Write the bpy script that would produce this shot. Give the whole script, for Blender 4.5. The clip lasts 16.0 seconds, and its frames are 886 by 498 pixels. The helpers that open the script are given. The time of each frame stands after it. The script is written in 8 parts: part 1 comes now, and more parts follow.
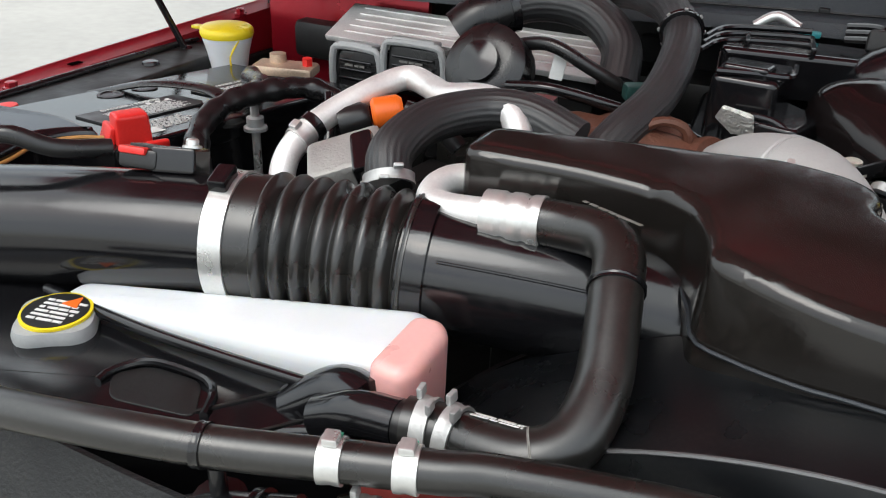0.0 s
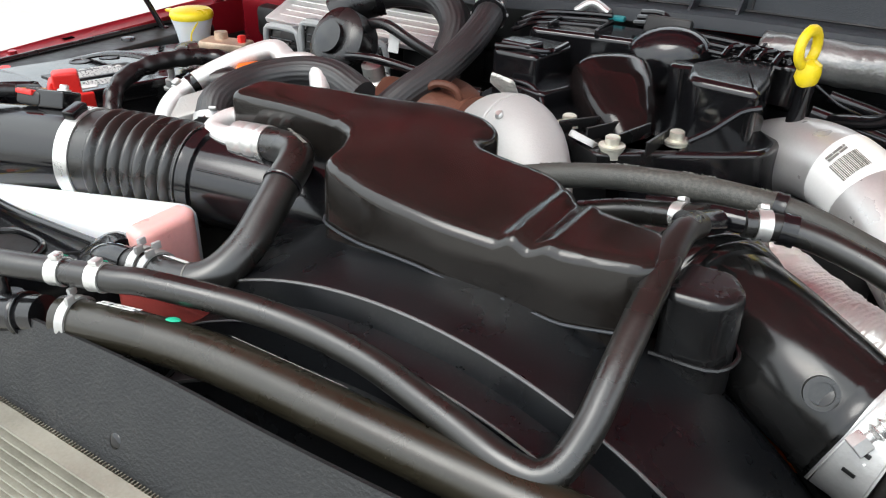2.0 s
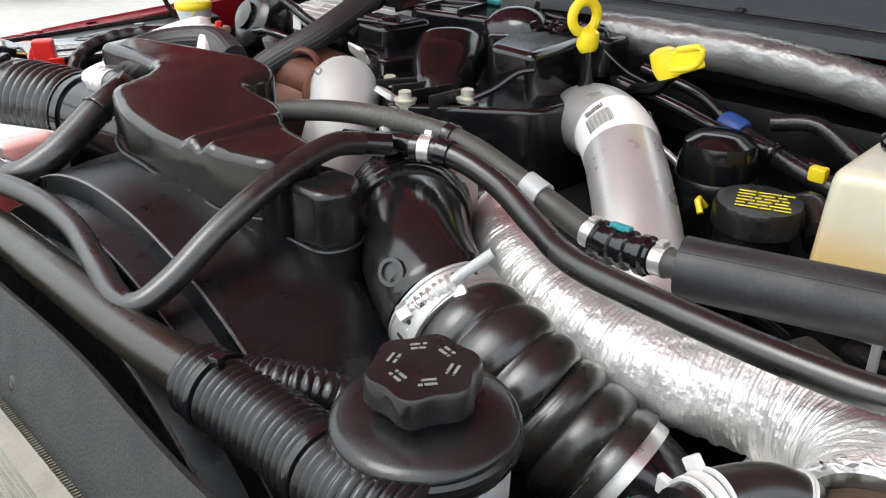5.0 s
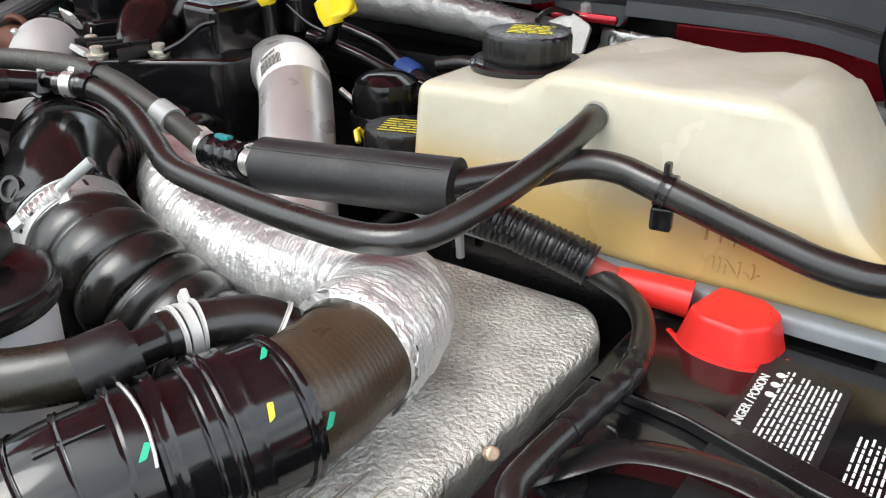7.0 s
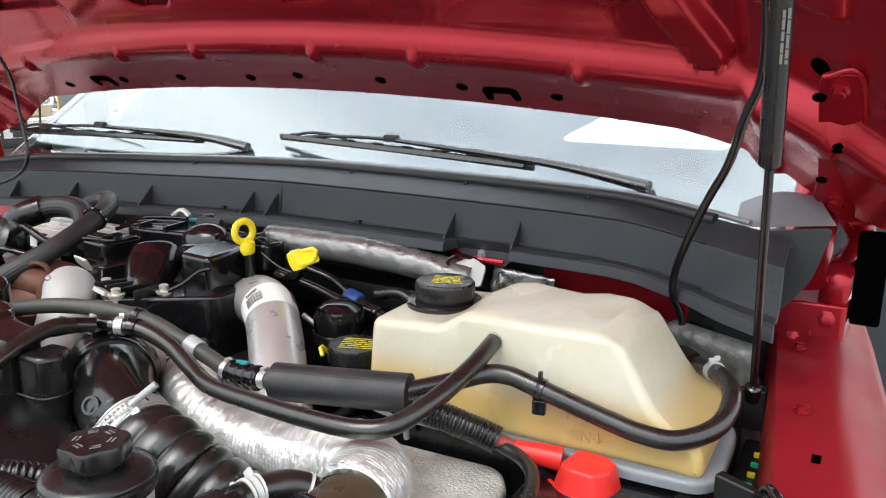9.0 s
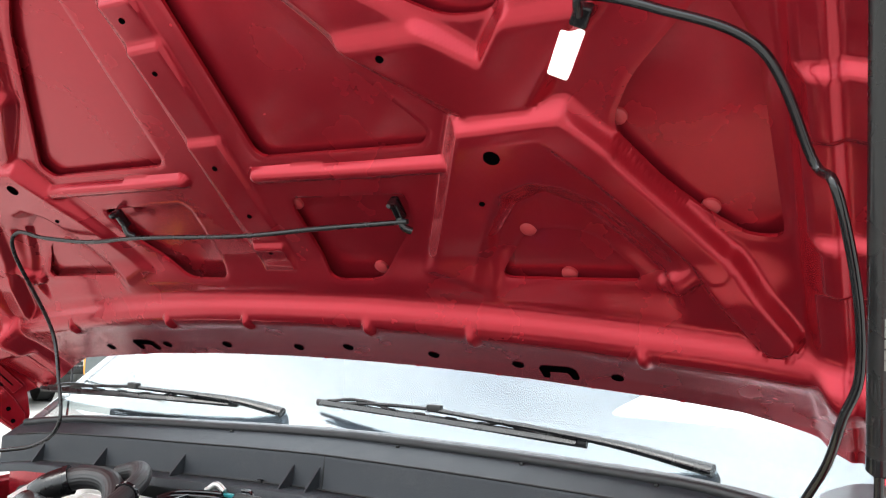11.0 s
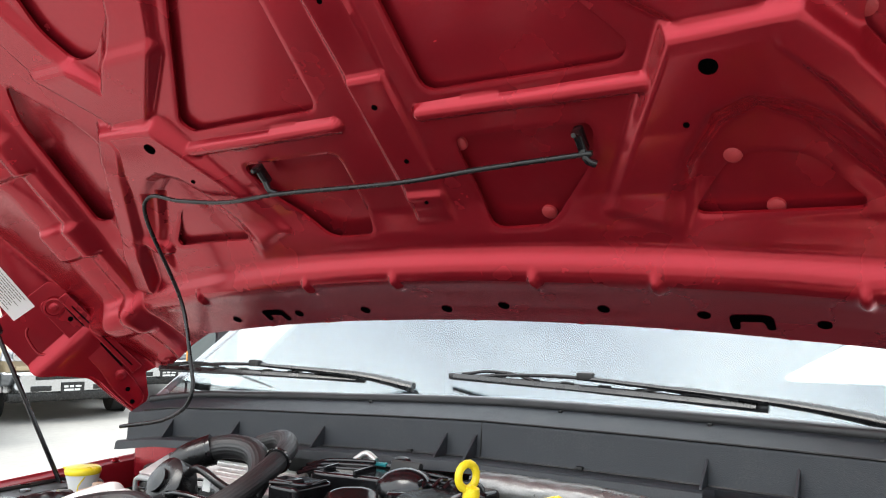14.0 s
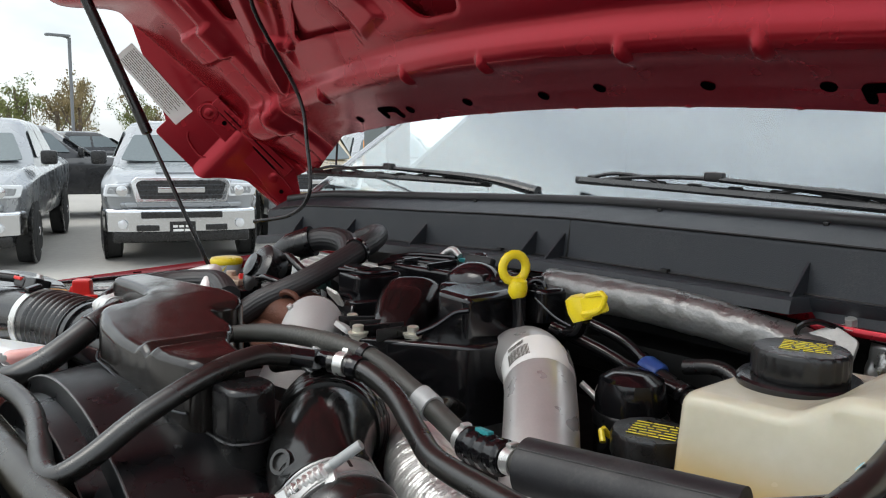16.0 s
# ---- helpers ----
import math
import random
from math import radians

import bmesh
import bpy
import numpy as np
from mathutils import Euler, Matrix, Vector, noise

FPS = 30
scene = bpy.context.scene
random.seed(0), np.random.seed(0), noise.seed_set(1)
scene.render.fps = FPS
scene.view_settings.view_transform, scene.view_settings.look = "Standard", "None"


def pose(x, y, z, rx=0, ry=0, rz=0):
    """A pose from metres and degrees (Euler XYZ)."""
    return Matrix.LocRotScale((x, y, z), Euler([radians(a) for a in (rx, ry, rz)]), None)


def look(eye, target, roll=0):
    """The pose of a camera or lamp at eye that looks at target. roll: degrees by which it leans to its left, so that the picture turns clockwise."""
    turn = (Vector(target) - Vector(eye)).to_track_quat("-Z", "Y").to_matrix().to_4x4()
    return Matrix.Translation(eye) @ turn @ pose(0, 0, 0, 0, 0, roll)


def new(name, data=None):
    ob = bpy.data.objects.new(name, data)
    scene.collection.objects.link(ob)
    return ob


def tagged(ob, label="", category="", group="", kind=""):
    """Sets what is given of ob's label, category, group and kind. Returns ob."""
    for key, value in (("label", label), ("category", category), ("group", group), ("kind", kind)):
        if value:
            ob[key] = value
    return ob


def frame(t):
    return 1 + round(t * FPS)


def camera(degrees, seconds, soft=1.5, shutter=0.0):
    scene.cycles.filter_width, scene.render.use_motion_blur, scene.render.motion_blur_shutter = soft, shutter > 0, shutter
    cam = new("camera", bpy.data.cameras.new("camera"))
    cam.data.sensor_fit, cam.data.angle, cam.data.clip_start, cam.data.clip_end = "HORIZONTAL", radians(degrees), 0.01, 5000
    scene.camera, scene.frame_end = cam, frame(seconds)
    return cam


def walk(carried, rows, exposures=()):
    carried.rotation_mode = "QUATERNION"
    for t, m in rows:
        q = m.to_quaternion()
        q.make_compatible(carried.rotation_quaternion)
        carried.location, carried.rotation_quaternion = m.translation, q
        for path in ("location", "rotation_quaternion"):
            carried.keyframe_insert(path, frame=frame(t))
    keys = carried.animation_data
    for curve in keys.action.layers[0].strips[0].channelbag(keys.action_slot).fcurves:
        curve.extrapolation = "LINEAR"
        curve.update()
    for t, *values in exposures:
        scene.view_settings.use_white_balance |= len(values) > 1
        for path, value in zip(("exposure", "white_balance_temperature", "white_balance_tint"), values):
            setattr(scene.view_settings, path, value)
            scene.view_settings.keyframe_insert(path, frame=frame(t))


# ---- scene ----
cam = camera(57.7, 16.0, soft=1.1)
PATH = [
    (0, (0.081, -0.169, 1.605), (-0.645, 1.442, 0.668), 2.7),
    (0.5, (0.147, -0.171, 1.609), (-0.632, 1.408, 0.66), 2.0),
    (1, (0.198, -0.173, 1.615), (-0.628, 1.376, 0.658), 1.9),
    (1.5, (0.299, -0.2, 1.636), (-0.588, 1.306, 0.662), 1.3),
    (2, (0.407, -0.208, 1.649), (-0.54, 1.266, 0.685), 1.2),
    (2.5, (0.506, -0.213, 1.667), (-0.509, 1.224, 0.715), 0.6),
    (3, (0.574, -0.188, 1.671), (-0.52, 1.199, 0.733), -0.1),
    (5.5, (0.817, -0.08, 1.604), (-0.454, 1.169, 0.696), -0.6),
    (6, (0.891, -0.053, 1.585), (-0.334, 1.248, 0.685), -0.5),
    (6.5, (0.923, -0.042, 1.579), (-0.198, 1.349, 0.68), -0.1),
    (7, (0.959, -0.044, 1.585), (-0.103, 1.398, 0.695), -0.2),
    (7.5, (1.0, -0.08, 1.574), (-0.014, 1.405, 0.698), -0.7),
    (8, (1.034, -0.156, 1.618), (0.08, 1.376, 0.756), -0.4),
    (8.5, (1.056, -0.224, 1.667), (0.111, 1.361, 0.896), -0.3),
    (9, (1.067, -0.286, 1.718), (0.133, 1.417, 1.244), 0.4),
    (9.5, (1.053, -0.328, 1.738), (0.103, 1.404, 1.428), 0.3),
    (10, (1.026, -0.342, 1.761), (0.072, 1.41, 1.611), 0.5),
    (12.5, (0.848, -0.229, 1.744), (-0.181, 1.457, 2.056), 0.5),
    (13, (0.762, -0.267, 1.723), (-0.316, 1.391, 2.02), 0.6),
    (13.5, (0.73, -0.307, 1.704), (-0.368, 1.348, 1.935), 0.6),
    (14, (0.804, -0.304, 1.671), (-0.28, 1.37, 1.826), 0.6),
    (14.5, (0.879, -0.205, 1.636), (-0.207, 1.472, 1.725), 0.6),
    (15, (0.92, -0.134, 1.624), (-0.375, 1.39, 1.624), 0.9),
    (15.5, (0.94, -0.066, 1.611), (-0.544, 1.262, 1.424), 1.3),
    (16, (0.913, -0.074, 1.606), (-0.612, 1.195, 1.348), 0.7),
]
EXPOSURES = [(0.0, -0.33), (1.0, 0.0), (2.0, 0.15), (3.0, 0.1), (6.0, 0.15), (7.0, 0.1), (8.5, 0.15), (9.0, 0.1), (10.0, 0.2), (12.5, 0.92), (13.5, 0.44), (14.0, 0.22), (14.5, 0.05), (15.0, -0.12), (15.5, -0.5), (16.0, -0.6)]
walk(cam, [(t, look(eye, target, roll)) for t, eye, target, roll in PATH], EXPOSURES)

# ---- world and light ----
world = bpy.data.worlds.new("overcast_sky")
scene.world = world
world.use_nodes = True
wn, wl = world.node_tree.nodes, world.node_tree.links
wn.clear()
w_out = wn.new("ShaderNodeOutputWorld")
w_bg = wn.new("ShaderNodeBackground")
w_bg.inputs["Strength"].default_value = 2.1
w_sky = wn.new("ShaderNodeTexSky")
w_sky.sky_type = "NISHITA"
w_sky.sun_disc = False
w_sky.sun_elevation = radians(58)
w_sky.sun_rotation = radians(200)
w_sky.air_density = 1.0
w_sky.dust_density = 3.0
w_dim = wn.new("ShaderNodeMix")
w_dim.data_type = "RGBA"
w_dim.blend_type = "MULTIPLY"
w_dim.inputs["Factor"].default_value = 1.0
w_dim.inputs["B"].default_value = (0.1, 0.1, 0.1, 1)
w_tc = wn.new("ShaderNodeTexCoord")
w_map = wn.new("ShaderNodeMapping")
w_map.inputs["Scale"].default_value = (1.0, 1.0, 2.6)
w_noise = wn.new("ShaderNodeTexNoise")
w_noise.inputs["Scale"].default_value = 2.2
w_noise.inputs["Detail"].default_value = 6.0
w_noise.inputs["Roughness"].default_value = 0.55
w_ramp = wn.new("ShaderNodeValToRGB")
w_ramp.color_ramp.elements[0].position = 0.36
w_ramp.color_ramp.elements[0].color = (0.42, 0.42, 0.42, 1)
w_ramp.color_ramp.elements[1].position = 0.62
w_ramp.color_ramp.elements[1].color = (1, 1, 1, 1)
w_mix = wn.new("ShaderNodeMix")
w_mix.data_type = "RGBA"
w_mix.inputs["B"].default_value = (0.94, 1.0, 1.02, 1)
wl.new(w_tc.outputs["Generated"], w_map.inputs["Vector"])
wl.new(w_map.outputs["Vector"], w_noise.inputs["Vector"])
wl.new(w_noise.outputs["Fac"], w_ramp.inputs["Fac"])
wl.new(w_sky.outputs["Color"], w_dim.inputs["A"])
wl.new(w_dim.outputs["Result"], w_mix.inputs["A"])
wl.new(w_ramp.outputs["Color"], w_mix.inputs["Factor"])
# an overcast sky is about twice as bright overhead as at the horizon
w_sep = wn.new("ShaderNodeSeparateXYZ")
w_grad = wn.new("ShaderNodeMapRange")
w_grad.inputs["From Min"].default_value = 0.0
w_grad.inputs["From Max"].default_value = 1.0
w_grad.inputs["To Min"].default_value = 0.9
w_grad.inputs["To Max"].default_value = 1.6
w_scale = wn.new("ShaderNodeVectorMath")
w_scale.operation = "SCALE"
wl.new(w_tc.outputs["Generated"], w_sep.inputs[0])
wl.new(w_sep.outputs["Z"], w_grad.inputs["Value"])
wl.new(w_mix.outputs["Result"], w_scale.inputs[0])
wl.new(w_grad.outputs["Result"], w_scale.inputs["Scale"])
wl.new(w_scale.outputs["Vector"], w_bg.inputs["Color"])
wl.new(w_bg.outputs["Background"], w_out.inputs["Surface"])

sun = new("sun", bpy.data.lights.new("sun", "SUN"))
sun.data.energy = 1.5
sun.data.angle = radians(32)
sun.data.color = (0.98, 1.0, 0.97)
sun.matrix_basis = look((-1.2, -3.0, 5.2), (0, 0, 0))

# ---- materials ----
MATS = {}


def mat(name, col, rough=0.5, metal=0.0, var=0.12, vscale=30.0, bump=0.0, bscale=200.0, dust=0.0, coat=0.0,
        trans=0.0, sss=0.0, rvar=0.12, emit=0.0, spec=0.5, col2=None, deep=0.001, coat_rough=0.03):
    """A surface with colour grain at two scales, uneven gloss, fine relief and a film of pale dust on upward faces."""
    if name in MATS:
        return MATS[name]
    m = bpy.data.materials.new(name)
    m.use_nodes = True
    n, l = m.node_tree.nodes, m.node_tree.links
    b = n["Principled BSDF"]
    tc = n.new("ShaderNodeTexCoord")
    big = n.new("ShaderNodeTexNoise")
    big.inputs["Scale"].default_value = vscale
    big.inputs["Detail"].default_value = 5
    fine = n.new("ShaderNodeTexNoise")
    fine.inputs["Scale"].default_value = vscale * 14
    fine.inputs["Detail"].default_value = 3
    for t in (big, fine):
        l.new(tc.outputs["Object"], t.inputs["Vector"])
    addn = n.new("ShaderNodeMath")
    addn.operation = "MULTIPLY_ADD"
    addn.inputs[1].default_value = 0.45
    l.new(fine.outputs["Fac"], addn.inputs[0])
    l.new(big.outputs["Fac"], addn.inputs[2])
    ramp = n.new("ShaderNodeMapRange")
    ramp.inputs["From Min"].default_value = 0.45
    ramp.inputs["From Max"].default_value = 1.0
    l.new(addn.outputs[0], ramp.inputs["Value"])
    mixc = n.new("ShaderNodeMix")
    mixc.data_type = "RGBA"
    lo = [c * (1 - var) for c in col]
    hi = col2 if col2 else [min(1, c * (1 + var)) for c in col]
    mixc.inputs["A"].default_value = (*lo, 1)
    mixc.inputs["B"].default_value = (*hi, 1)
    l.new(ramp.outputs["Result"], mixc.inputs["Factor"])
    last = mixc.outputs["Result"]
    if dust:
        dn = n.new("ShaderNodeTexNoise")
        dn.inputs["Scale"].default_value = 420
        dn.inputs["Detail"].default_value = 2
        l.new(tc.outputs["Object"], dn.inputs["Vector"])
        d2 = n.new("ShaderNodeTexNoise")
        d2.inputs["Scale"].default_value = 18
        d2.inputs["Detail"].default_value = 4
        l.new(tc.outputs["Object"], d2.inputs["Vector"])
        dm = n.new("ShaderNodeMath")
        dm.operation = "MULTIPLY"
        l.new(dn.outputs["Fac"], dm.inputs[0])
        l.new(d2.outputs["Fac"], dm.inputs[1])
        dr = n.new("ShaderNodeMapRange")
        dr.inputs["From Min"].default_value = 0.26
        dr.inputs["From Max"].default_value = 0.5
        dr.inputs["To Max"].default_value = dust
        l.new(dm.outputs[0], dr.inputs["Value"])
        dmix = n.new("ShaderNodeMix")
        dmix.data_type = "RGBA"
        dmix.inputs["B"].default_value = (0.30, 0.27, 0.23, 1)
        l.new(dr.outputs["Result"], dmix.inputs["Factor"])
        l.new(last, dmix.inputs["A"])
        last = dmix.outputs["Result"]
    l.new(last, b.inputs["Base Color"])
    rr = n.new("ShaderNodeMapRange")
    rr.inputs["From Min"].default_value = 0.3
    rr.inputs["From Max"].default_value = 0.7
    rr.inputs["To Min"].default_value = max(0.02, rough - rvar)
    rr.inputs["To Max"].default_value = min(1, rough + rvar)
    l.new(big.outputs["Fac"], rr.inputs["Value"])
    l.new(rr.outputs["Result"], b.inputs["Roughness"])
    b.inputs["Metallic"].default_value = metal
    b.inputs["Specular IOR Level"].default_value = spec
    b.inputs["Coat Weight"].default_value = coat
    b.inputs["Coat Roughness"].default_value = coat_rough
    b.inputs["Transmission Weight"].default_value = trans
    if sss:
        b.inputs["Subsurface Weight"].default_value = sss
        b.inputs["Subsurface Radius"].default_value = (0.02, 0.015, 0.01)
        b.inputs["Subsurface Scale"].default_value = 1.0
    if emit:
        b.inputs["Emission Color"].default_value = (*col, 1)
        b.inputs["Emission Strength"].default_value = emit
    if bump:
        bn = n.new("ShaderNodeTexNoise")
        bn.inputs["Scale"].default_value = bscale
        bn.inputs["Detail"].default_value = 3
        l.new(tc.outputs["Object"], bn.inputs["Vector"])
        bp = n.new("ShaderNodeBump")
        bp.inputs["Strength"].default_value = min(1.0, bump)
        bp.inputs["Distance"].default_value = deep
        l.new(bn.outputs["Fac"], bp.inputs["Height"])
        l.new(bp.outputs["Normal"], b.inputs["Normal"])
    MATS[name] = m
    return m


PLASTIC = mat("black_plastic", (0.008, 0.008, 0.0085), 0.28, bump=0.04, bscale=900, dust=0.03, spec=0.55)
GLOSSY = mat("glossy_black_plastic", (0.006, 0.006, 0.007), 0.14, bump=0.04, bscale=60, dust=0.015, rvar=0.06, spec=0.6)
COVERM = mat("moulded_cover_plastic", (0.011, 0.0095, 0.0085), 0.165, bump=0.03, bscale=700, dust=0.025, rvar=0.06, spec=0.55)
BATT = mat("polished_battery_plastic", (0.006, 0.006, 0.007), 0.13, bump=0.04, bscale=400, dust=0.03, rvar=0.05, spec=0.6)
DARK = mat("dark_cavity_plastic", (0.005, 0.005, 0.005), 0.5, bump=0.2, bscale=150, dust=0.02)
RUBBER = mat("worn_black_rubber", (0.010, 0.0095, 0.0085), 0.30, bump=0.035, bscale=1400, dust=0.04, rvar=0.08, spec=0.80)
BROWN = mat("brown_black_rubber", (0.016, 0.0135, 0.0085), 0.28, bump=0.04, bscale=1400, dust=0.04, rvar=0.08, spec=0.65)
MATTE = mat("matte_black_foam", (0.014, 0.014, 0.016), 0.5, bump=0.08, bscale=1500, dust=0.05)
BRAID = mat("braided_sleeve", (0.017, 0.017, 0.018), 0.5, bump=0.3, bscale=900, spec=0.7)
GREYPL = mat("grey_cowl_plastic", (0.024, 0.028, 0.034), 0.52, bump=0.4, bscale=900, dust=0.05, var=0.05, rvar=0.04)
SHEET = mat("grained_rubber_sheet", (0.011, 0.012, 0.013), 0.6, bump=0.9, bscale=420, dust=0.06)
ZINC = mat("zinc_plated_steel", (0.68, 0.68, 0.66), 0.34, metal=0.75, bump=0.1, bscale=300, rvar=0.12)
DULLZINC = mat("dull_zinc_spring_steel", (0.5, 0.5, 0.49), 0.5, metal=0.7, bump=0.3, bscale=300)
ALU = mat("brushed_aluminium", (0.80, 0.79, 0.77), 0.46, metal=0.55, bump=0.25, bscale=500, rvar=0.1)
CAST = mat("cast_aluminium", (0.44, 0.43, 0.41), 0.55, metal=0.65, bump=0.7, bscale=350, dust=0.15)
STEELPIPE = mat("grey_steel_pipe", (0.50, 0.49, 0.48), 0.34, metal=0.5, bump=0.1, bscale=250, var=0.08, rvar=0.1)
FOILBOX = mat("foil_faced_insulation", (0.74, 0.72, 0.67), 0.42, metal=0.30, bump=1.0, bscale=290, var=0.38, dust=0.30, deep=0.0042)
RED = mat("red_metallic_paint", (0.345, 0.0125, 0.0235), 0.25, metal=0.62, bump=0.02, bscale=40, var=0.06, vscale=8, coat=0.30, coat_rough=0.12, dust=0.0, rvar=0.05, spec=0.3)
DEGAS = mat("yellowed_translucent_plastic", (0.52, 0.49, 0.37), 0.24, sss=0.35, var=0.03, vscale=6, col2=(0.59, 0.565, 0.46), dust=0.0, rvar=0.05)
dg_n, dg_l = DEGAS.node_tree.nodes, DEGAS.node_tree.links
dg_b = dg_n["Principled BSDF"]
dg_src = dg_b.inputs["Base Color"].links[0].from_socket
dg_c, dg_s, dg_r, dg_m = dg_n.new("ShaderNodeTexCoord"), dg_n.new("ShaderNodeSeparateXYZ"), dg_n.new("ShaderNodeMapRange"), dg_n.new("ShaderNodeMix")
dg_l.new(dg_c.outputs["Object"], dg_s.inputs[0])
dg_l.new(dg_s.outputs["Z"], dg_r.inputs["Value"])
dg_r.interpolation_type = "SMOOTHSTEP"
# coolant inside the tank shows amber through its wall, up to the fill line
for k_, v_ in (("From Min", 1.400), ("From Max", 1.352), ("To Min", 0.0), ("To Max", 0.95)):
    dg_r.inputs[k_].default_value = v_
dg_m.data_type = "RGBA"
dg_m.inputs["B"].default_value = (0.55, 0.38, 0.13, 1)
dg_l.new(dg_r.outputs["Result"], dg_m.inputs["Factor"])
dg_l.new(dg_src, dg_m.inputs["A"])
dg_l.new(dg_m.outputs["Result"], dg_b.inputs["Base Color"])
WHITEPL = mat("translucent_white_plastic", (0.74, 0.755, 0.77), 0.4, sss=0.3, var=0.04, dust=0.04)
PINK = mat("pink_coolant_plastic", (0.84, 0.44, 0.41), 0.34, sss=0.3, var=0.08, vscale=20)
YELLOW = mat("yellow_plastic", (0.85, 0.66, 0.02), 0.35, var=0.08)
ORANGE = mat("orange_plastic", (0.85, 0.15, 0.015), 0.4, var=0.08)
REDPL = mat("red_plastic", (0.72, 0.025, 0.02), 0.38, var=0.1, dust=0.05)
GREEN = mat("green_paint_mark", (0.02, 0.42, 0.24), 0.5, var=0.2)
YMARK = mat("yellow_paint_mark", (0.75, 0.65, 0.05), 0.5, var=0.2)
BLUEPL = mat("blue_plastic", (0.03, 0.08, 0.3), 0.35, var=0.1)
WHITE = mat("white_print", (0.72, 0.72, 0.70), 0.6, var=0.05)
LABELW = mat("white_label", (0.78, 0.78, 0.76), 0.5, var=0.04)
LABELK = mat("black_label", (0.015, 0.015, 0.016), 0.35, var=0.1)
GREYPR = mat("grey_print", (0.17, 0.165, 0.15), 0.6, var=0.1)
RUST = mat("rusty_brown_casting", (0.13, 0.05, 0.03), 0.6, metal=0.2, bump=0.8, bscale=220, var=0.3)
COPPER = mat("copper_terminal", (0.60, 0.46, 0.34), 0.45, metal=0.6, bump=0.3, bscale=200, var=0.3)
LOT = mat("pale_concrete_paving", (0.33, 0.315, 0.29), 0.85, bump=0.6, bscale=25, var=0.15, vscale=0.7)
SILVER = mat("silver_car_paint", (0.31, 0.325, 0.34), 0.28, metal=0.6, var=0.04, coat=0.5, vscale=3)
CHROME = mat("chrome", (0.62, 0.63, 0.64), 0.12, metal=1.0, var=0.03, rvar=0.04)
TYRE = mat("tyre_rubber", (0.02, 0.02, 0.02), 0.8, bump=0.4, bscale=60)
FIN = mat("beige_condenser_fins", (0.20, 0.185, 0.145), 0.5, metal=0.4, var=0.2, dust=0.2)
SEALM = mat("black_rubber_seal", (0.02, 0.02, 0.021), 0.5, bump=0.3, bscale=300)
BARK = mat("tree_bark", (0.12, 0.09, 0.07), 0.9, bump=0.8, bscale=20)
LEAF = mat("autumn_leaves", (0.15, 0.17, 0.05), 0.7, var=0.4, vscale=3)
LEAF2 = mat("brown_autumn_leaves", (0.22, 0.17, 0.08), 0.7, var=0.4, vscale=3)
HEADLAMP = mat("clear_headlamp", (0.7, 0.72, 0.74), 0.12, metal=0.6, var=0.15, vscale=12)
SCREEN = mat("car_glass", (0.13, 0.155, 0.16), 0.04, metal=0.5, spec=1.0, rvar=0.02, var=0.1)
AMBER = mat("amber_lens", (0.8, 0.3, 0.03), 0.3)


# ---- mesh helpers ----
def finish(bm, name, material, smooth=40):
    me = bpy.data.meshes.new(name)
    bm.normal_update()
    bm.to_mesh(me)
    bm.free()
    me.materials.append(material)
    if smooth:
        me.polygons.foreach_set("use_smooth", [True] * len(me.polygons))
        me.set_sharp_from_angle(angle=radians(smooth))
    return me


def part(name, bm, material, parent, label="", smooth=40):
    ob = new(name, finish(bm, name, material, smooth))
    if smooth and smooth < 60:
        wn_ = ob.modifiers.new("normals", "WEIGHTED_NORMAL")
        wn_.keep_sharp = True
    if parent is not None:
        ob.parent = parent
        ob.matrix_parent_inverse = parent.matrix_basis.inverted()
    return tagged(ob, label) if label else ob


def solid(name, bm, material, label, category, group="", kind="", smooth=40):
    return tagged(new(name, finish(bm, name, material, smooth)), label, category, group, kind)


def thing(name, at, label, category, group="", kind=""):
    ob = new(name)
    ob.empty_display_size = 0.02
    ob.location = at
    ob.matrix_basis = Matrix.Translation(at)
    return tagged(ob, label, category, group, kind)


class Line:
    """A smooth curve through given points, by arc length."""

    def __init__(self, pts, per=14):
        p = [Vector(q) for q in pts]
        p = [2 * p[0] - p[1]] + p + [2 * p[-1] - p[-2]]
        self.p = []
        for i in range(1, len(p) - 2):
            a, b, c, d = p[i - 1:i + 3]
            for k in range(per):
                t = k / per
                self.p.append(0.5 * (2 * b + (c - a) * t + (2 * a - 5 * b + 4 * c - d) * t * t + (3 * b - a - 3 * c + d) * t ** 3))
        self.p.append(p[-2])
        self.s = [0.0]
        for a, b in zip(self.p, self.p[1:]):
            self.s.append(self.s[-1] + (b - a).length)
        self.long = self.s[-1]

    def at(self, s):
        s = min(max(s, 0), self.long)
        i = min(int(np.searchsorted(self.s, s, side="right")) - 1, len(self.p) - 2)
        i = max(i, 0)
        f = (s - self.s[i]) / max(self.s[i + 1] - self.s[i], 1e-9)
        return self.p[i].lerp(self.p[i + 1], f), (self.p[i + 1] - self.p[i]).normalized()

    def near(self, q):
        """The length along the curve at which it passes nearest to q."""
        return self.s[min(range(len(self.p)), key=lambda i: (self.p[i] - Vector(q)).length)]


def side_of(d):
    s = d.cross(Vector((0, 0, 1)))
    if s.length < 1e-3:
        s = d.cross(Vector((0, 1, 0)))
    return s.normalized()


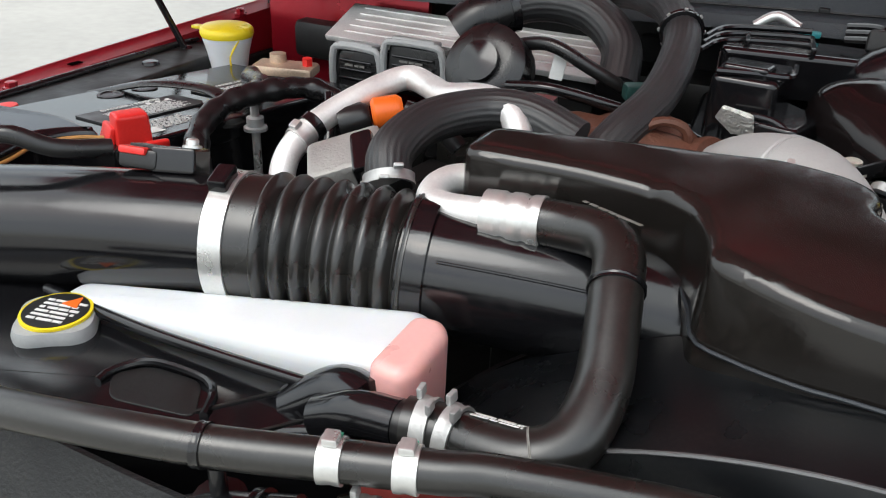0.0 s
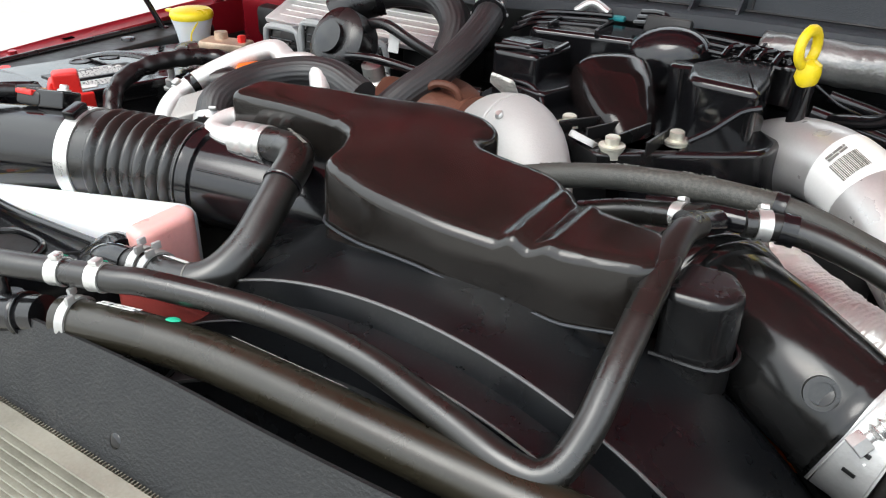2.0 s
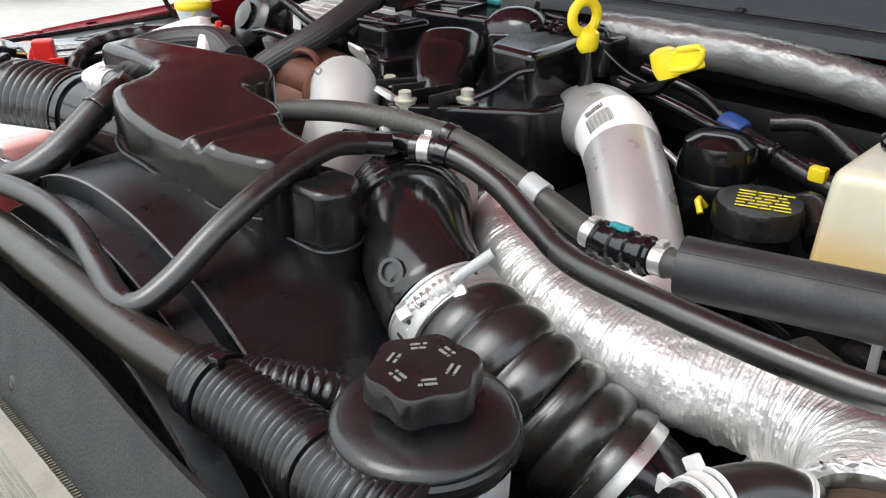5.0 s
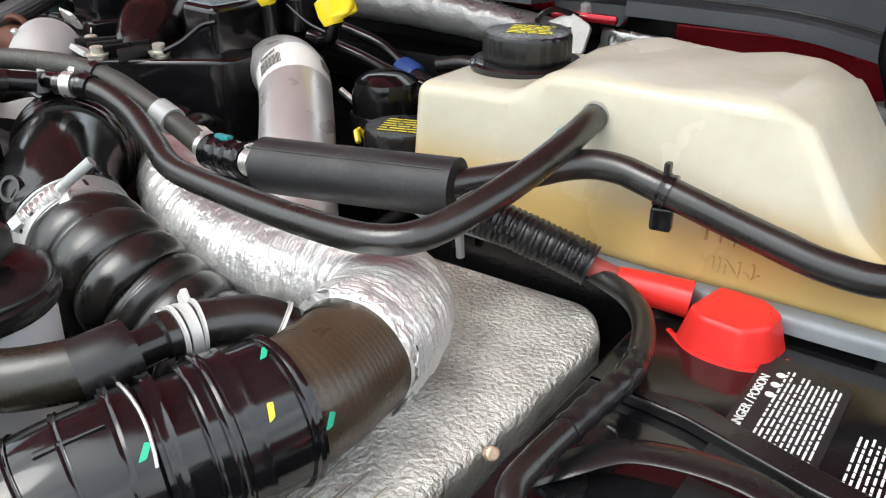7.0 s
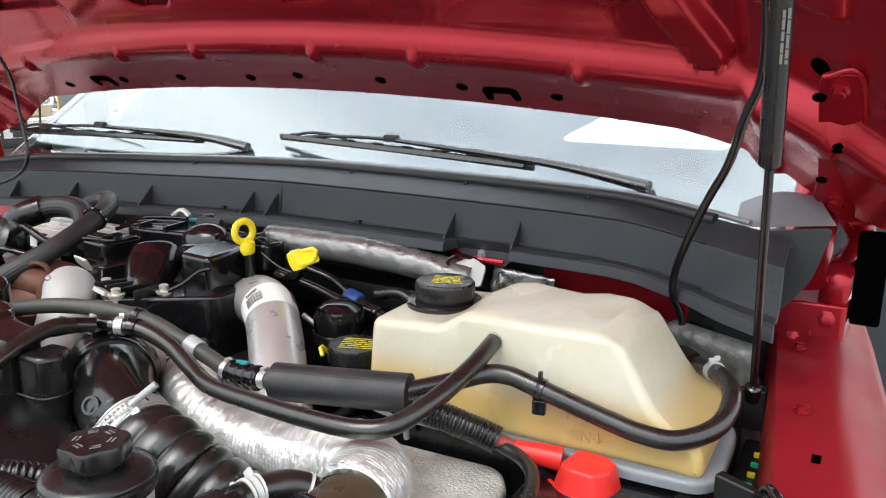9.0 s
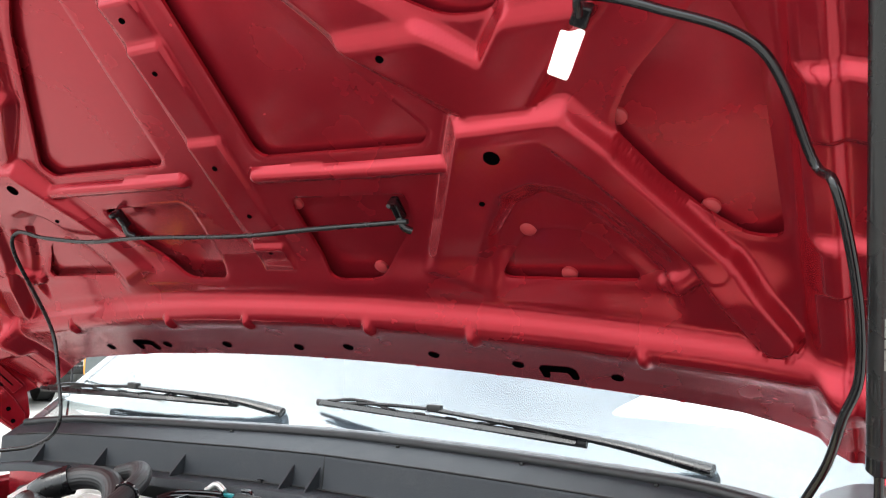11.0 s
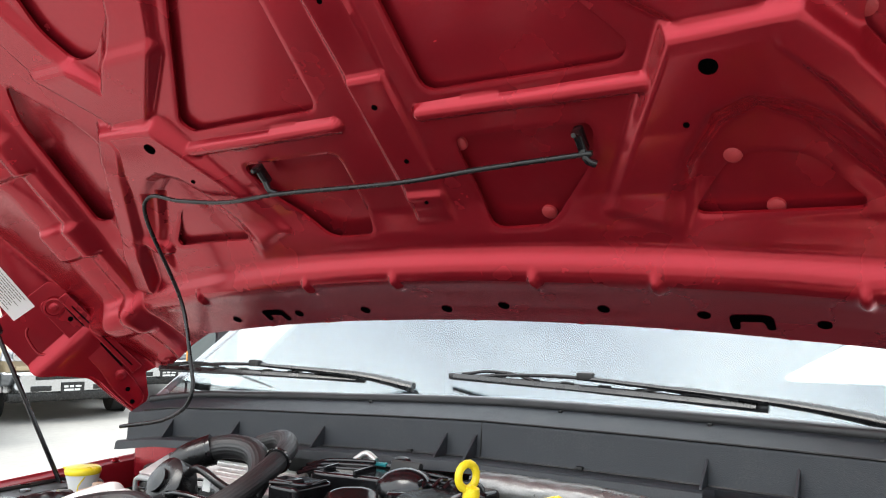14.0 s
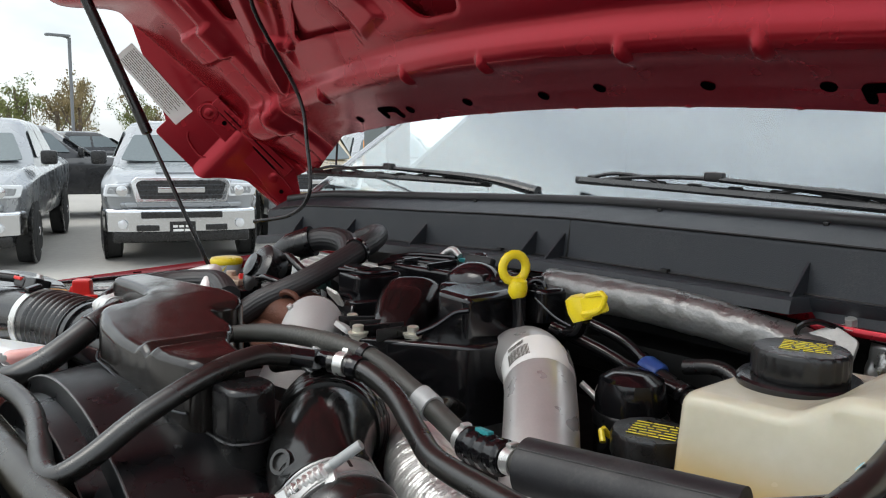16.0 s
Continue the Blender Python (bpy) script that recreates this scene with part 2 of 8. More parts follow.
def tube(line, r, s0=0.0, s1=None, step=0.006, seg=20, rfun=None, caps=True, bm=None, squash=1.0):
    """A sweep along a Line; r in metres, or rfun(s) for ribs and tapers."""
    bm = bm or bmesh.new()
    line = line if isinstance(line, Line) else Line(line)
    s1 = line.long if s1 is None else s1
    count = max(2, int(math.ceil((s1 - s0) / step)) + 1)
    rings, side = [], None
    for i in range(count):
        s = s0 + (s1 - s0) * i / (count - 1)
        p, d = line.at(s)
        side = side_of(d) if side is None else (side - d * side.dot(d)).normalized()
        up = side.cross(d)
        rad = float(rfun(s)) if rfun else r
        rings.append([bm.verts.new(p + rad * (math.cos(a) * side + squash * math.sin(a) * up)) for a in [2 * math.pi * k / seg for k in range(seg)]])
    for a, b in zip(rings, rings[1:]):
        for k in range(seg):
            bm.faces.new((a[k], a[(k + 1) % seg], b[(k + 1) % seg], b[k]))
    if caps:
        bm.faces.new(rings[0][::-1])
        bm.faces.new(rings[-1])
    return bm


def lathe(profile, at, axis=(0, 0, 1), seg=28, bm=None, wave=None):
    """A turned shape: profile of (radius, height) along axis from at; wave(angle) scales the radius."""
    bm = bm or bmesh.new()
    d = Vector(axis).normalized()
    sx = side_of(d)
    sy = d.cross(sx)
    rings = []
    for r, h in profile:
        rings.append([bm.verts.new(Vector(at) + d * h + r * (wave(a) if wave else 1) * (math.cos(a) * sx + math.sin(a) * sy))
                      for a in [2 * math.pi * k / seg for k in range(seg)]])
    for a, b in zip(rings, rings[1:]):
        for k in range(seg):
            bm.faces.new((a[k], a[(k + 1) % seg], b[(k + 1) % seg], b[k]))
    bm.faces.new(rings[0][::-1])
    bm.faces.new(rings[-1])
    return bm


def box(size, m, bevel=0.003, segs=2, bm=None, taper=1.0):
    """A rounded box of that size, centred at the pose m; taper scales its top."""
    bm2 = bmesh.new()
    bmesh.ops.create_cube(bm2, size=1)
    for v in bm2.verts:
        k = taper if v.co.z > 0 else 1
        v.co = Vector((v.co.x * size[0] * k, v.co.y * size[1] * k, v.co.z * size[2]))
    if bevel:
        bmesh.ops.bevel(bm2, geom=bm2.edges[:], offset=min(bevel, min(size) * 0.45), segments=segs, profile=0.5, affect="EDGES")
    bm2.transform(m)
    return bm2 if bm is None else merge(bm, bm2)


def merge(a, b):
    me = bpy.data.meshes.new("scratch")
    b.to_mesh(me)
    b.free()
    a.from_mesh(me)
    bpy.data.meshes.remove(me)
    return a


def smooth_poly(pts, r, n=4):
    """Rounds the corners of a flat polygon."""
    out = []
    for i, p in enumerate(pts):
        p, a, b = Vector(p), Vector(pts[i - 1]), Vector(pts[(i + 1) % len(pts)])
        da, db = a - p, b - p
        k = min(r, da.length * 0.45, db.length * 0.45)
        s, e = p + da.normalized() * k, p + db.normalized() * k
        out += [tuple((1 - t) ** 2 * s + 2 * t * (1 - t) * p + t * t * e) for t in [j / n for j in range(n + 1)]]
    return out


def slab(pts, z0, z1, m=None, round_=0.01, bevel=0.004, segs=3, shape=None, inset=0.0):
    """A rounded polygon extruded from z0 to z1; shape(v) may move each vertex afterwards."""
    bm = bmesh.new()
    poly = smooth_poly(pts, round_)
    vs = [bm.verts.new((x, y, z0)) for x, y in poly]
    f = bm.faces.new(vs)
    bm.normal_update()
    if f.normal.z > 0:
        f.normal_flip()
    ex = bmesh.ops.extrude_face_region(bm, geom=[f])
    top = [v for v in ex["geom"] if isinstance(v, bmesh.types.BMVert)]
    bmesh.ops.translate(bm, verts=top, vec=(0, 0, z1 - z0))
    if inset:
        c = sum((v.co for v in top), Vector()) / len(top)
        for v in top:
            v.co = Vector((c.x + (v.co.x - c.x) * (1 - inset), c.y + (v.co.y - c.y) * (1 - inset), v.co.z))
    if bevel:
        edges = [e for e in bm.edges if e.verts[0].co.z > (z0 + z1) / 2 and e.verts[1].co.z > (z0 + z1) / 2]
        bmesh.ops.bevel(bm, geom=edges, offset=bevel, segments=segs, profile=0.5, affect="EDGES")
    bmesh.ops.recalc_face_normals(bm, faces=bm.faces[:])
    if shape:
        for v in bm.verts:
            v.co = Vector(shape(v.co))
    if m:
        bm.transform(m)
    return bm


def band(line, s, width, r, thick=0.0012, seg=28):
    """A flat ring round a hose."""
    line = line if isinstance(line, Line) else Line(line)
    p, d = line.at(s)
    w = width / 2
    bm = bmesh.new()
    return lathe([(r * 0.96, -w), (r + thick, -w), (r + thick, -w * 0.6), (r + thick * 0.6, 0), (r + thick, w * 0.6), (r + thick, w), (r * 0.96, w)], p, d, seg, bm)


def lettering(text, size, m, depth=0.0003):
    """Raised words in the built-in font, lying in the pose's plane."""
    cu = bpy.data.curves.new("words", "FONT")
    cu.body, cu.size, cu.extrude = text, size, depth
    cu.align_x, cu.align_y = "CENTER", "CENTER"
    ob = bpy.data.objects.new("words", cu)
    me = bpy.data.meshes.new_from_object(ob)
    bm = bmesh.new()
    bm.from_mesh(me)
    bpy.data.objects.remove(ob)
    bpy.data.curves.remove(cu)
    bpy.data.meshes.remove(me)
    bm.transform(m)
    return bm


def bars(rows, width, pitch, m, seed=1, height=0.6, gap=0.15, bm=None):
    """Lines of unreadable small print as flat bars of uneven length."""
    bm = bm or bmesh.new()
    rnd = random.Random(seed)
    for i in range(rows):
        x, end = -width / 2, width / 2 * (1 - 0.35 * rnd.random())
        while x < end:
            w = pitch * rnd.uniform(0.8, 3.0)
            w = min(w, end - x)
            c = m @ Matrix.Translation((x + w / 2, -i * pitch, 0))
            box((w, pitch * height, 0.0004), c, 0, bm=bm)
            x += w + pitch * gap * rnd.uniform(1, 3)
    return bm

def frame_at(p, d, up=(0, 0, 1)):
    """A pose at p whose x axis runs along d and whose z axis leans towards up."""
    x = Vector(d).normalized()
    z = Vector(up)
    z = (z - x * z.dot(x)).normalized()
    y = z.cross(x)
    return Matrix(((x.x, y.x, z.x, p[0]), (x.y, y.y, z.y, p[1]), (x.z, y.z, z.z, p[2]), (0, 0, 0, 1)))


# ---- setting: lot, bay, cowl, screen ----
CX = 0.155


def grid_sheet(name, f, us, vs, material, thick=0.0, smooth=50):
    """A sheet from a function of (u, v), given thickness along its normals."""
    bm = bmesh.new()
    vv = [[bm.verts.new(f(u, v)) for v in vs] for u in us]
    for i in range(len(us) - 1):
        for j in range(len(vs) - 1):
            bm.faces.new((vv[i][j], vv[i + 1][j], vv[i + 1][j + 1], vv[i][j + 1]))
    if thick:
        bm.normal_update()
        geo = bm.faces[:]
        bmesh.ops.solidify(bm, geom=geo, thickness=thick)
        bmesh.ops.recalc_face_normals(bm, faces=bm.faces[:])
    return bm


def rise(v, lo, hi):
    t = np.clip((v - lo) / (hi - lo), 0, 1)
    return t * t * (3 - 2 * t)


def span(a, b, n):
    return [a + (b - a) * i / (n - 1) for i in range(n)]


bm = bmesh.new()
bmesh.ops.create_grid(bm, x_segments=40, y_segments=40, size=400)
ground = solid("ground", bm, LOT, "pale worn concrete car lot", "ground", kind="structure")

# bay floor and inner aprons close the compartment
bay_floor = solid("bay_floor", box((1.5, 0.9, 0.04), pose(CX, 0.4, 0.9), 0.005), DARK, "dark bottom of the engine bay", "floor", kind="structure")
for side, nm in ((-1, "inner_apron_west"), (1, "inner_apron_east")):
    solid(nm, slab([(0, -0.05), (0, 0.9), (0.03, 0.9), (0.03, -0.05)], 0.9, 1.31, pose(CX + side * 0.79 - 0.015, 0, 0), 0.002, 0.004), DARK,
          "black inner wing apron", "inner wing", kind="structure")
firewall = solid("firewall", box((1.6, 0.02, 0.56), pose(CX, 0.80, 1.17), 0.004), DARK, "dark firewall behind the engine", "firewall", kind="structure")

flange_red = solid("firewall_flange", box((0.50, 0.02, 0.022), pose(0.36, 0.735, 1.442), 0.004), RED, "red painted flange below the cowl", "flange", kind="structure")
corner_red = solid("firewall_corner", box((0.24, 0.02, 0.26), pose(-0.48, 0.745, 1.30), 0.004), RED, "red painted firewall corner behind the filler", "firewall", kind="structure")

# condenser with its fins, below the sheet at the front of the bay
condenser = thing("condenser", (CX, -0.02, 0.95), "beige finned air conditioning condenser behind the grille", "condenser")
TUBEM = mat("pale_condenser_tube", (0.30, 0.285, 0.235), 0.45, metal=0.4, var=0.2, dust=0.2)
for i in range(30):
    z = 1.285 - i * 0.011
    part("flat_tube", box((1.3, 0.014, 0.0022), pose(CX, -0.016 - 0.0006 * i, z), 0), TUBEM, condenser, smooth=0)
bm = bmesh.new()
for i in range(420):
    x = CX - 0.65 + i * 0.0031
    a, b = (x, -0.010, 1.285), (x + 0.0012, -0.028, 0.96)
    box((0.0009, 0.009, 0.325), pose(x, -0.0135, 1.12, -3.2), 0, bm=bm)
tagged(part("fin_stack", bm, FIN, condenser, smooth=0), kind="stuff")
part("header_plate", box((1.32, 0.02, 0.34), pose(CX, 0.004, 1.10, -3.2), 0.003), DARK, condenser)


def sheet_at(u, v):
    wob = 0.0025 * math.sin(9 * u) + 0.0015 * math.sin(23 * u + 1)
    top = 1.342 + 0.004 * math.sin(5 * u) - 0.03 * max(0, (abs(u - CX) - 0.55)) + 0.046 * float(rise(np.array(u), 0.50, 0.585))
    return Vector((u, -0.002 + 0.028 * v + wob * v, 1.275 + (top - 1.275) * v))


air_seal = thing("radiator_air_seal", (CX, 0.0, 1.275), "grained dark grey rubber sheet sealing the radiator's top", "air seal")
part("sheet", grid_sheet("sheet", sheet_at, span(-0.52, 0.612, 90), span(0, 1, 6), SHEET, -0.004), SHEET, air_seal)
for x in (-0.19, 0.225, 0.395, 0.03, -0.4):
    p = sheet_at(x, 0.30)
    part("push_pin", lathe([(0.006, 0.0), (0.0065, 0.002), (0.005, 0.0035), (0.002, 0.004)], p + Vector((0, -0.001, 0)), (0, -0.92, 0.38), 14), GLOSSY, air_seal)

# cowl: one moulded panel from its front lip up to the screen's seal
COWL = [(0.690, 1.442), (0.691, 1.447), (0.694, 1.455), (0.700, 1.4580), (0.726, 1.4580), (0.7325, 1.4540), (0.737, 1.4620), (0.7405, 1.5040),
        (0.7425, 1.5085), (0.748, 1.5095), (0.800, 1.5240), (0.815, 1.5280), (0.832, 1.5290), (0.850, 1.5200), (0.935, 1.5110), (1.02, 1.50)]
COWL_LEVEL = ((-0.55, -0.43, -0.24, -0.10, 0.03, 0.19, 0.45, 0.66, 0.81), (-0.030, -0.0235, -0.0155, -0.0110, -0.0055, 0.0, 0.002, 0.003, 0.003))


def cowl_at(u, k):
    y, z = COWL[k]
    a = u - CX
    back = (y - 0.68) / 0.34
    bow = (0.04 + 0.28 * back) * a * a
    drop = 0.018 * max(0, abs(a) - 0.62) / 0.2
    fwd = max(0, a - 0.66) * (0.15 * (1 - 0.3 * back) + 0.27 * max(0, 1 - 3 * back))
    if k < 5 and abs(u - 0.585) < 0.048:
        fwd -= 0.034 - 0.007 * k
    hang = 0.006 * float(rise(np.array(u), 0.865, 0.93)) * max(0.0, 1 - k / 8)
    return Vector((u, y - bow - fwd, z - drop - hang + float(np.interp(u, *COWL_LEVEL))))


cowl = thing("cowl_cover", (CX, 0.66, 1.43), "dark grey moulded cowl panel with fins below the windscreen", "cowl panel")
us = span(CX - 0.72, CX + 0.83, 180)
bm = bmesh.new()
vv = [[bm.verts.new(cowl_at(u, k)) for k in range(len(COWL))] for u in us]
for i in range(len(us) - 1):
    for j in range(len(COWL) - 1):
        bm.faces.new((vv[i][j], vv[i + 1][j], vv[i + 1][j + 1], vv[i][j + 1]))
bm.normal_update()
bmesh.ops.solidify(bm, geom=bm.faces[:], thickness=0.004)
part("panel", bm, GREYPL, cowl, smooth=35)
for x in (-0.29, -0.10, 0.139, 0.191, 0.53, 0.637, -0.45):
    tip, foot_, top = cowl_at(x, 3), cowl_at(x, 5), cowl_at(x, 7)
    bm = bmesh.new()
    prof = [(tip.y + 0.001, tip.z - 0.003), (tip.y + 0.003, tip.z + 0.002), (top.y + 0.001, top.z - 0.012), (top.y + 0.004, top.z - 0.014), (foot_.y + 0.006, foot_.z - 0.003)]
    fr = [bm.verts.new((x - 0.0016, y, z)) for y, z in prof]
    bk = [bm.verts.new((x + 0.0016, y, z)) for y, z in prof]
    bm.faces.new(fr)
    bm.faces.new(bk[::-1])
    for i in range(5):
        bm.faces.new((fr[i], bk[i], bk[(i + 1) % 5], fr[(i + 1) % 5]))
    bmesh.ops.recalc_face_normals(bm, faces=bm.faces[:])
    part("fin", bm, GREYPL, cowl, smooth=0)
part("screen_seal", tube(Line([cowl_at(u, 11) + Vector((0, -0.002, 0.002)) for u in span(CX - 0.71, CX + 0.74, 14)]), 0.0075, seg=12, step=0.02), SEALM, cowl, "black rubber seal")
for k, dz in ((5, 0.0042), (8, 0.0016)):
    part("panel_joint", tube(Line([cowl_at(u, k) + Vector((0, -0.0015, dz)) for u in span(CX - 0.68, CX + 0.74, 40)]), 0.0016, seg=6, step=0.03), DARK, cowl, "dark joint along the cowl", smooth=0)
part("panel_joint", tube(Line([cowl_at(0.199, k) for k in range(5, 9)]), 0.0014, seg=6, step=0.02), DARK, cowl, "dark joint between the cowl panels", smooth=0)
for x in (0.077, -0.20, 0.36):
    part("clip", box((0.010, 0.008, 0.005), Matrix.Translation(cowl_at(x, 4) + Vector((0, 0.004, 0.002))), 0.001), DARK, cowl)
for x in (-0.05, 0.30, 0.52, 0.72):
    part("clip", box((0.006, 0.005, 0.004), Matrix.Translation(cowl_at(x, 10) + Vector((0, 0, 0.001))), 0.001), DARK, cowl)


# pale base colour stands in for sky reflected off the grey cowl's end
ENDM = mat("sky_glare_cowl_end", (0.42, 0.44, 0.46), 0.22, var=0.03, rvar=0.04, bump=0.1, bscale=300, spec=0.7)
quad = [Vector(p) for p in ((0.913, 0.760, 1.5070), (1.0283, 0.740, 1.5249), (1.0, 0.840, 1.5400), (0.905, 0.840, 1.5250))]
bm = grid_sheet("end_top", lambda u, v: quad[0].lerp(quad[1], u).lerp(quad[3].lerp(quad[2], u), v) + Vector((0, 0, 0.012 * math.sin(math.pi * min(1, u)) * v)), span(0, 1, 14), span(0, 1, 10), ENDM)
bmesh.ops.solidify(bm, geom=bm.faces[:], thickness=0.003)
part("end_top", bm, ENDM, cowl, "top of the grey cowl's end, its sky reflection painted pale")
XZY = Matrix(((1, 0, 0, 0), (0, 0, 1, 0), (0, 1, 0, 0), (0, 0, 0, 1)))
part("end_face", slab([(0.905, 1.503), (1.026, 1.521), (1.008, 1.455), (0.978, 1.412), (0.930, 1.420), (0.905, 1.470)], 0.742, 0.750, XZY, 0.010, 0.003), GREYPL, cowl)
part("end_clip", box((0.010, 0.004, 0.020), pose(0.948, 0.739, 1.476), 0.002), DARK, cowl)


def screen_at(u, v):
    a = u - CX
    return Vector((u, 0.99 - 0.30 * a * a + v * 0.82, 1.495 + v * 0.56 - 0.05 * a * a - 0.05 * v * v))


GLASS = bpy.data.materials.new("windscreen_glass")
GLASS.use_nodes = True
gb = GLASS.node_tree.nodes["Principled BSDF"]
gb.inputs["Base Color"].default_value = (0.80, 0.90, 0.92, 1)
gb.inputs["Roughness"].default_value = 0.015
gloss = GLASS.node_tree.nodes.new("ShaderNodeBsdfGlossy")
gloss.inputs["Roughness"].default_value = 0.02
gloss.inputs["Color"].default_value = (0.95, 0.98, 1.0, 1)
gmix = GLASS.node_tree.nodes.new("ShaderNodeMixShader")
gmix.inputs["Fac"].default_value = 0.10
GLASS.node_tree.links.new(gb.outputs["BSDF"], gmix.inputs[1])
GLASS.node_tree.links.new(gloss.outputs["BSDF"], gmix.inputs[2])
GLASS.node_tree.links.new(gmix.outputs["Shader"], GLASS.node_tree.nodes["Material Output"].inputs["Surface"])
gb.inputs["Transmission Weight"].default_value = 1.0
gb.inputs["IOR"].default_value = 1.52
screen = thing("window_1", (CX, 0.99, 1.49), "truck windscreen reflecting a bright cloudy sky", "windscreen", kind="structure")
pane = part("pane", grid_sheet("pane", screen_at, span(CX - 0.80, CX + 0.82, 40), span(0, 0.9, 16), GLASS, -0.005), GLASS, screen)
pane.visible_shadow = False


def dash_at(u, v):
    a = u - CX
    return Vector((u, 1.02 - 0.28 * a * a + v * 0.6, 1.475 - 0.05 * a * a - 0.04 * v))


DASH = mat("charcoal_dashboard", (0.035, 0.04, 0.055), 0.6, bump=0.5, bscale=300)
dash = solid("dashboard", grid_sheet("dashboard", dash_at, span(CX - 0.72, CX + 0.72, 30), span(0, 1, 6), DASH, -0.02), DASH, "charcoal dashboard top behind the windscreen", "dashboard")
CABIN = mat("dark_cabin", (0.03, 0.034, 0.042), 0.8)
cabin = solid("cabin_backdrop", box((2.0, 0.02, 1.2), pose(CX, 1.95, 1.45), 0.002), CABIN, "dim cabin interior", "backdrop", kind="structure")
for sx, nm in ((-1, "west"), (1, "east")):
    solid("cabin_wall_" + nm, slab([(1.02, 1.25), (1.96, 1.25), (1.96, 1.97), (1.72, 1.97), (1.02, 1.475)], -0.01, 0.01, Matrix(((0, 0, 1, CX + sx * 0.80), (1, 0, 0, 0), (0, 1, 0, 0), (0, 0, 0, 1))), 0.002, 0), CABIN, "dim cabin side", "cabin wall", kind="structure")
roof = solid("cabin_roof", box((1.6, 1.1, 0.04), pose(CX, 2.30, 1.985), 0.015), RED, "red cab roof", "roof", kind="structure")
def frame_at_screen(u, v):
    """A pose lying just behind the glass, x across and y up the slope."""
    o, x, y = screen_at(u, v), screen_at(u + 0.01, v) - screen_at(u - 0.01, v), screen_at(u, v + 0.01) - screen_at(u, v - 0.01)
    x.normalize()
    z = x.cross(y).normalized()
    y = z.cross(x)
    o = o - z * 0.012
    return Matrix(((x.x, y.x, z.x, o.x), (x.y, y.y, z.y, o.y), (x.z, y.z, z.z, o.z), (0, 0, 0, 1)))


paper = thing("paper_sheet", (0.62, 1.15, 1.50), "white paper sheet with green print lying on the dashboard", "paper")
pm = frame_at_screen(0.72, 0.2)
part("sheet", slab([(-0.17, -0.045), (0.15, 0.0), (0.10, 0.08), (0.0, 0.10), (-0.10, 0.07)], 0, 0.0015, pm, 0.03, 0), LABELW, paper, smooth=0)
part("green_words", bars(1, 0.06, 0.009, pm @ pose(0.05, -0.004, 0.002, 0, 0, 8), 4), GREEN, paper, "green printed words", smooth=0)
part("screen_trim", tube(Line([cowl_at(u, 12) + Vector((0, 0.012, 0.003)) for u in span(CX - 0.71, CX + 0.78, 14)]), 0.004, seg=8, step=0.02), mat("pale_trim", (0.22, 0.23, 0.24), 0.3), cowl)
for sx in (-1, 1):
    ln = Line([screen_at(CX + sx * (0.80 if sx < 0 else 0.84), v) for v in (-0.02, 0.3, 0.6, 0.88)])
    solid("trim_pillar", tube(ln, 0.013 if sx < 0 else 0.03, seg=14, squash=0.6), SILVER if sx < 0 else RED, "windscreen pillar trim", "pillar trim", kind="structure")


def wiper(pivot, tip, share, half):
    pv, tp = Vector(pivot), Vector(tip)
    w = thing("windscreen_wiper", pv, "black windscreen wiper resting at the foot of the glass", "wiper", "windscreen wipers")
    mid = pv.lerp(tp, share) + Vector((0, 0.0, 0.034))
    part("arm", tube(Line([pv + Vector((0, 0, 0.006)), pv.lerp(mid, 0.35) + Vector((0, 0, 0.012)), mid]), 0.008, seg=10, squash=0.7,
                     rfun=lambda s: 0.014 - 0.008 * min(1, s / 0.3)), PLASTIC, w)
    a, b = mid + (tp - pv).normalized() * half, mid - (tp - pv).normalized() * half
    lo = Vector((0, 0.006, -0.02))
    part("blade", tube(Line([b + lo, mid + lo + Vector((0, 0, 0.002)), a + lo]), 0.0040, seg=10, squash=1.7), SEALM, w)
    part("bridge", tube(Line([b.lerp(mid, 0.1) + lo, b.lerp(mid, 0.5) + Vector((0, 0, -0.006)), mid, a.lerp(mid, 0.5) + Vector((0, 0, -0.006)), a.lerp(mid, 0.1) + lo]), 0.0035, seg=8), PLASTIC, w)
    part("pivot_block", box((0.03, 0.014, 0.014), Matrix.Translation(mid + Vector((0, 0, 0.003))), 0.003), PLASTIC, w)
    way = (tp - pv).normalized()
    for k in (-0.85, -0.6, -0.35, -0.12, 0.12, 0.35, 0.6, 0.85):
        part("claw", box((0.024, 0.006, 0.009), frame_at(mid + way * half * k + Vector((0, 0.002, -0.013)), way, (0, -0.4, 0.9)), 0.002), PLASTIC, w)
    for k in (-0.6, 0.6):
        yoke = [mid + way * half * (k + d) + Vector((0, 0.001, z)) for d, z in ((-0.26, -0.013), (-0.1, -0.004), (0.1, -0.004), (0.26, -0.013))]
        part("yoke", tube(Line(yoke), 0.0032, seg=8), PLASTIC, w)
    part("spoiler", box((half * 1.9, 0.010, 0.0025), frame_at(mid + Vector((0, -0.004, -0.017)), way, (0, -0.8, 0.6)), 0.001), PLASTIC, w)
    return w


wiper(screen_at(0.76, 0.05) + Vector((0, 0, 0.012)), screen_at(-0.05, 0.050) + Vector((0, 0, 0.012)), 0.615, 0.30)
wiper(screen_at(-0.10, 0.025) + Vector((0, 0, 0.012)), screen_at(-0.70, 0.10) + Vector((0, 0, 0.012)), 0.58, 0.25)

# ---- the raised hood ----
TH = math.atan(0.95)
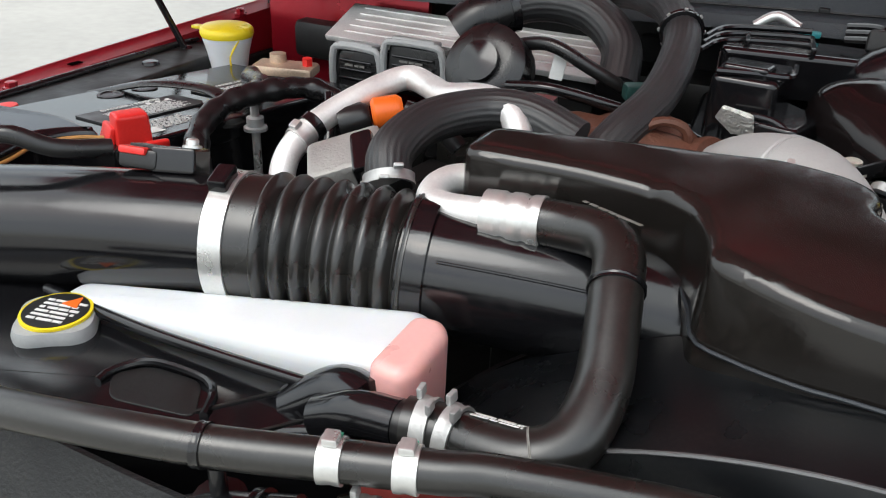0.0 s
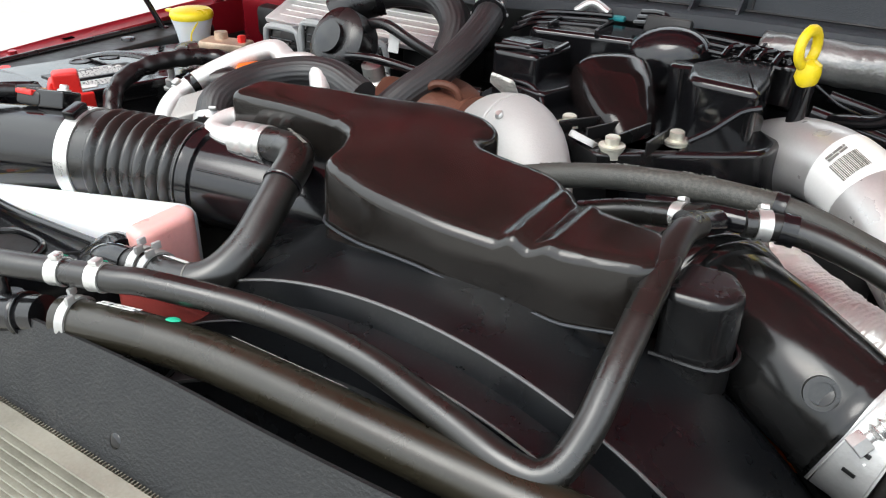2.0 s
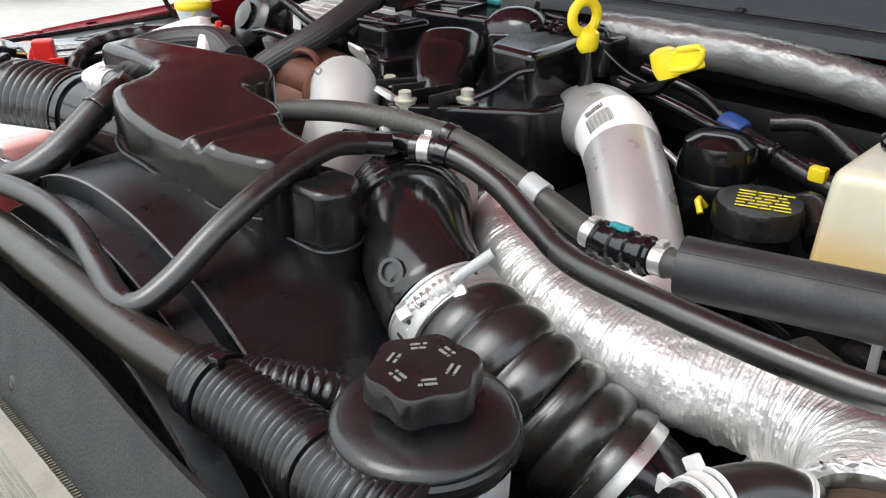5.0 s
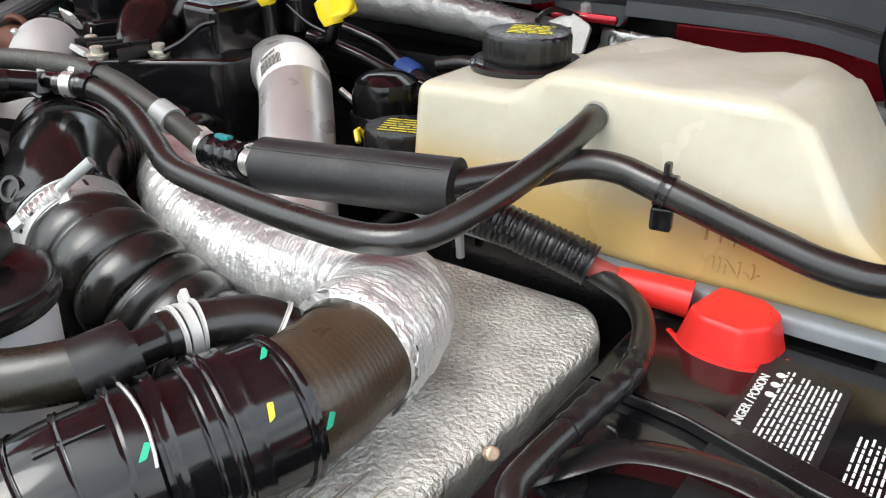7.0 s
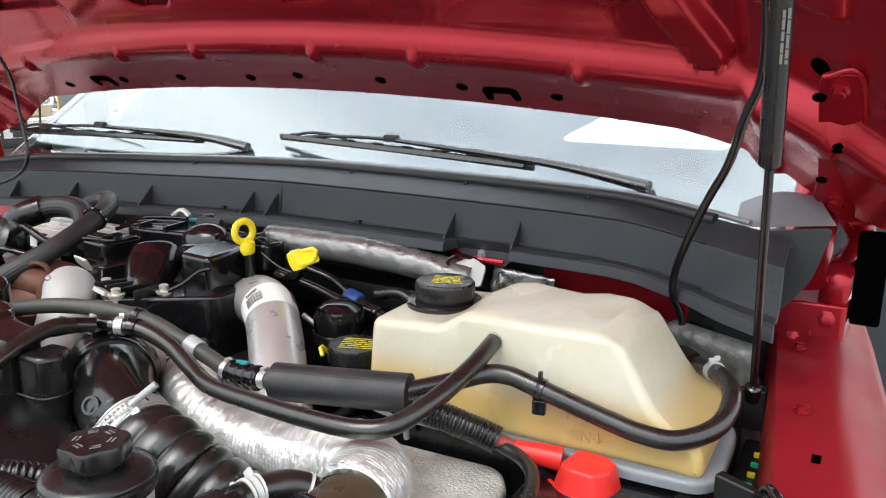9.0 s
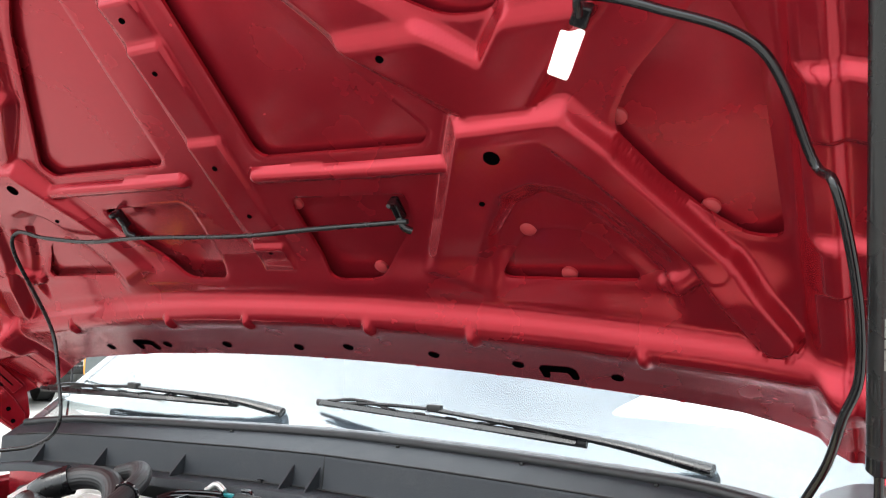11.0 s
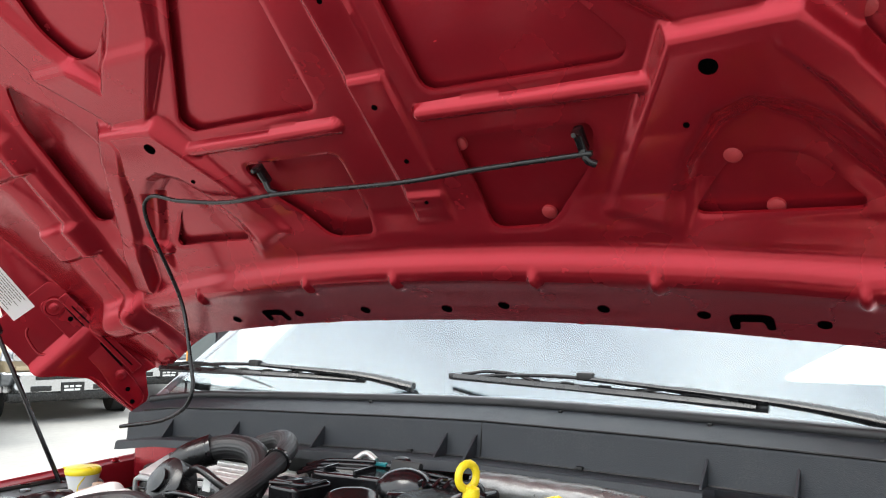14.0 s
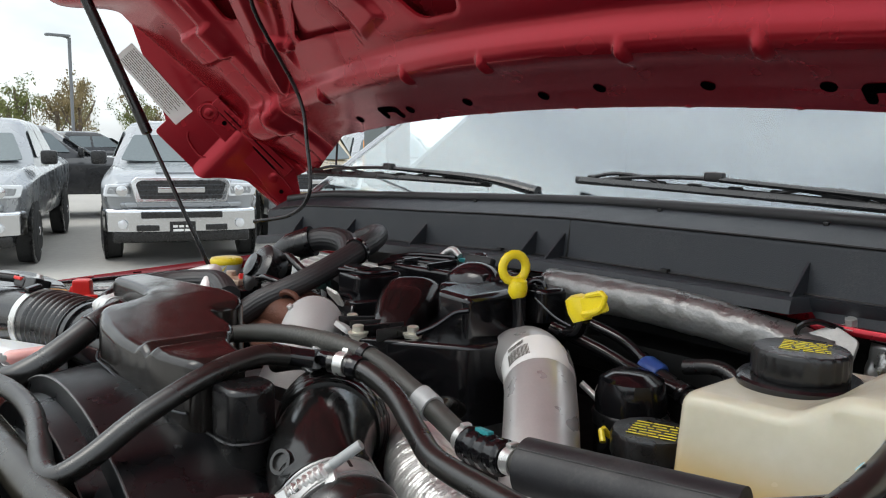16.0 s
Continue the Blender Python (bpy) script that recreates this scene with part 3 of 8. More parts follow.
HOOD = Matrix(((1, 0, 0, CX), (0, -math.cos(TH), -math.sin(TH), 0.79), (0, math.sin(TH), -math.cos(TH), 1.665), (0, 0, 0, 1)))


def seg_dist(x, y, a, b):
    px, py, dx, dy = x - a[0], y - a[1], b[0] - a[0], b[1] - a[1]
    t = np.clip((px * dx + py * dy) / (dx * dx + dy * dy), 0, 1)
    return np.hypot(px - t * dx, py - t * dy)


def poly_in(x, y, pts):
    """Signed distance to a polygon, positive inside."""
    d = np.full_like(x, 9.0)
    inside = np.zeros_like(x, bool)
    for i in range(len(pts)):
        a, b = pts[i - 1], pts[i]
        d = np.minimum(d, seg_dist(x, y, a, b))
        cross = ((a[1] > y) != (b[1] > y)) & (x < (b[0] - a[0]) * (y - a[1]) / (b[1] - a[1] + 1e-12) + a[0])
        inside ^= cross
    return np.where(inside, d, -d)


RECESSES = [
    ([(0.080, 0.690), (0.088, 0.393), (0.345, 0.391), (0.360, 0.412), (0.205, 0.632), (0.140, 0.695)], 0.032, 0.010),
    ([(0.097, 0.322), (0.293, 0.320), (0.272, 0.260), (0.192, 0.172), (0.102, 0.172)], 0.022, 0.010),
    ([(0.374, 0.170), (0.428, 0.238), (0.452, 0.248), (0.510, 0.242), (0.566, 0.176), (0.562, 0.166)], 0.020, 0.008),
    ([(0.310, 0.680), (0.344, 0.605), (0.434, 0.545), (0.490, 0.542), (0.520, 0.60), (0.51, 0.80), (0.35, 0.82)], 0.022, 0.010),
    ([(0.575, 0.394), (0.608, 0.452), (0.70, 0.54), (0.73, 0.47), (0.735, 0.24), (0.700, 0.235), (0.660, 0.270), (0.624, 0.313)], 0.022, 0.010),
    ([(-0.10, 0.74), (0.12, 0.74), (0.28, 0.72), (0.30, 0.88), (-0.06, 0.92), (-0.30, 0.88), (-0.28, 0.72), (-0.12, 0.74)], 0.020, 0.012),
]


RECESSES[5] = (RECESSES[5][0], 0.0201, 0.01)
ROUNDED = [(smooth_poly(pts, 0.022, 5), deep) for pts, deep, _ in RECESSES]


def snap(a, b, reach):
    """Draws the sheet's vertices that lie close to an opening's outline onto it, so that its lip is clean."""
    m = np.abs(a)
    for pts, deep in ROUNDED:
        x = a if deep == 0.0201 else m
        e = 1e-4
        d = poly_in(x, b, pts)
        gx = (poly_in(x + e, b, pts) - poly_in(x - e, b, pts)) / (2 * e)
        gy = (poly_in(x, b + e, pts) - poly_in(x, b - e, pts)) / (2 * e)
        on = np.abs(d) < reach
        sx = np.where(deep == 0.0201, 1.0, np.sign(a))
        a = np.where(on, a - d * gx * sx, a)
        b = np.where(on, b - d * gy, b)
        m = np.abs(a)
    return a, b


def hood_height(a, b):
    m = np.abs(a)
    bp = b + 0.125 * a * a
    h = np.zeros_like(a)
    # raised bulkhead along the hinge edge
    h += np.interp(bp, [-0.10, -0.02, 0.032, 0.056, 0.075, 0.085, 0.093, 0.100, 0.106, 0.112, 0.118, 0.124, 0.130, 0.135, 0.140, 0.145, 0.151, 0.165], [-0.004, 0.0, 0.009, 0.0150, 0.0200, 0.0232, 0.0262, 0.0284, 0.0295, 0.0295, 0.0280, 0.0246, 0.0190, 0.0125, 0.0068, 0.0030, 0.0008, 0.0])
    for k in (-0.555, -0.27, -0.085, 0.152, 0.321, 0.556):
        d = np.hypot((a - k) / 0.0085, (bp - 0.101) / 0.021)
        h += 0.0085 * rise(1.2 - d, 0, 0.8)
    # centre strap, stepped like saw teeth: each pad stands proud at its upper end
    inn = np.minimum(rise(0.034 - np.abs(a - 0.016), 0, 0.007), rise(b, 0.185, 0.2) * rise(b, 0.648, 0.639))
    step = 0.0035 + 0.0 * a
    for top, long_ in ((0.648, 0.06), (0.584, 0.15), (0.438, 0.19), (0.246, 0.05)):
        step = step + 0.0085 * rise(top - b, 0, 0.012) * np.clip(1 - (top - b) / long_, 0, 1)
    h = np.maximum(h, inn * step)
    # arms of the frame on each half, lower above each bend
    tall = np.interp(b, [0.20, 0.33, 0.405, 0.414, 0.428, 0.433, 0.53, 0.538, 0.552, 0.558, 0.80], [0.022, 0.017, 0.0235, 0.0225, 0.0105, 0.0095, 0.0205, 0.0195, 0.0105, 0.010, 0.018])
    for p, q, w in (((0.46, 0.44), (0.335, 0.555), 0.052), ((0.335, 0.555), (0.22, 0.72), 0.048), ((0.46, 0.44), (0.560, 0.560), 0.048), ((0.560, 0.560), (0.64, 0.80), 0.05)):
        d = seg_dist(m, b, p, q)
        h = np.maximum(h, tall * rise(w - d, 0, 0.018))
    plate = poly_in(m, b, [(0.402, 0.424), (0.535, 0.430), (0.600, 0.335), (0.665, 0.195), (0.620, 0.185), (0.545, 0.290), (0.505, 0.318), (0.470, 0.328), (0.432, 0.312), (0.400, 0.270), (0.345, 0.165), (0.276, 0.190)])
    h = np.maximum(h, np.interp(b, [0.18, 0.30, 0.40, 0.43], [0.006, 0.012, 0.0235, 0.0235]) * rise(plate, -0.012, 0.012))
    for p, q, w, t in (((0.525, 0.40), (0.556, 0.363), 0.034, 0.024), ((0.556, 0.363), (0.660, 0.205), 0.032, 0.024), ((0.660, 0.205), (0.715, 0.09), 0.034, 0.022)):
        d = seg_dist(m, b, p, q)
        h = np.maximum(h, t * rise(w - d, 0, 0.018))
    for p, q, w, t in (((0.072, 0.366), (0.395, 0.362), 0.012, 0.013), ((0.600, 0.165), (0.655, 0.205), 0.015, 0.011)):
        d = seg_dist(m, b, p, q)
        h = np.maximum(h, t * np.sqrt(np.clip(1 - (d / w) ** 2, 0, 1)))
    # shallow arch round the corner opening
    dd = poly_in(m, b, [(0.345, 0.085), (0.388, 0.25), (0.432, 0.300), (0.474, 0.318), (0.52, 0.292), (0.61, 0.175), (0.62, 0.065)])
    h = h - 0.010 * rise(dd, -0.004, 0.012) * rise(bp, 0.150, 0.195)
    low = np.zeros_like(a)
    for pts, deep in ROUNDED:
        d = poly_in(m if deep != 0.0201 else a, b, pts)
        low = np.maximum(low, 0.0012 * rise(d, -0.006, -0.0005))
    h = h - low
    # sides roll over towards the wings
    h += 0.125 * rise(m, 0.735, 1.02) + 0.012 * rise(m, 0.745, 0.765) * rise(m, 0.80, 0.785)
    for k in (0.02, 0.22, 0.42, 0.62):
        h += 0.014 * rise(m, 0.755, 0.775) * rise(m, 0.87, 0.85) * rise(0.045 - np.abs(b - k), 0, 0.015)
    # on the west the side flange stands steeper towards the hinge
    flange = 0.0646 - (0.8054 * (a + 0.970) + 0.2772 * (b - 0.0824)) / 0.5239
    near = rise(-a, 0.70, 0.76) * rise(b, 0.45, 0.33)
    h += near * (np.maximum(0.035 * rise(m, 0.735, 0.86), np.minimum(flange, 0.17)) - 0.125 * rise(m, 0.735, 1.02))
    h += 0.0004 * np.sin(31 * a + 3) * np.sin(27 * b)
    h -= 0.012 * rise(b, 0.155, 0.22) * rise(m, 0.76, 0.70)
    return h


hood = thing("hood", (CX, 0.79, 1.665), "raised red truck hood seen from below, ribbed inner panel", "hood")
av = np.concatenate([np.linspace(-1.03, -0.745, 50), np.linspace(-0.7415, 0.7415, 424), np.linspace(0.745, 1.03, 50)])
bv = np.concatenate([np.linspace(-0.03, 0.72, 215), np.linspace(0.725, 1.05, 40)])
A, B = np.meshgrid(av, bv, indexing="ij")
EDGE = -0.008 - 0.125 * A * A - 0.30 * np.clip(np.abs(A) - 0.66, 0, 0.16) + 0.55 * np.clip(np.abs(A) - 0.86, 0, 1)
EDGE = np.where(A < -0.89, np.maximum(EDGE, np.interp(-A, [0.90, 0.93, 0.95, 0.98, 1.013, 1.03], [-0.20, -0.140, -0.077, -0.030, 0.009, 0.035])), EDGE)
B = np.where(B < 0.12, EDGE + (B + 0.03) / 0.15 * (0.12 - EDGE), B)
A, B = snap(A, B, 0.0026)
Hh = hood_height(A, B)
co = np.stack([A, B, Hh], -1).reshape(-1, 3)
na, nb = A.shape
idx = np.arange(na * nb).reshape(na, nb)
faces = np.stack([idx[:-1, :-1], idx[:-1, 1:], idx[1:, 1:], idx[1:, :-1]], -1).reshape(-1, 4)
# the openings go through the inner panel, with the outer skin behind them
inside = np.zeros(len(faces), bool)
for pts, deep in ROUNDED:
    d = poly_in(A if deep == 0.0201 else np.abs(A), B, pts).reshape(-1)
    inside |= (d[faces] > -0.0003).all(1) & (d[faces].max(1) > 0.001)
faces = faces[~inside]
me = bpy.data.meshes.new("inner_panel")
me.from_pydata([tuple(HOOD @ Vector(c)) for c in co.tolist()], [], faces.tolist())
bm = bmesh.new()
bm.from_mesh(me)
bmesh.ops.remove_doubles(bm, verts=bm.verts[:], dist=0.0004)
bmesh.ops.dissolve_degenerate(bm, edges=bm.edges[:], dist=0.0003)
loose = [v for v in bm.verts if not v.link_faces]
bmesh.ops.delete(bm, geom=loose, context="VERTS")
rim_v = [v for v in bm.verts if v.is_boundary]
lip_edges = [e for e in bm.edges if e.is_boundary]
# the lips turn inwards round each opening
ex = bmesh.ops.extrude_edge_only(bm, edges=lip_edges)
inward = HOOD.to_3x3() @ Vector((0, 0, -0.005))
for v in ex["geom"]:
    if isinstance(v, bmesh.types.BMVert):
        v.co += inward
bm.to_mesh(me)
bm.free()
me.materials.append(RED)
me.polygons.foreach_set("use_smooth", [True] * len(me.polygons))
me.set_sharp_from_angle(angle=radians(50))
me.update()
inner = new("inner_panel", me)
inner.parent = hood
inner.matrix_parent_inverse = hood.matrix_basis.inverted()
bm = grid_sheet("outer_skin", lambda u, v: HOOD @ Vector((u, v - 0.125 * u * u * (1 - v), -0.026 + 0.125 * float(rise(np.array(abs(u)), 0.75, 1.035)) - 0.006 * float(rise(np.array(abs(u)), 0.70, 0.8)) - 0.06 * float(rise(np.array(-u), 0.84, 0.95)))), span(-1.04, 1.04, 44), span(0.02, 1.07, 20), RED)
part("outer_skin", bm, RED, hood, smooth=60)
# flat black for the shade inside holes, slots and gaps that aren't cut
HOLE = mat("opening_shade_black", (0.001, 0.001, 0.001), 1.0, spec=0.0, bump=0.0)


def on_hood(a, b, lift=0.0):
    """A pose on the hood's inner panel: z along the local normal."""
    h = lambda p, q: float(hood_height(np.array([p]), np.array([q]))[0])
    e = 0.006
    x = Vector((2 * e, 0, h(a + e, b) - h(a - e, b))).normalized()
    y = Vector((0, 2 * e, h(a, b + e) - h(a, b - e))).normalized()
    z = x.cross(y).normalized()
    y = z.cross(x)
    o = Vector((a, b, h(a, b))) + z * lift
    return HOOD @ Matrix(((x.x, y.x, z.x, o.x), (x.y, y.y, z.y, o.y), (x.z, y.z, z.z, o.z), (0, 0, 0, 1)))


def hood_disc(a, b, r, name="drain_hole_disc", seg=18):
    # a black disc just proud of the panel paints the hole's dark inside
    m = on_hood(a, b, 0.0006)
    return part(name, lathe([(r * 1.2, -0.003), (r * 1.15, 0.0008), (r, 0.0010), (r * 0.9, 0.0005)], m.translation, m.col[2][:3], seg), HOLE, hood)


for a in (-0.534, -0.36, -0.202, -0.036, 0.07, 0.226, 0.362, 0.505):
    hood_disc(a, 0.030 - 0.125 * a * a + (0.004 if a > 0 else -0.006), 0.0075)
for a, b, r in ((-0.433, 0.386, 0.0085), (0.440, 0.381, 0.0085), (0.014, 0.389, 0.0035), (0.017, 0.298, 0.003), (0.014, 0.541, 0.003), (0.012, 0.615, 0.0035), (0.018, 0.228, 0.0025),
                (0.401, 0.309, 0.003), (0.352, 0.520, 0.004), (-0.40, 0.31, 0.003), (0.84, 0.10, 0.010), (0.865, 0.02, 0.006), (0.83, -0.02, 0.006), (0.83, 0.25, 0.007)):
    hood_disc(a, b, r)
for sx in (-1, 1):
    a0, b0 = sx * 0.42, 0.004
    arch = [(-0.027, -0.016), (-0.027, 0.010), (-0.020, 0.017), (0.020, 0.017), (0.027, 0.010), (0.027, -0.016), (0.017, -0.016), (0.015, 0.002), (-0.015, 0.002), (-0.017, -0.016)]
    part("hinge_slot", slab(arch, -0.003, 0.0014, on_hood(a0, b0, 0.0005), 0.004, 0.0), HOLE, hood, smooth=0)
for a, b in ((0.098, 0.305), (0.185, 0.180), (0.435, 0.246), (0.47, 0.168), (-0.45, 0.248), (0.582, 0.40), (0.66, 0.272)):
    part("sealer_bead", lathe([(0.011, -0.008), (0.0105, 0.000), (0.007, 0.0018), (0.002, 0.0022)], HOOD @ Vector((a, b, -0.022)), HOOD.to_3x3() @ Vector((0, 0, 1)), 14),
         mat("pink_red_sealer", (0.36, 0.03, 0.035), 0.5, bump=0.5, bscale=300), hood)


for a in (-0.583, -0.46, -0.316, -0.179, 0.0, 0.179, 0.316, 0.46, 0.583):
    part("edge_bump", lathe([(0.007, -0.004), (0.006, 0.001), (0.003, 0.0025), (0.001, 0.003)], HOOD @ Vector((a, -0.125 * a * a - 0.009, -0.001)), HOOD.to_3x3() @ Vector((0, -0.7, 0.7)), 12), RED, hood)


def hp(a, b, c):
    return HOOD @ Vector((a, b, c))


def hz(a, b):
    return float(hood_height(np.array([a]), np.array([b]))[0])


# washer line clipped under the hood
washer = thing("washer_hose", hp(-0.25, 0.295, 0.02), "thin black screen washer hose clipped under the hood", "hose")
wl_ = Line([hp(0.284, 0.284, 0.000), hp(0.142, 0.283, 0.008), hp(-0.003, 0.278, 0.014), hp(-0.218, 0.276, 0.010), hp(-0.349, 0.268, 0.008), hp(-0.45, 0.283, 0.012), hp(-0.51, 0.297, 0.012), hp(-0.535, 0.262, 0.03),
            hp(-0.555, 0.104, 0.062), (-0.370, 0.672, 1.60), (-0.352, 0.665, 1.518), (-0.40, 0.655, 1.475), (-0.50, 0.63, 1.455)])
part("hose_line", tube(wl_, 0.0036, seg=10, step=0.008), PLASTIC, washer)
for a, b in ((-0.252, 0.292), (0.272, 0.288)):
    m = HOOD @ Matrix.Translation((a, b, hz(a, b)))
    j = part("spray_nozzle", box((0.012, 0.034, 0.014), m @ pose(0, 0.012, 0.006), 0.003), GLOSSY, washer)
    part("nozzle_stem", tube([m @ Vector((0, 0.0, 0.010)), m @ Vector((0.004, -0.012, 0.016)), m @ Vector((0.012, -0.020, 0.014))], 0.005, seg=10), GLOSSY, j)
    part("nozzle_tip", lathe([(0.006, 0), (0.006, 0.006), (0.003, 0.012)], m @ Vector((0, 0.024, 0.010)), m.to_3x3() @ Vector((0, 0.4, 1)), 12), GLOSSY, j)

lamp = thing("hood_lamp", hp(0.56, 0.50, 0.03), "white underhood lamp with black connector on a wire", "lamp")
LENS = mat("white_lens", (0.95, 0.95, 0.93), 0.4, emit=0.8)
part("lens", slab([(-0.011, -0.027), (0.011, -0.027), (0.0115, 0.027), (-0.0115, 0.027)], 0, 0.012, HOOD @ pose(0.556, 0.495, hz(0.556, 0.495), 0, 0, -31), 0.003, 0.003), LENS, lamp)
part("connector", box((0.018, 0.024, 0.014), HOOD @ pose(0.583, 0.534, hz(0.56, 0.5) + 0.008, 0, 0, -31), 0.003), GLOSSY, lamp)
part("wire", tube([hp(0.588, 0.545, 0.03), hp(0.60, 0.565, 0.035), hp(0.66, 0.545, 0.04), hp(0.74, 0.50, 0.050), hp(0.775, 0.40, 0.075), (0.948, 0.430, 1.86), (0.962, 0.470, 1.775), (0.962, 0.500, 1.702), (0.948, 0.520, 1.662), (0.932, 0.550, 1.613), (0.908, 0.580, 1.566), (0.885, 0.610, 1.514), (0.871, 0.630, 1.475), (0.868, 0.640, 1.444), (0.877, 0.655, 1.410), (0.885, 0.665, 1.36)], 0.0045, seg=10), GLOSSY, lamp)

sticker = thing("emission_sticker", hp(-0.82, 0.14, hz(-0.82, 0.14)), "white information sticker with small print under the hood", "sticker")
# the plane of the west side flange, x along the hinge channel
WF = frame_at(Vector((-0.815, 0.683, 1.672)), (0.2744, 0.6359, -0.7213), (0.8054, -0.5618, -0.1889))
sm = WF @ pose(-0.120, -0.045, 0.0012, 0, 0, -3.5)
part("backing", box((0.187, 0.050, 0.0012), sm, 0.0004), LABELW, sticker, smooth=0)
part("print", bars(9, 0.165, 0.0046, sm @ pose(0, 0.019, 0.0009), 7, 0.34), GREYPR, sticker, smooth=0)

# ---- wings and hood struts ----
# the hood's red in a satin finish, base colour raised for brighter light
WINGRED = mat("brightened_satin_wing_red", (0.42, 0.016, 0.030), 0.40, metal=0.12, bump=0.05, bscale=60, var=0.10, vscale=10, coat=0.2, coat_rough=0.2, dust=0.04, rvar=0.08, spec=0.5)
for sx, nm in ((1, "east"), (-1, "west")):
    def wing_at(u, v, sx=sx):
        inner_x = 0.900 - 0.118 * u if sx > 0 else 0.800 - 0.06 * max(0, u - 0.45)
        prof = [(0.0, -0.075), (0.003, -0.01), (0.010, 0.0), (0.050, 0.002), (0.062, 0.006), (0.080, 0.004), (0.12, -0.02), (0.15, -0.09), (0.17, -0.32)]
        dx, dz = prof[v]
        dx *= 1.0 if sx > 0 else 0.45
        return Vector((CX + sx * (inner_x + dx), u, (1.352 if sx > 0 else 1.341) + dz + 0.05 * max(0, u - 0.3)))
    w = thing("wing_" + nm, (CX + sx * 0.9, 0.4, 1.0), "red painted front wing with its inner flange", "front wing", "front wings")
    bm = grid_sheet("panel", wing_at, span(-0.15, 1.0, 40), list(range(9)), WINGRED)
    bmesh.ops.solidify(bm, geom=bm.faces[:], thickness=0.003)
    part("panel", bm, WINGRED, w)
    for y in (0.15, 0.34, 0.37 if sx < 0 else 0.55, 0.72):
        p = wing_at(y, 3)
        part("bolt", lathe([(0.009, 0), (0.009, 0.002), (0.006, 0.0025), (0.006, 0.007), (0.004, 0.008)], (p.x - sx * 0.015, p.y, p.z), (0, 0, 1), 6), RED, w)
    for y in (0.22, 0.46):
        p = wing_at(y, 3)
        part("slot", box((0.008, 0.016, 0.001), pose(p.x - sx * 0.005, p.y, p.z + 0.0002), 0.0003), HOLE, w)

wire = thing("wing_wire", (1.05, 0.28, 1.36), "thin black wire clipped along the wing's flange", "wire")
WIRE = Line([(1.008, 0.392, 1.350), (1.017, 0.377, 1.366), (1.033, 0.343, 1.366), (1.043, 0.306, 1.362), (1.048, 0.286, 1.362), (1.055, 0.235, 1.361), (1.0595, 0.190, 1.360), (1.060, 0.12, 1.358), (1.055, 0.05, 1.354)])
part("cable", tube(WIRE, 0.0042, seg=10, step=0.008), GLOSSY, wire)
part("clip", box((0.016, 0.010, 0.012), pose(1.048, 0.286, 1.361, 0, 0, 20), 0.003), PLASTIC, wire)


def gas_strut(lower, upper, share, label):
    lo, up = Vector(lower), Vector(upper)
    g = thing("gas_strut", lo, label, "gas strut", "hood gas struts")
    cut = lo.lerp(up, share)
    part("rod", tube(Line([lo, cut + (up - lo) * 0.02]), 0.0042, seg=12), GLOSSY, g)
    body = part("cylinder", tube(Line([cut, up]), 0.0105, seg=18), PLASTIC, g)
    part("end_cap", lathe([(0.007, -0.008), (0.0108, -0.004), (0.0108, 0.01), (0.0105, 0.012)], cut, up - lo, 18), GLOSSY, body)
    part("print", bars(3, 0.05, 0.004, frame_at(cut.lerp(up, 0.25) + Vector((0, -0.0108, 0.0)), up - lo, (0, -1, 0)), 3), GREYPR, body, smooth=0)
    for p in (lo, up):
        part("ball_socket", lathe([(0.004, -0.014), (0.009, -0.009), (0.009, 0.009), (0.004, 0.013)], p, up - lo, 14), GLOSSY, g)
    part("foot_bracket", box((0.03, 0.02, 0.05), pose(lo.x, lo.y + 0.008, lo.z - 0.02), 0.004), DARK, g)
    return g


gas_strut((0.970, 0.612, 1.352), hp(0.832, 0.62, 0.05), 0.39, "black gas strut holding the hood, beside the coolant tank")
gas_strut((-0.625, 0.60, 1.335), hp(-0.90, 0.42, 0.11), 0.54, "black gas strut holding the hood, beside the white filler")

# ---- engine mass below the visible parts ----
eng = thing("engine_block", (CX, 0.45, 0.92), "dark engine block and brackets deep in the bay", "engine")
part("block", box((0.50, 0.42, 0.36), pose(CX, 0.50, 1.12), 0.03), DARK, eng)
rnd = random.Random(5)
for i in range(46):
    x, y = rnd.uniform(-0.35, 0.62), rnd.uniform(0.30, 0.68)
    z = rnd.uniform(1.24, 1.30)
    k = rnd.random()
    if k < 0.5:
        bm = box((rnd.uniform(0.02, 0.07), rnd.uniform(0.02, 0.06), rnd.uniform(0.03, 0.07)), pose(x, y, z, rnd.uniform(-20, 20), rnd.uniform(-20, 20), rnd.uniform(0, 90)), 0.005)
    else:
        bm = tube([(x, y, z - 0.03), (x + rnd.uniform(-0.05, 0.05), y + rnd.uniform(-0.04, 0.04), z + 0.01), (x + rnd.uniform(-0.12, 0.12), y + rnd.uniform(-0.08, 0.08), z - 0.02)], rnd.uniform(0.004, 0.010), seg=10)
    part("bracket" if k < 0.5 else "small_hose", bm, rnd.choice([DARK, DARK, PLASTIC, GLOSSY, RUBBER, CAST]), eng)

# ---- fan shroud ----
SHROUD = mat("satin_shroud_plastic", (0.010, 0.011, 0.013), 0.30, bump=0.03, bscale=300, dust=0.05, spec=0.95, rvar=0.08)
shroud = thing("fan_shroud", (0.17, 0.13, 0.95), "big black plastic fan shroud arching behind the radiator", "fan shroud")


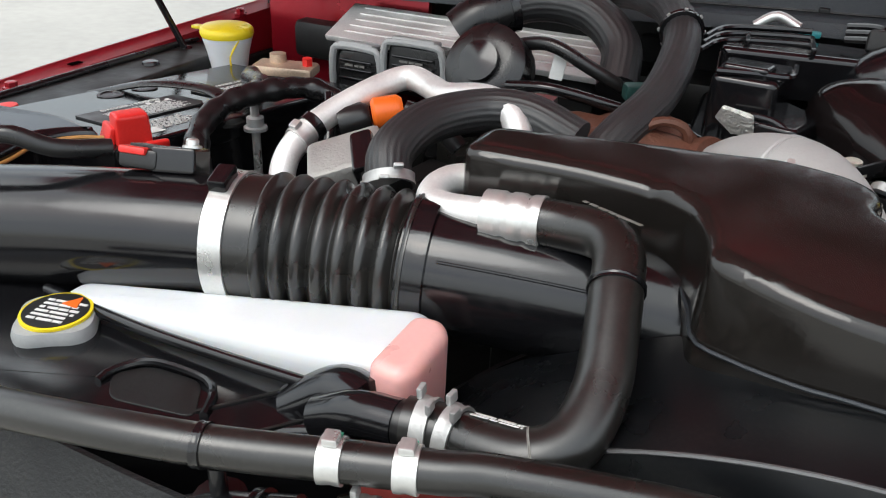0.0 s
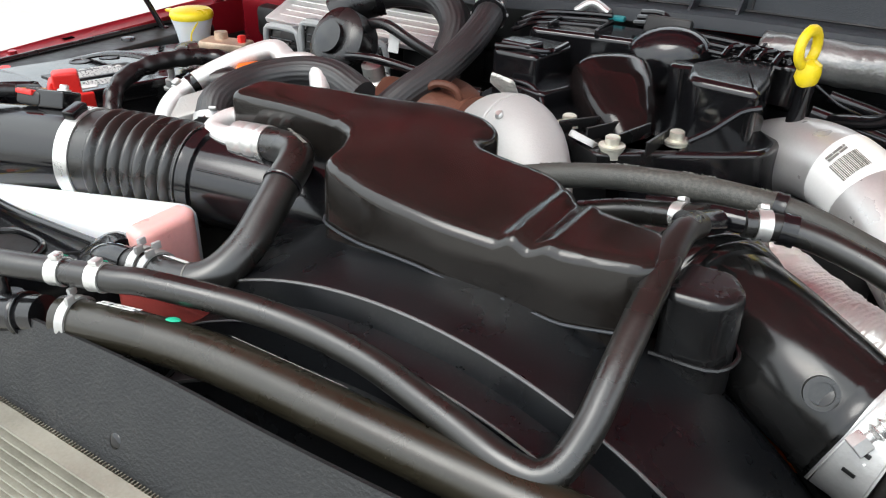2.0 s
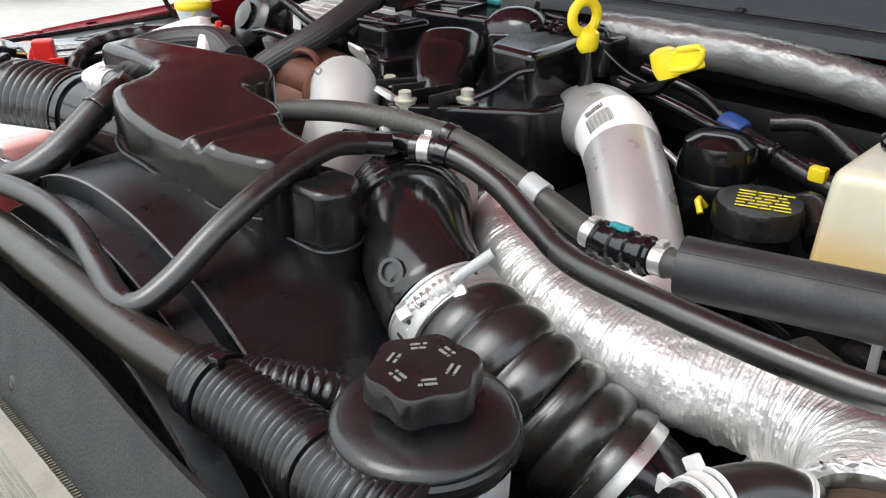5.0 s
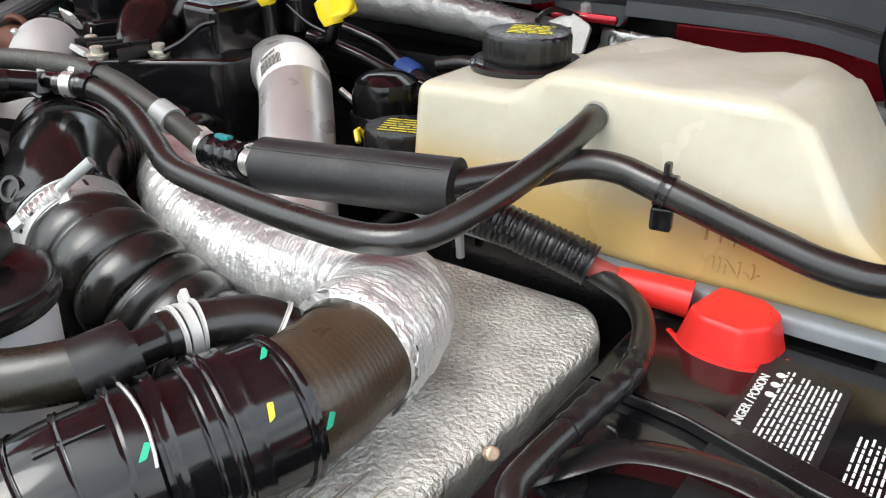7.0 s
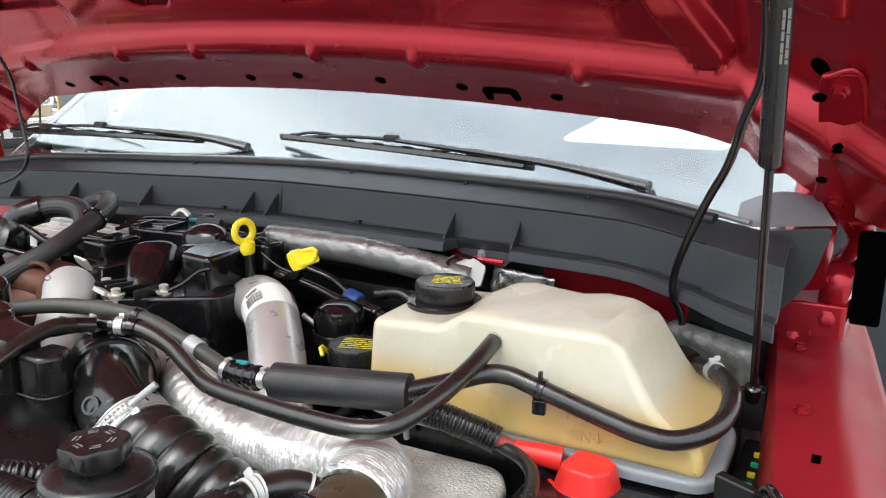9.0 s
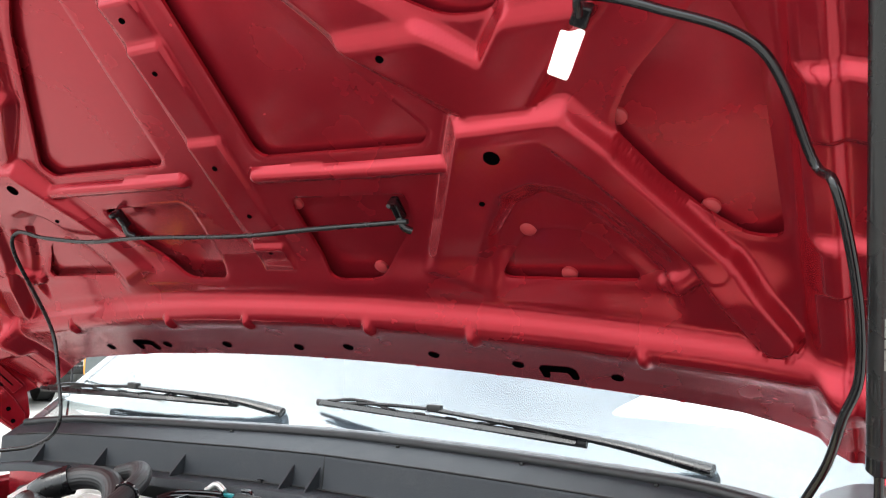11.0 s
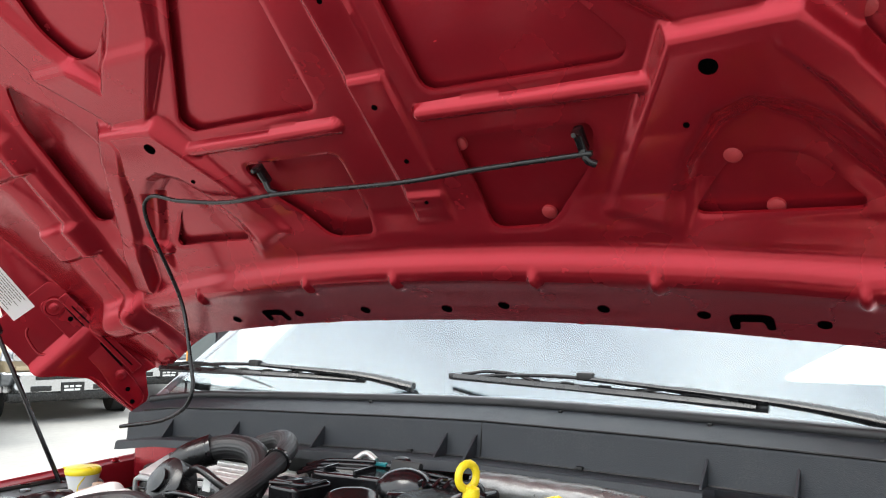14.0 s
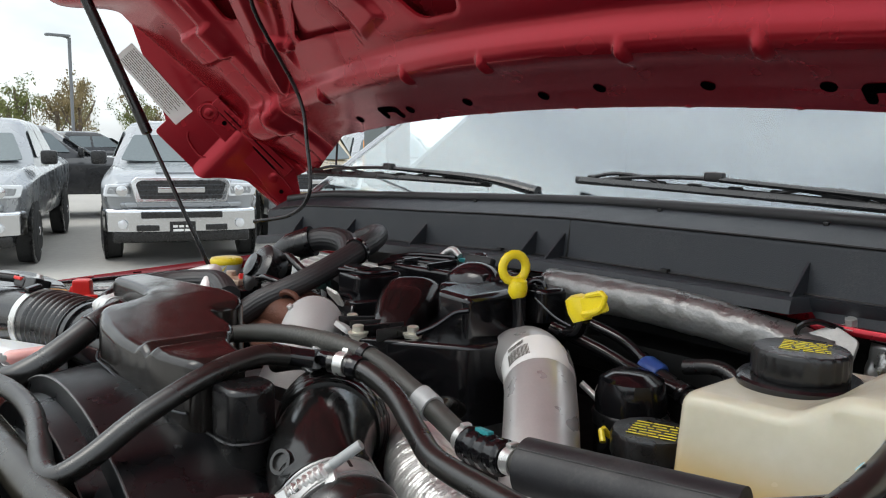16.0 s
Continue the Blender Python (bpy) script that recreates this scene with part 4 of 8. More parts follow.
def shroud_at(u, v):
    prof = [(0.055, -0.105), (0.060, -0.052), (0.082, -0.046), (0.086, -0.022), (0.106, -0.019), (0.110, -0.004), (0.150, 0.0), (0.200, 0.002), (0.215, -0.004), (0.235, -0.03)]
    y, dr = prof[v]
    a = radians(u)
    r = 0.335 + dr
    return Vector((0.165 + r * math.sin(a), y, 1.058 + r * math.cos(a)))


bm = grid_sheet("arch", shroud_at, span(-80, 80, 80), list(range(10)), GLOSSY)
bmesh.ops.solidify(bm, geom=bm.faces[:], thickness=-0.003)
part("arch", bm, SHROUD, shroud, smooth=30)
# thin paler grey lines along three steps of the arch
RIM = mat("pale_grey_edge", (0.09, 0.09, 0.09), 0.35, spec=0.8)
for v, r in ((5, 0.0012), (3, 0.0009), (1, 0.0014)):
    part("rim_line", tube(Line([shroud_at(u, v) + Vector((0, 0, 0.0005)) for u in span(-78, 78, 24)]), r, seg=6, step=0.01), RIM, shroud)
part("ring_duct", grid_sheet("ring", lambda u, v: Vector((0.165 + (0.325 + 0.004 * v) * math.sin(radians(u)), 0.235 + 0.03 * v, 1.058 + (0.325 - 0.02 * v) * math.cos(radians(u)))), span(-80, 80, 40), [0, 1, 2], DARK, 0.004), DARK, shroud)
part("side_flap", slab([(0.0, 0.0), (0.20, 0.0), (0.26, 0.12), (0.0, 0.09)], 0, 0.003, frame_at((0.30, 0.185, 1.33), (0.75, 0.0, -0.75), (0.3, 0.9, 0.3)), 0.01, 0.001), DARK, shroud)
core = solid("radiator_core", box((1.25, 0.05, 0.30), pose(CX, 0.035, 1.12), 0.01), DARK, "black radiator core behind the condenser", "radiator")

# ---- top cover over the fan ----
COVER = [(-0.094, 0.234), (-0.092, 0.276), (-0.02, 0.291), (0.05, 0.303), (0.082, 0.310), (0.116, 0.309), (0.134, 0.296), (0.129, 0.266), (0.160, 0.262), (0.195, 0.262), (0.232, 0.236), (0.296, 0.226), (0.298, 0.178),
         (0.246, 0.165), (0.214, 0.162), (0.198, 0.160), (0.168, 0.157), (0.112, 0.160), (0.078, 0.170), (0.058, 0.178), (0.052, 0.206), (0.042, 0.226), (0.018, 0.237), (-0.03, 0.238)]


def bump_at(v, mid, wide):
    return math.exp(-((v - mid) / wide) ** 2)


def cover_top(x, y):
    """The lid dips towards the front, with two low ribs before its raised end."""
    base = 1.443 - 0.08 * max(0, x - 0.074) - 0.06 * (0.29 - y) * min(1, max(0, (x + 0.02) / 0.08)) - 0.05 * (0.285 - y) * (x < 0.02)
    k = min(1, max(0, (x - 0.203) / 0.012))
    k = k * k * (3 - 2 * k)
    return base * (1 - k) + 1.4285 * k + 0.0020 * bump_at(x, 0.2155, 0.005) - 0.0035 * bump_at(x, 0.226, 0.006) + 0.002 * bump_at(x, 0.238, 0.005)


cover = thing("resonator_cover", (0.1, 0.23, 1.34), "glossy brown-black moulded air resonator over the fan shroud", "air resonator")
bm = slab(COVER, 1.335, 1.440, None, 0.014, 0.009, 4)
for i in range(-6, 20):
    bmesh.ops.bisect_plane(bm, geom=bm.verts[:] + bm.edges[:] + bm.faces[:], plane_co=(0.015 * i, 0, 0), plane_no=(1, 0, 0))
for x in (0.203, 0.207, 0.212, 0.2155, 0.219, 0.223, 0.227, 0.231, 0.235, 0.239, 0.244):
    bmesh.ops.bisect_plane(bm, geom=bm.verts[:] + bm.edges[:] + bm.faces[:], plane_co=(x, 0, 0), plane_no=(1, 0, 0))
for i in range(8):
    bmesh.ops.bisect_plane(bm, geom=bm.verts[:] + bm.edges[:] + bm.faces[:], plane_co=(0, 0.172 + 0.016 * i, 0), plane_no=(0, 1, 0))
for v in bm.verts:
    k = (v.co.z - 1.335) / 0.105
    v.co.y -= 0.006 * (1 - k) * (v.co.y < 0.22)
    v.co.z += k * (cover_top(v.co.x, v.co.y) - 1.440) + (1 - k) * (0.012 if v.co.x < 0.02 else 0.0)
part("shell", bm, COVERM, cover, smooth=40)
seam = [(x, y - 0.0045, cover_top(x, y) - 0.040 - 0.006 * math.sin(x * 30)) for x, y in smooth_poly(COVER[12:22], 0.012)]
part("seam", tube(Line(seam, 3), 0.0011, seg=6, step=0.008), GREYPL, cover)
for z in (1.409, 1.404, 1.399):
    part("louvre", box((0.058, 0.006, 0.0022), pose(-0.050, 0.2315, z, 0, 4, 2), 0.001), PLASTIC, cover)
can = part("drain_box", slab([(0.301, 0.187), (0.336, 0.190), (0.345, 0.212), (0.331, 0.234), (0.301, 0.232)], 1.328, 1.411, None, 0.009, 0.006), PLASTIC, cover)
part("box_seam", tube(Line([(0.300, 0.186, 1.368), (0.337, 0.189, 1.368), (0.346, 0.212, 1.368), (0.332, 0.235, 1.368)]), 0.0015, seg=6), PLASTIC, can)

# ---- front hoses ----


def spring_clamp(line, s, r, name="spring_clamp", parent=None, label="grey spring clamp"):
    p, d = line.at(s)
    c = part(name, band(line, s, 0.0075, r, 0.0016), DULLZINC, parent, label)
    side = side_of(d)
    up = side.cross(d)
    for k in (-1, 1):
        part("tang", box((0.003, 0.007, 0.006), frame_at(p + up * (r + 0.0035) + side * 0.005 * k + d * 0.004 * k, d, up), 0.001), DULLZINC, c)
    return c


def worm_clamp(line, s, r, parent, width=0.010, tilt=0.0, label="bright steel hose clamp"):
    p, d = line.at(s)
    c = part("hose_clamp", band(line, s, width, r, 0.0012), ZINC, parent, label)
    side = side_of(d)
    up = side.cross(d)
    off = (math.cos(tilt) * up + math.sin(tilt) * side)
    part("screw_housing", box((width * 0.7, 0.008, 0.0040), frame_at(p + off * (r + 0.0025), d, off), 0.0012), ZINC, c)
    return c


def on_hose(line, s, r, tilt, flip=1):
    """A pose on a hose's skin: x along it, z outwards."""
    p, d = line.at(s)
    side = side_of(d)
    up = side.cross(d)
    off = (math.cos(tilt) * up + math.sin(tilt) * side)
    return frame_at(p + off * (r + 0.0004), d * flip, off)


BIG = Line([(-0.075, 0.030, 1.338), (-0.03, 0.040, 1.342), (0.066, 0.056, 1.345), (0.20, 0.059, 1.345), (0.30, 0.061, 1.345), (0.375, 0.066, 1.346), (0.46, 0.070, 1.348), (0.54, 0.068, 1.352), (0.60, 0.085, 1.358), (0.637, 0.125, 1.362)])
radhose = thing("radiator_hose", (0.2, 0.06, 1.33), "thick brown-black rubber radiator hose along the radiator", "hose")
part("hose_body", tube(BIG, 0.0155, 0.022, seg=24), BROWN, radhose)
spring_clamp(BIG, 0.034, 0.0155, parent=radhose)
part("neck", tube([(-0.130, 0.016, 1.322), (-0.105, 0.022, 1.332), (-0.070, 0.031, 1.3385)], 0.0140, seg=22), GLOSSY, radhose)
part("neck_bead", band(Line([(-0.105, 0.022, 1.332), (-0.085, 0.027, 1.336), (-0.070, 0.031, 1.3385)]), 0.02, 0.005, 0.0145, 0.0015), GLOSSY, radhose)
part("marking", bars(2, 0.035, 0.0042, on_hose(BIG, 0.07, 0.0155, -0.35) @ pose(0, 0.002, 0), 11), WHITE, radhose, "white printed part marks", smooth=0)
part("lettering", lettering(">EPDM<", 0.0062, on_hose(BIG, 0.062, 0.0156, -0.85)), WHITE, radhose, "white word EPDM", smooth=0)
part("marking", bars(1, 0.10, 0.0035, on_hose(BIG, 0.2, 0.0155, -1.0), 12), GREYPR, radhose, smooth=0)
part("paint_dab", lathe([(0.005, 0), (0.004, 0.0008), (0.001, 0.001)], on_hose(BIG, 0.112, 0.0155, -0.35).translation, on_hose(BIG, 0.112, 0.0155, -0.35).col[2][:3], 10), GREEN, radhose)


def ribbed(r, depth, pitch):
    return lambda s: r + depth * (0.5 + 0.5 * math.cos(2 * math.pi * s / pitch)) ** 0.6


s_a = 0.455
loom = thing("split_loom", BIG.at(0.52)[0] - Vector((0, 0, 0.02)), "black corrugated split loom wrapped round the radiator hose", "split loom")
part("sleeve", tube(BIG, 0, s_a, 0.640, 0.0009, 28, ribbed(0.0205, 0.0026, 0.0062)), PLASTIC, loom)
for s in (0.478, 0.572):
    part("cable_tie", band(BIG, s, 0.005, 0.0232, 0.0012), GLOSSY, loom)
tie = BIG.at(0.478)[0]
part("tie_head", box((0.008, 0.006, 0.009), pose(tie.x + 0.004, tie.y - 0.002, tie.z + 0.024, 0, 0, 15), 0.0015), GLOSSY, loom)
LOOM2 = Line([BIG.at(0.475)[0] + Vector((0.0, 0.012, 0.004)), BIG.at(0.50)[0] + Vector((0.01, 0.022, 0.010)), BIG.at(0.52)[0] + Vector((0.012, 0.040, 0.0)), BIG.at(0.53)[0] + Vector((0.01, 0.06, -0.04))])
part("branch_sleeve", tube(LOOM2, 0, 0, None, 0.0009, 20, ribbed(0.0115, 0.0018, 0.0050)), PLASTIC, loom)

SMALL = Line([(-0.30, 0.002, 1.352), (-0.181, 0.011, 1.368), (-0.11, 0.027, 1.370), (-0.060, 0.043, 1.371), (-0.018, 0.055, 1.373), (0.009, 0.064, 1.374), (0.09, 0.083, 1.372), (0.16, 0.086, 1.368), (0.225, 0.076, 1.362), (0.270, 0.068, 1.357), (0.292, 0.072, 1.357),
              (0.300, 0.095, 1.370), (0.300, 0.135, 1.394), (0.297, 0.19, 1.416), (0.294, 0.235, 1.424), (0.296, 0.262, 1.420)])
heater = thing("heater_hose", (0.1, 0.08, 1.35), "black rubber vent hose looping from the radiator to the tee", "hose")
part("hose_body", tube(SMALL, 0.0092, 0, None, 0.005, 20), RUBBER, heater)
for s in (0.246, 0.278):
    c = worm_clamp(SMALL, s, 0.0092, heater)
    part("green_dab", box((0.006, 0.004, 0.0008), on_hose(SMALL, s, 0.0106, -0.6), 0.0002), GREEN, c)
part("joint", tube(SMALL, 0.0085, 0.254, 0.270, 0.004, 18), GLOSSY, heater)
part("cable_tie", band(SMALL, 0.190, 0.004, 0.0092, 0.001), GLOSSY, heater)
part("retainer_clip", lathe([(0.012, 0.0), (0.012, 0.002), (0.004, 0.003), (0.004, 0.02)], SMALL.at(0.195)[0] - Vector((0, 0, 0.03)), (0, 0, 1), 16), PLASTIC, heater)

ELB = Line([(-0.064, 0.093, 1.354), (-0.035, 0.096, 1.356), (-0.010, 0.093, 1.358), (0.010, 0.094, 1.361), (0.024, 0.106, 1.367), (0.028, 0.130, 1.379), (0.024, 0.155, 1.393), (0.019, 0.178, 1.406), (0.014, 0.197, 1.414), (0.003, 0.211, 1.416), (-0.018, 0.219, 1.413), (-0.042, 0.221, 1.411)])
elbow = thing("coolant_elbow_hose", (0.02, 0.13, 1.36), "dark rubber elbow hose from the expansion tank to the metal pipe", "hose")
part("hose_body", tube(ELB, 0.0135, 0.012, None, 0.004, 24), RUBBER, elbow)
part("spigot", tube(ELB, 0.0115, 0.0, 0.02, 0.004, 20), PLASTIC, elbow)
spring_clamp(ELB, 0.022, 0.0135, parent=elbow)
spring_clamp(ELB, 0.036, 0.0135, parent=elbow)
part("marking", bars(2, 0.028, 0.0045, on_hose(ELB, 0.058, 0.0135, -0.5) @ pose(0, 0.002, 0), 21), WHITE, elbow, "white printed part marks", smooth=0)
part("marking", bars(1, 0.05, 0.004, on_hose(ELB, 0.22, 0.0135, 0.1), 22), GREYPR, elbow, smooth=0)
part("joint_band", band(ELB, ELB.near((0.019, 0.178, 1.406)), 0.003, 0.0137, 0.001), GLOSSY, elbow)
part("chalk_line", band(ELB, 0.075, 0.0012, 0.0134, 0.0004), GREYPR, elbow)

ALUP = Line([(-0.034, 0.221, 1.411), (-0.060, 0.220, 1.409), (-0.088, 0.220, 1.406), (-0.106, 0.227, 1.404), (-0.110, 0.243, 1.407), (-0.102, 0.257, 1.409), (-0.080, 0.268, 1.408)])
alup = thing("coolant_pipe", (-0.09, 0.23, 1.40), "bright bent aluminium coolant pipe with a crimped collar", "pipe")
part("pipe_body", tube(ALUP, 0.0098, 0, None, 0.004, 20), ALU, alup)
part("collar", tube(ALUP, 0, 0.0, 0.034, 0.002, 24, lambda s: 0.0150 - 0.0010 * (abs(s - 0.009) < 0.002) - 0.0010 * (abs(s - 0.022) < 0.002)), ZINC, alup, "crimped bright collar")

# ---- expansion tank at the front corner ----
tank = thing("expansion_tank", (-0.2, 0.08, 1.25), "black moulded radiator end tank with filler cap", "tank")
TANK = [(-0.36, 0.150), (-0.30, 0.142), (-0.118, 0.128), (-0.100, 0.140), (-0.082, 0.134), (-0.074, 0.118), (-0.090, 0.098), (-0.115, 0.085), (-0.150, 0.060), (-0.25, 0.030), (-0.40, 0.0)]
part("body", slab(TANK, 1.26, 1.332, None, 0.012, 0.006), GLOSSY, tank)
part("outlet", tube([(-0.125, 0.108, 1.325), (-0.100, 0.112, 1.343), (-0.078, 0.104, 1.347)], 0.015, seg=18), GLOSSY, tank)
part("outlet", tube([(-0.100, 0.094, 1.340), (-0.078, 0.093, 1.352), (-0.055, 0.093, 1.355)], 0.0118, seg=18), GLOSSY, tank)
part("edge_bead", tube(Line([(-0.318, 0.119, 1.338), (-0.237, 0.112, 1.339), (-0.166, 0.111, 1.341), (-0.115, 0.110, 1.344), (-0.095, 0.104, 1.350), (-0.078, 0.103, 1.352), (-0.068, 0.098, 1.345)]), 0.0035, seg=10), GLOSSY, tank)
part("hand_recess", slab([(-0.211, 0.062), (-0.161, 0.071), (-0.177, 0.096), (-0.211, 0.094), (-0.225, 0.079)], 1.330, 1.3326, None, 0.008, 0.0005), DARK, tank)
part("recess_rim", tube(Line([(-0.226, 0.070, 1.333), (-0.225, 0.080, 1.334), (-0.211, 0.095, 1.335), (-0.178, 0.097, 1.335), (-0.165, 0.090, 1.334), (-0.158, 0.074, 1.333)]), 0.0024, seg=8), GLOSSY, tank)
for k in range(2):
    part("groove", box((0.002, 0.06, 0.0015), pose(-0.145 + 0.035 * k, 0.098, 1.3323, 0, 0, -40), 0.0003), DARK, tank)
cap = thing("pressure_cap", (-0.287, 0.099, 1.317), "grey radiator cap with a yellow-ringed warning disc", "pressure cap")
CAPG = mat("grey_cap_plastic", (0.36, 0.37, 0.37), 0.4, dust=0.1)
CP = (-0.287, 0.099, 1.317)
part("neck", lathe([(0.019, -0.012), (0.019, 0.008), (0.021, 0.010)], CP), GLOSSY, cap)
part("grip", lathe([(0.0205, 0.008), (0.0245, 0.012), (0.0250, 0.019), (0.0235, 0.023), (0.010, 0.024)], CP, seg=60, wave=lambda a: 1 + 0.10 * math.cos(4 * a + 0.6)), CAPG, cap)
disc = part("warning_disc", lathe([(0.0205, 0.0235), (0.0205, 0.0252), (0.0187, 0.0254)], CP, seg=36), YELLOW, cap, "yellow ring")
part("disc_face", lathe([(0.0187, 0.0252), (0.0187, 0.0258)], CP, seg=36), LABELK, disc)
part("disc_print", bars(6, 0.026, 0.0040, pose(CP[0], CP[1] + 0.009, CP[2] + 0.0261, 0, 0, 12), 31, 0.5), WHITE, disc, smooth=0)
part("disc_sign", slab([(-0.006, -0.004), (0.006, -0.004), (0, 0.007)], 0, 0.0005, pose(CP[0] + 0.004, CP[1] + 0.010, CP[2] + 0.0262), 0.001, 0), ORANGE, disc, smooth=0)

resv = thing("coolant_reservoir", (-0.18, 0.14, 1.30), "translucent white coolant reservoir with pink fluid at its end", "reservoir")


def wedge(v):
    k = (v.x + 0.30) / 0.22
    grow = 0.35 + 0.65 * min(1, max(0, k))
    return (v.x, 0.121 + (v.y - 0.118) * grow + 0.012 * k, 1.325 + (v.z - 1.325) * (0.55 + 0.70 * min(1, max(0, k))) + 0.004 * k)


part("body", slab([(-0.305, 0.100), (-0.075, 0.105), (-0.075, 0.165), (-0.305, 0.160)], 1.28, 1.354, None, 0.015, 0.012, 4, wedge), WHITEPL, resv)
bm = slab([(-0.084, 0.110), (-0.064, 0.108), (-0.058, 0.118), (-0.059, 0.156), (-0.067, 0.165), (-0.084, 0.163)], 1.26, 1.370, None, 0.008, 0.007, 4)
part("fluid_end", bm, PINK, resv, "pink fluid showing through the end")
part("lower_body", box((0.10, 0.03, 0.08), pose(-0.03, 0.105, 1.30), 0.01), mat("dim_red_coolant_plastic", (0.40, 0.07, 0.06), 0.4), resv)

# ---- hood hinges at the cowl's corners ----
east = thing("hood_mount", (CX + 0.87, 0.74, 1.36), "red painted hood hinge bracket with bolts at the cowl corner", "hood hinge", "hood hinges")
flat = HOOD @ Matrix.Translation((0, 0, hz(0.865, 0.05) + 0.003))
part("bracket", slab([(0.842, 0.120), (0.884, 0.122), (0.899, -0.062), (0.916, -0.200), (0.886, -0.200), (0.862, -0.135), (0.838, -0.106), (0.843, -0.069)], 0, 0.006, flat, 0.012, 0.002), RED, east)
part("bracket_rib", tube(Line([flat @ Vector((a, b, 0.006)) for a, b in ((0.846, 0.118), (0.882, 0.119), (0.893, -0.02), (0.905, -0.14))]), 0.003, seg=8), RED, east)


def hinge_bolt(r, p, d, parent):
    part("bolt", lathe([(r, 0), (r, 0.003), (r * 0.65, 0.004), (r * 0.65, 0.010), (r * 0.45, 0.011)], p, d, 12), RED, parent)


def punched(r, p, d, parent):
    # black disc on the surface, painted shade in place of a cut hole
    part("hole", lathe([(r, 0), (r, 0.0008), (r * 0.8, 0.0009)], p, d, 14), HOLE, parent)


for a, b, r in ((0.862, 0.100, 0.011), (0.864, -0.108, 0.012)):
    hinge_bolt(r, flat @ Vector((a, b, 0.006)), flat.col[2][:3], east)
for a, b, r in ((0.843, 0.086, 0.0075), (0.867, 0.027, 0.0055), (0.848, -0.064, 0.0065)):
    punched(r, flat @ Vector((a, b, 0.0058)), flat.col[2][:3], east)
foot_at = Vector((1.036, 0.785, 1.46))
part("arm", tube([flat @ Vector((0.895, -0.15, 0.004)), flat @ Vector((0.898, -0.20, 0.0)), foot_at, foot_at - Vector((0.006, 0, 0.06))], 0.017, seg=12, squash=0.4), RED, east)
part("foot", slab([(-0.045, -0.05), (0.04, -0.05), (0.045, 0.045), (-0.03, 0.05)], 0, 0.070, pose(CX + 0.855, 0.815, 1.352), 0.008, 0.004), RED, east)
for k in (-1, 1):
    part("bolt", lathe([(0.011, 0), (0.011, 0.003), (0.007, 0.004), (0.007, 0.010), (0.005, 0.011)], (CX + 0.855 + 0.018 * k, 0.764, 1.388 + 0.016 * k), (0, -1, 0.1), 6), RED, east)
# added black block that paints the shade in the gap beside the hinge
part("gap_shade_block", box((0.034, 0.03, 0.115), pose(1.069, 0.80, 1.452), 0.004), HOLE, east)

west = thing("hood_mount", (-0.66, 0.79, 1.445), "red painted hinge channel along the hood's side flange, two bolts", "hood hinge", "hood hinges")
part("side_flange", slab([(-0.05, -0.121), (0.074, -0.121), (0.117, -0.083), (0.168, -0.052), (0.235, -0.047), (0.300, -0.037), (0.282, 0.008), (0.220, 0.050), (0.100, 0.046), (-0.013, 0.040), (-0.05, 0.03)], -0.004, 0, WF, 0.010, 0.0015), RED, west)
part("arm_plate", slab([(-0.026, -0.012), (-0.010, -0.024), (0.020, -0.022), (0.165, -0.024), (0.222, -0.034), (0.285, -0.030), (0.276, 0.004), (0.228, 0.014), (-0.015, 0.016)], 0, 0.008, WF, 0.010, 0.002), RED, west)
part("channel", slab([(-0.010, 0.018), (0.216, 0.020), (0.216, 0.047), (-0.010, 0.040)], 0, 0.013, WF, 0.004, 0.003), RED, west)
part("channel_slot", box((0.180, 0.0030, 0.001), WF @ pose(0.110, 0.0305, 0.0132, 0, 0, 1.2), 0.0004), HOLE, west)
part("channel_slot", box((0.175, 0.0040, 0.001), WF @ pose(0.100, 0.0172, 0.0085, 0, 0, -1.0), 0.0004), HOLE, west)
for pts in ([(0.000, -0.066, 0.001), (0.014, -0.080, 0.001), (0.060, -0.086, 0.001), (0.074, -0.055, 0.001), (0.088, -0.024, 0.001)], [(0.110, -0.078, 0.001), (0.165, -0.046, 0.001), (0.232, -0.041, 0.001), (0.292, -0.033, 0.001)]):
    part("pressed_bead", tube(Line([WF @ Vector(p) for p in pts]), 0.0030, seg=8, step=0.01), RED, west)
part("bolt_cup", lathe([(0.023, 0), (0.021, 0.004), (0.017, 0.0045), (0.0155, 0.0015), (0.001, 0.0013)], WF @ Vector((0, 0, 0.007)), WF.col[2][:3], 24), RED, west)
for a, b, r in ((0.0, 0.0, 0.0105), (0.201, 0.0, 0.0125)):
    hinge_bolt(r, WF @ Vector((a, b, 0.0078)), WF.col[2][:3], west)
for a, b, r in ((0.040, 0.008, 0.0055), (0.236, -0.010, 0.005), (0.264, -0.022, 0.005)):
    punched(r, WF @ Vector((a, b, 0.0080)), WF.col[2][:3], west)

apron = thing("apron_cover", (-0.61, 0.32, 1.33), "black plastic cover along the inner wing with painted bolts", "apron cover")
part("strip", slab([(-0.648, -0.02), (-0.575, -0.02), (-0.570, 0.30), (-0.580, 0.66), (-0.646, 0.68)], 1.315, 1.345, None, 0.012, 0.006), DARK, apron)
part("edge_bead", tube([(-0.640, -0.01, 1.345), (-0.641, 0.3, 1.346), (-0.640, 0.66, 1.347)], 0.005, seg=10, step=0.03), PLASTIC, apron)
for y in (0.10, 0.33, 0.52):
    part("push_pin", lathe([(0.010, 0), (0.009, 0.003), (0.005, 0.004)], (-0.61, y, 1.345), (0, 0, 1), 14), REDPL if y == 0.33 else GLOSSY, apron)
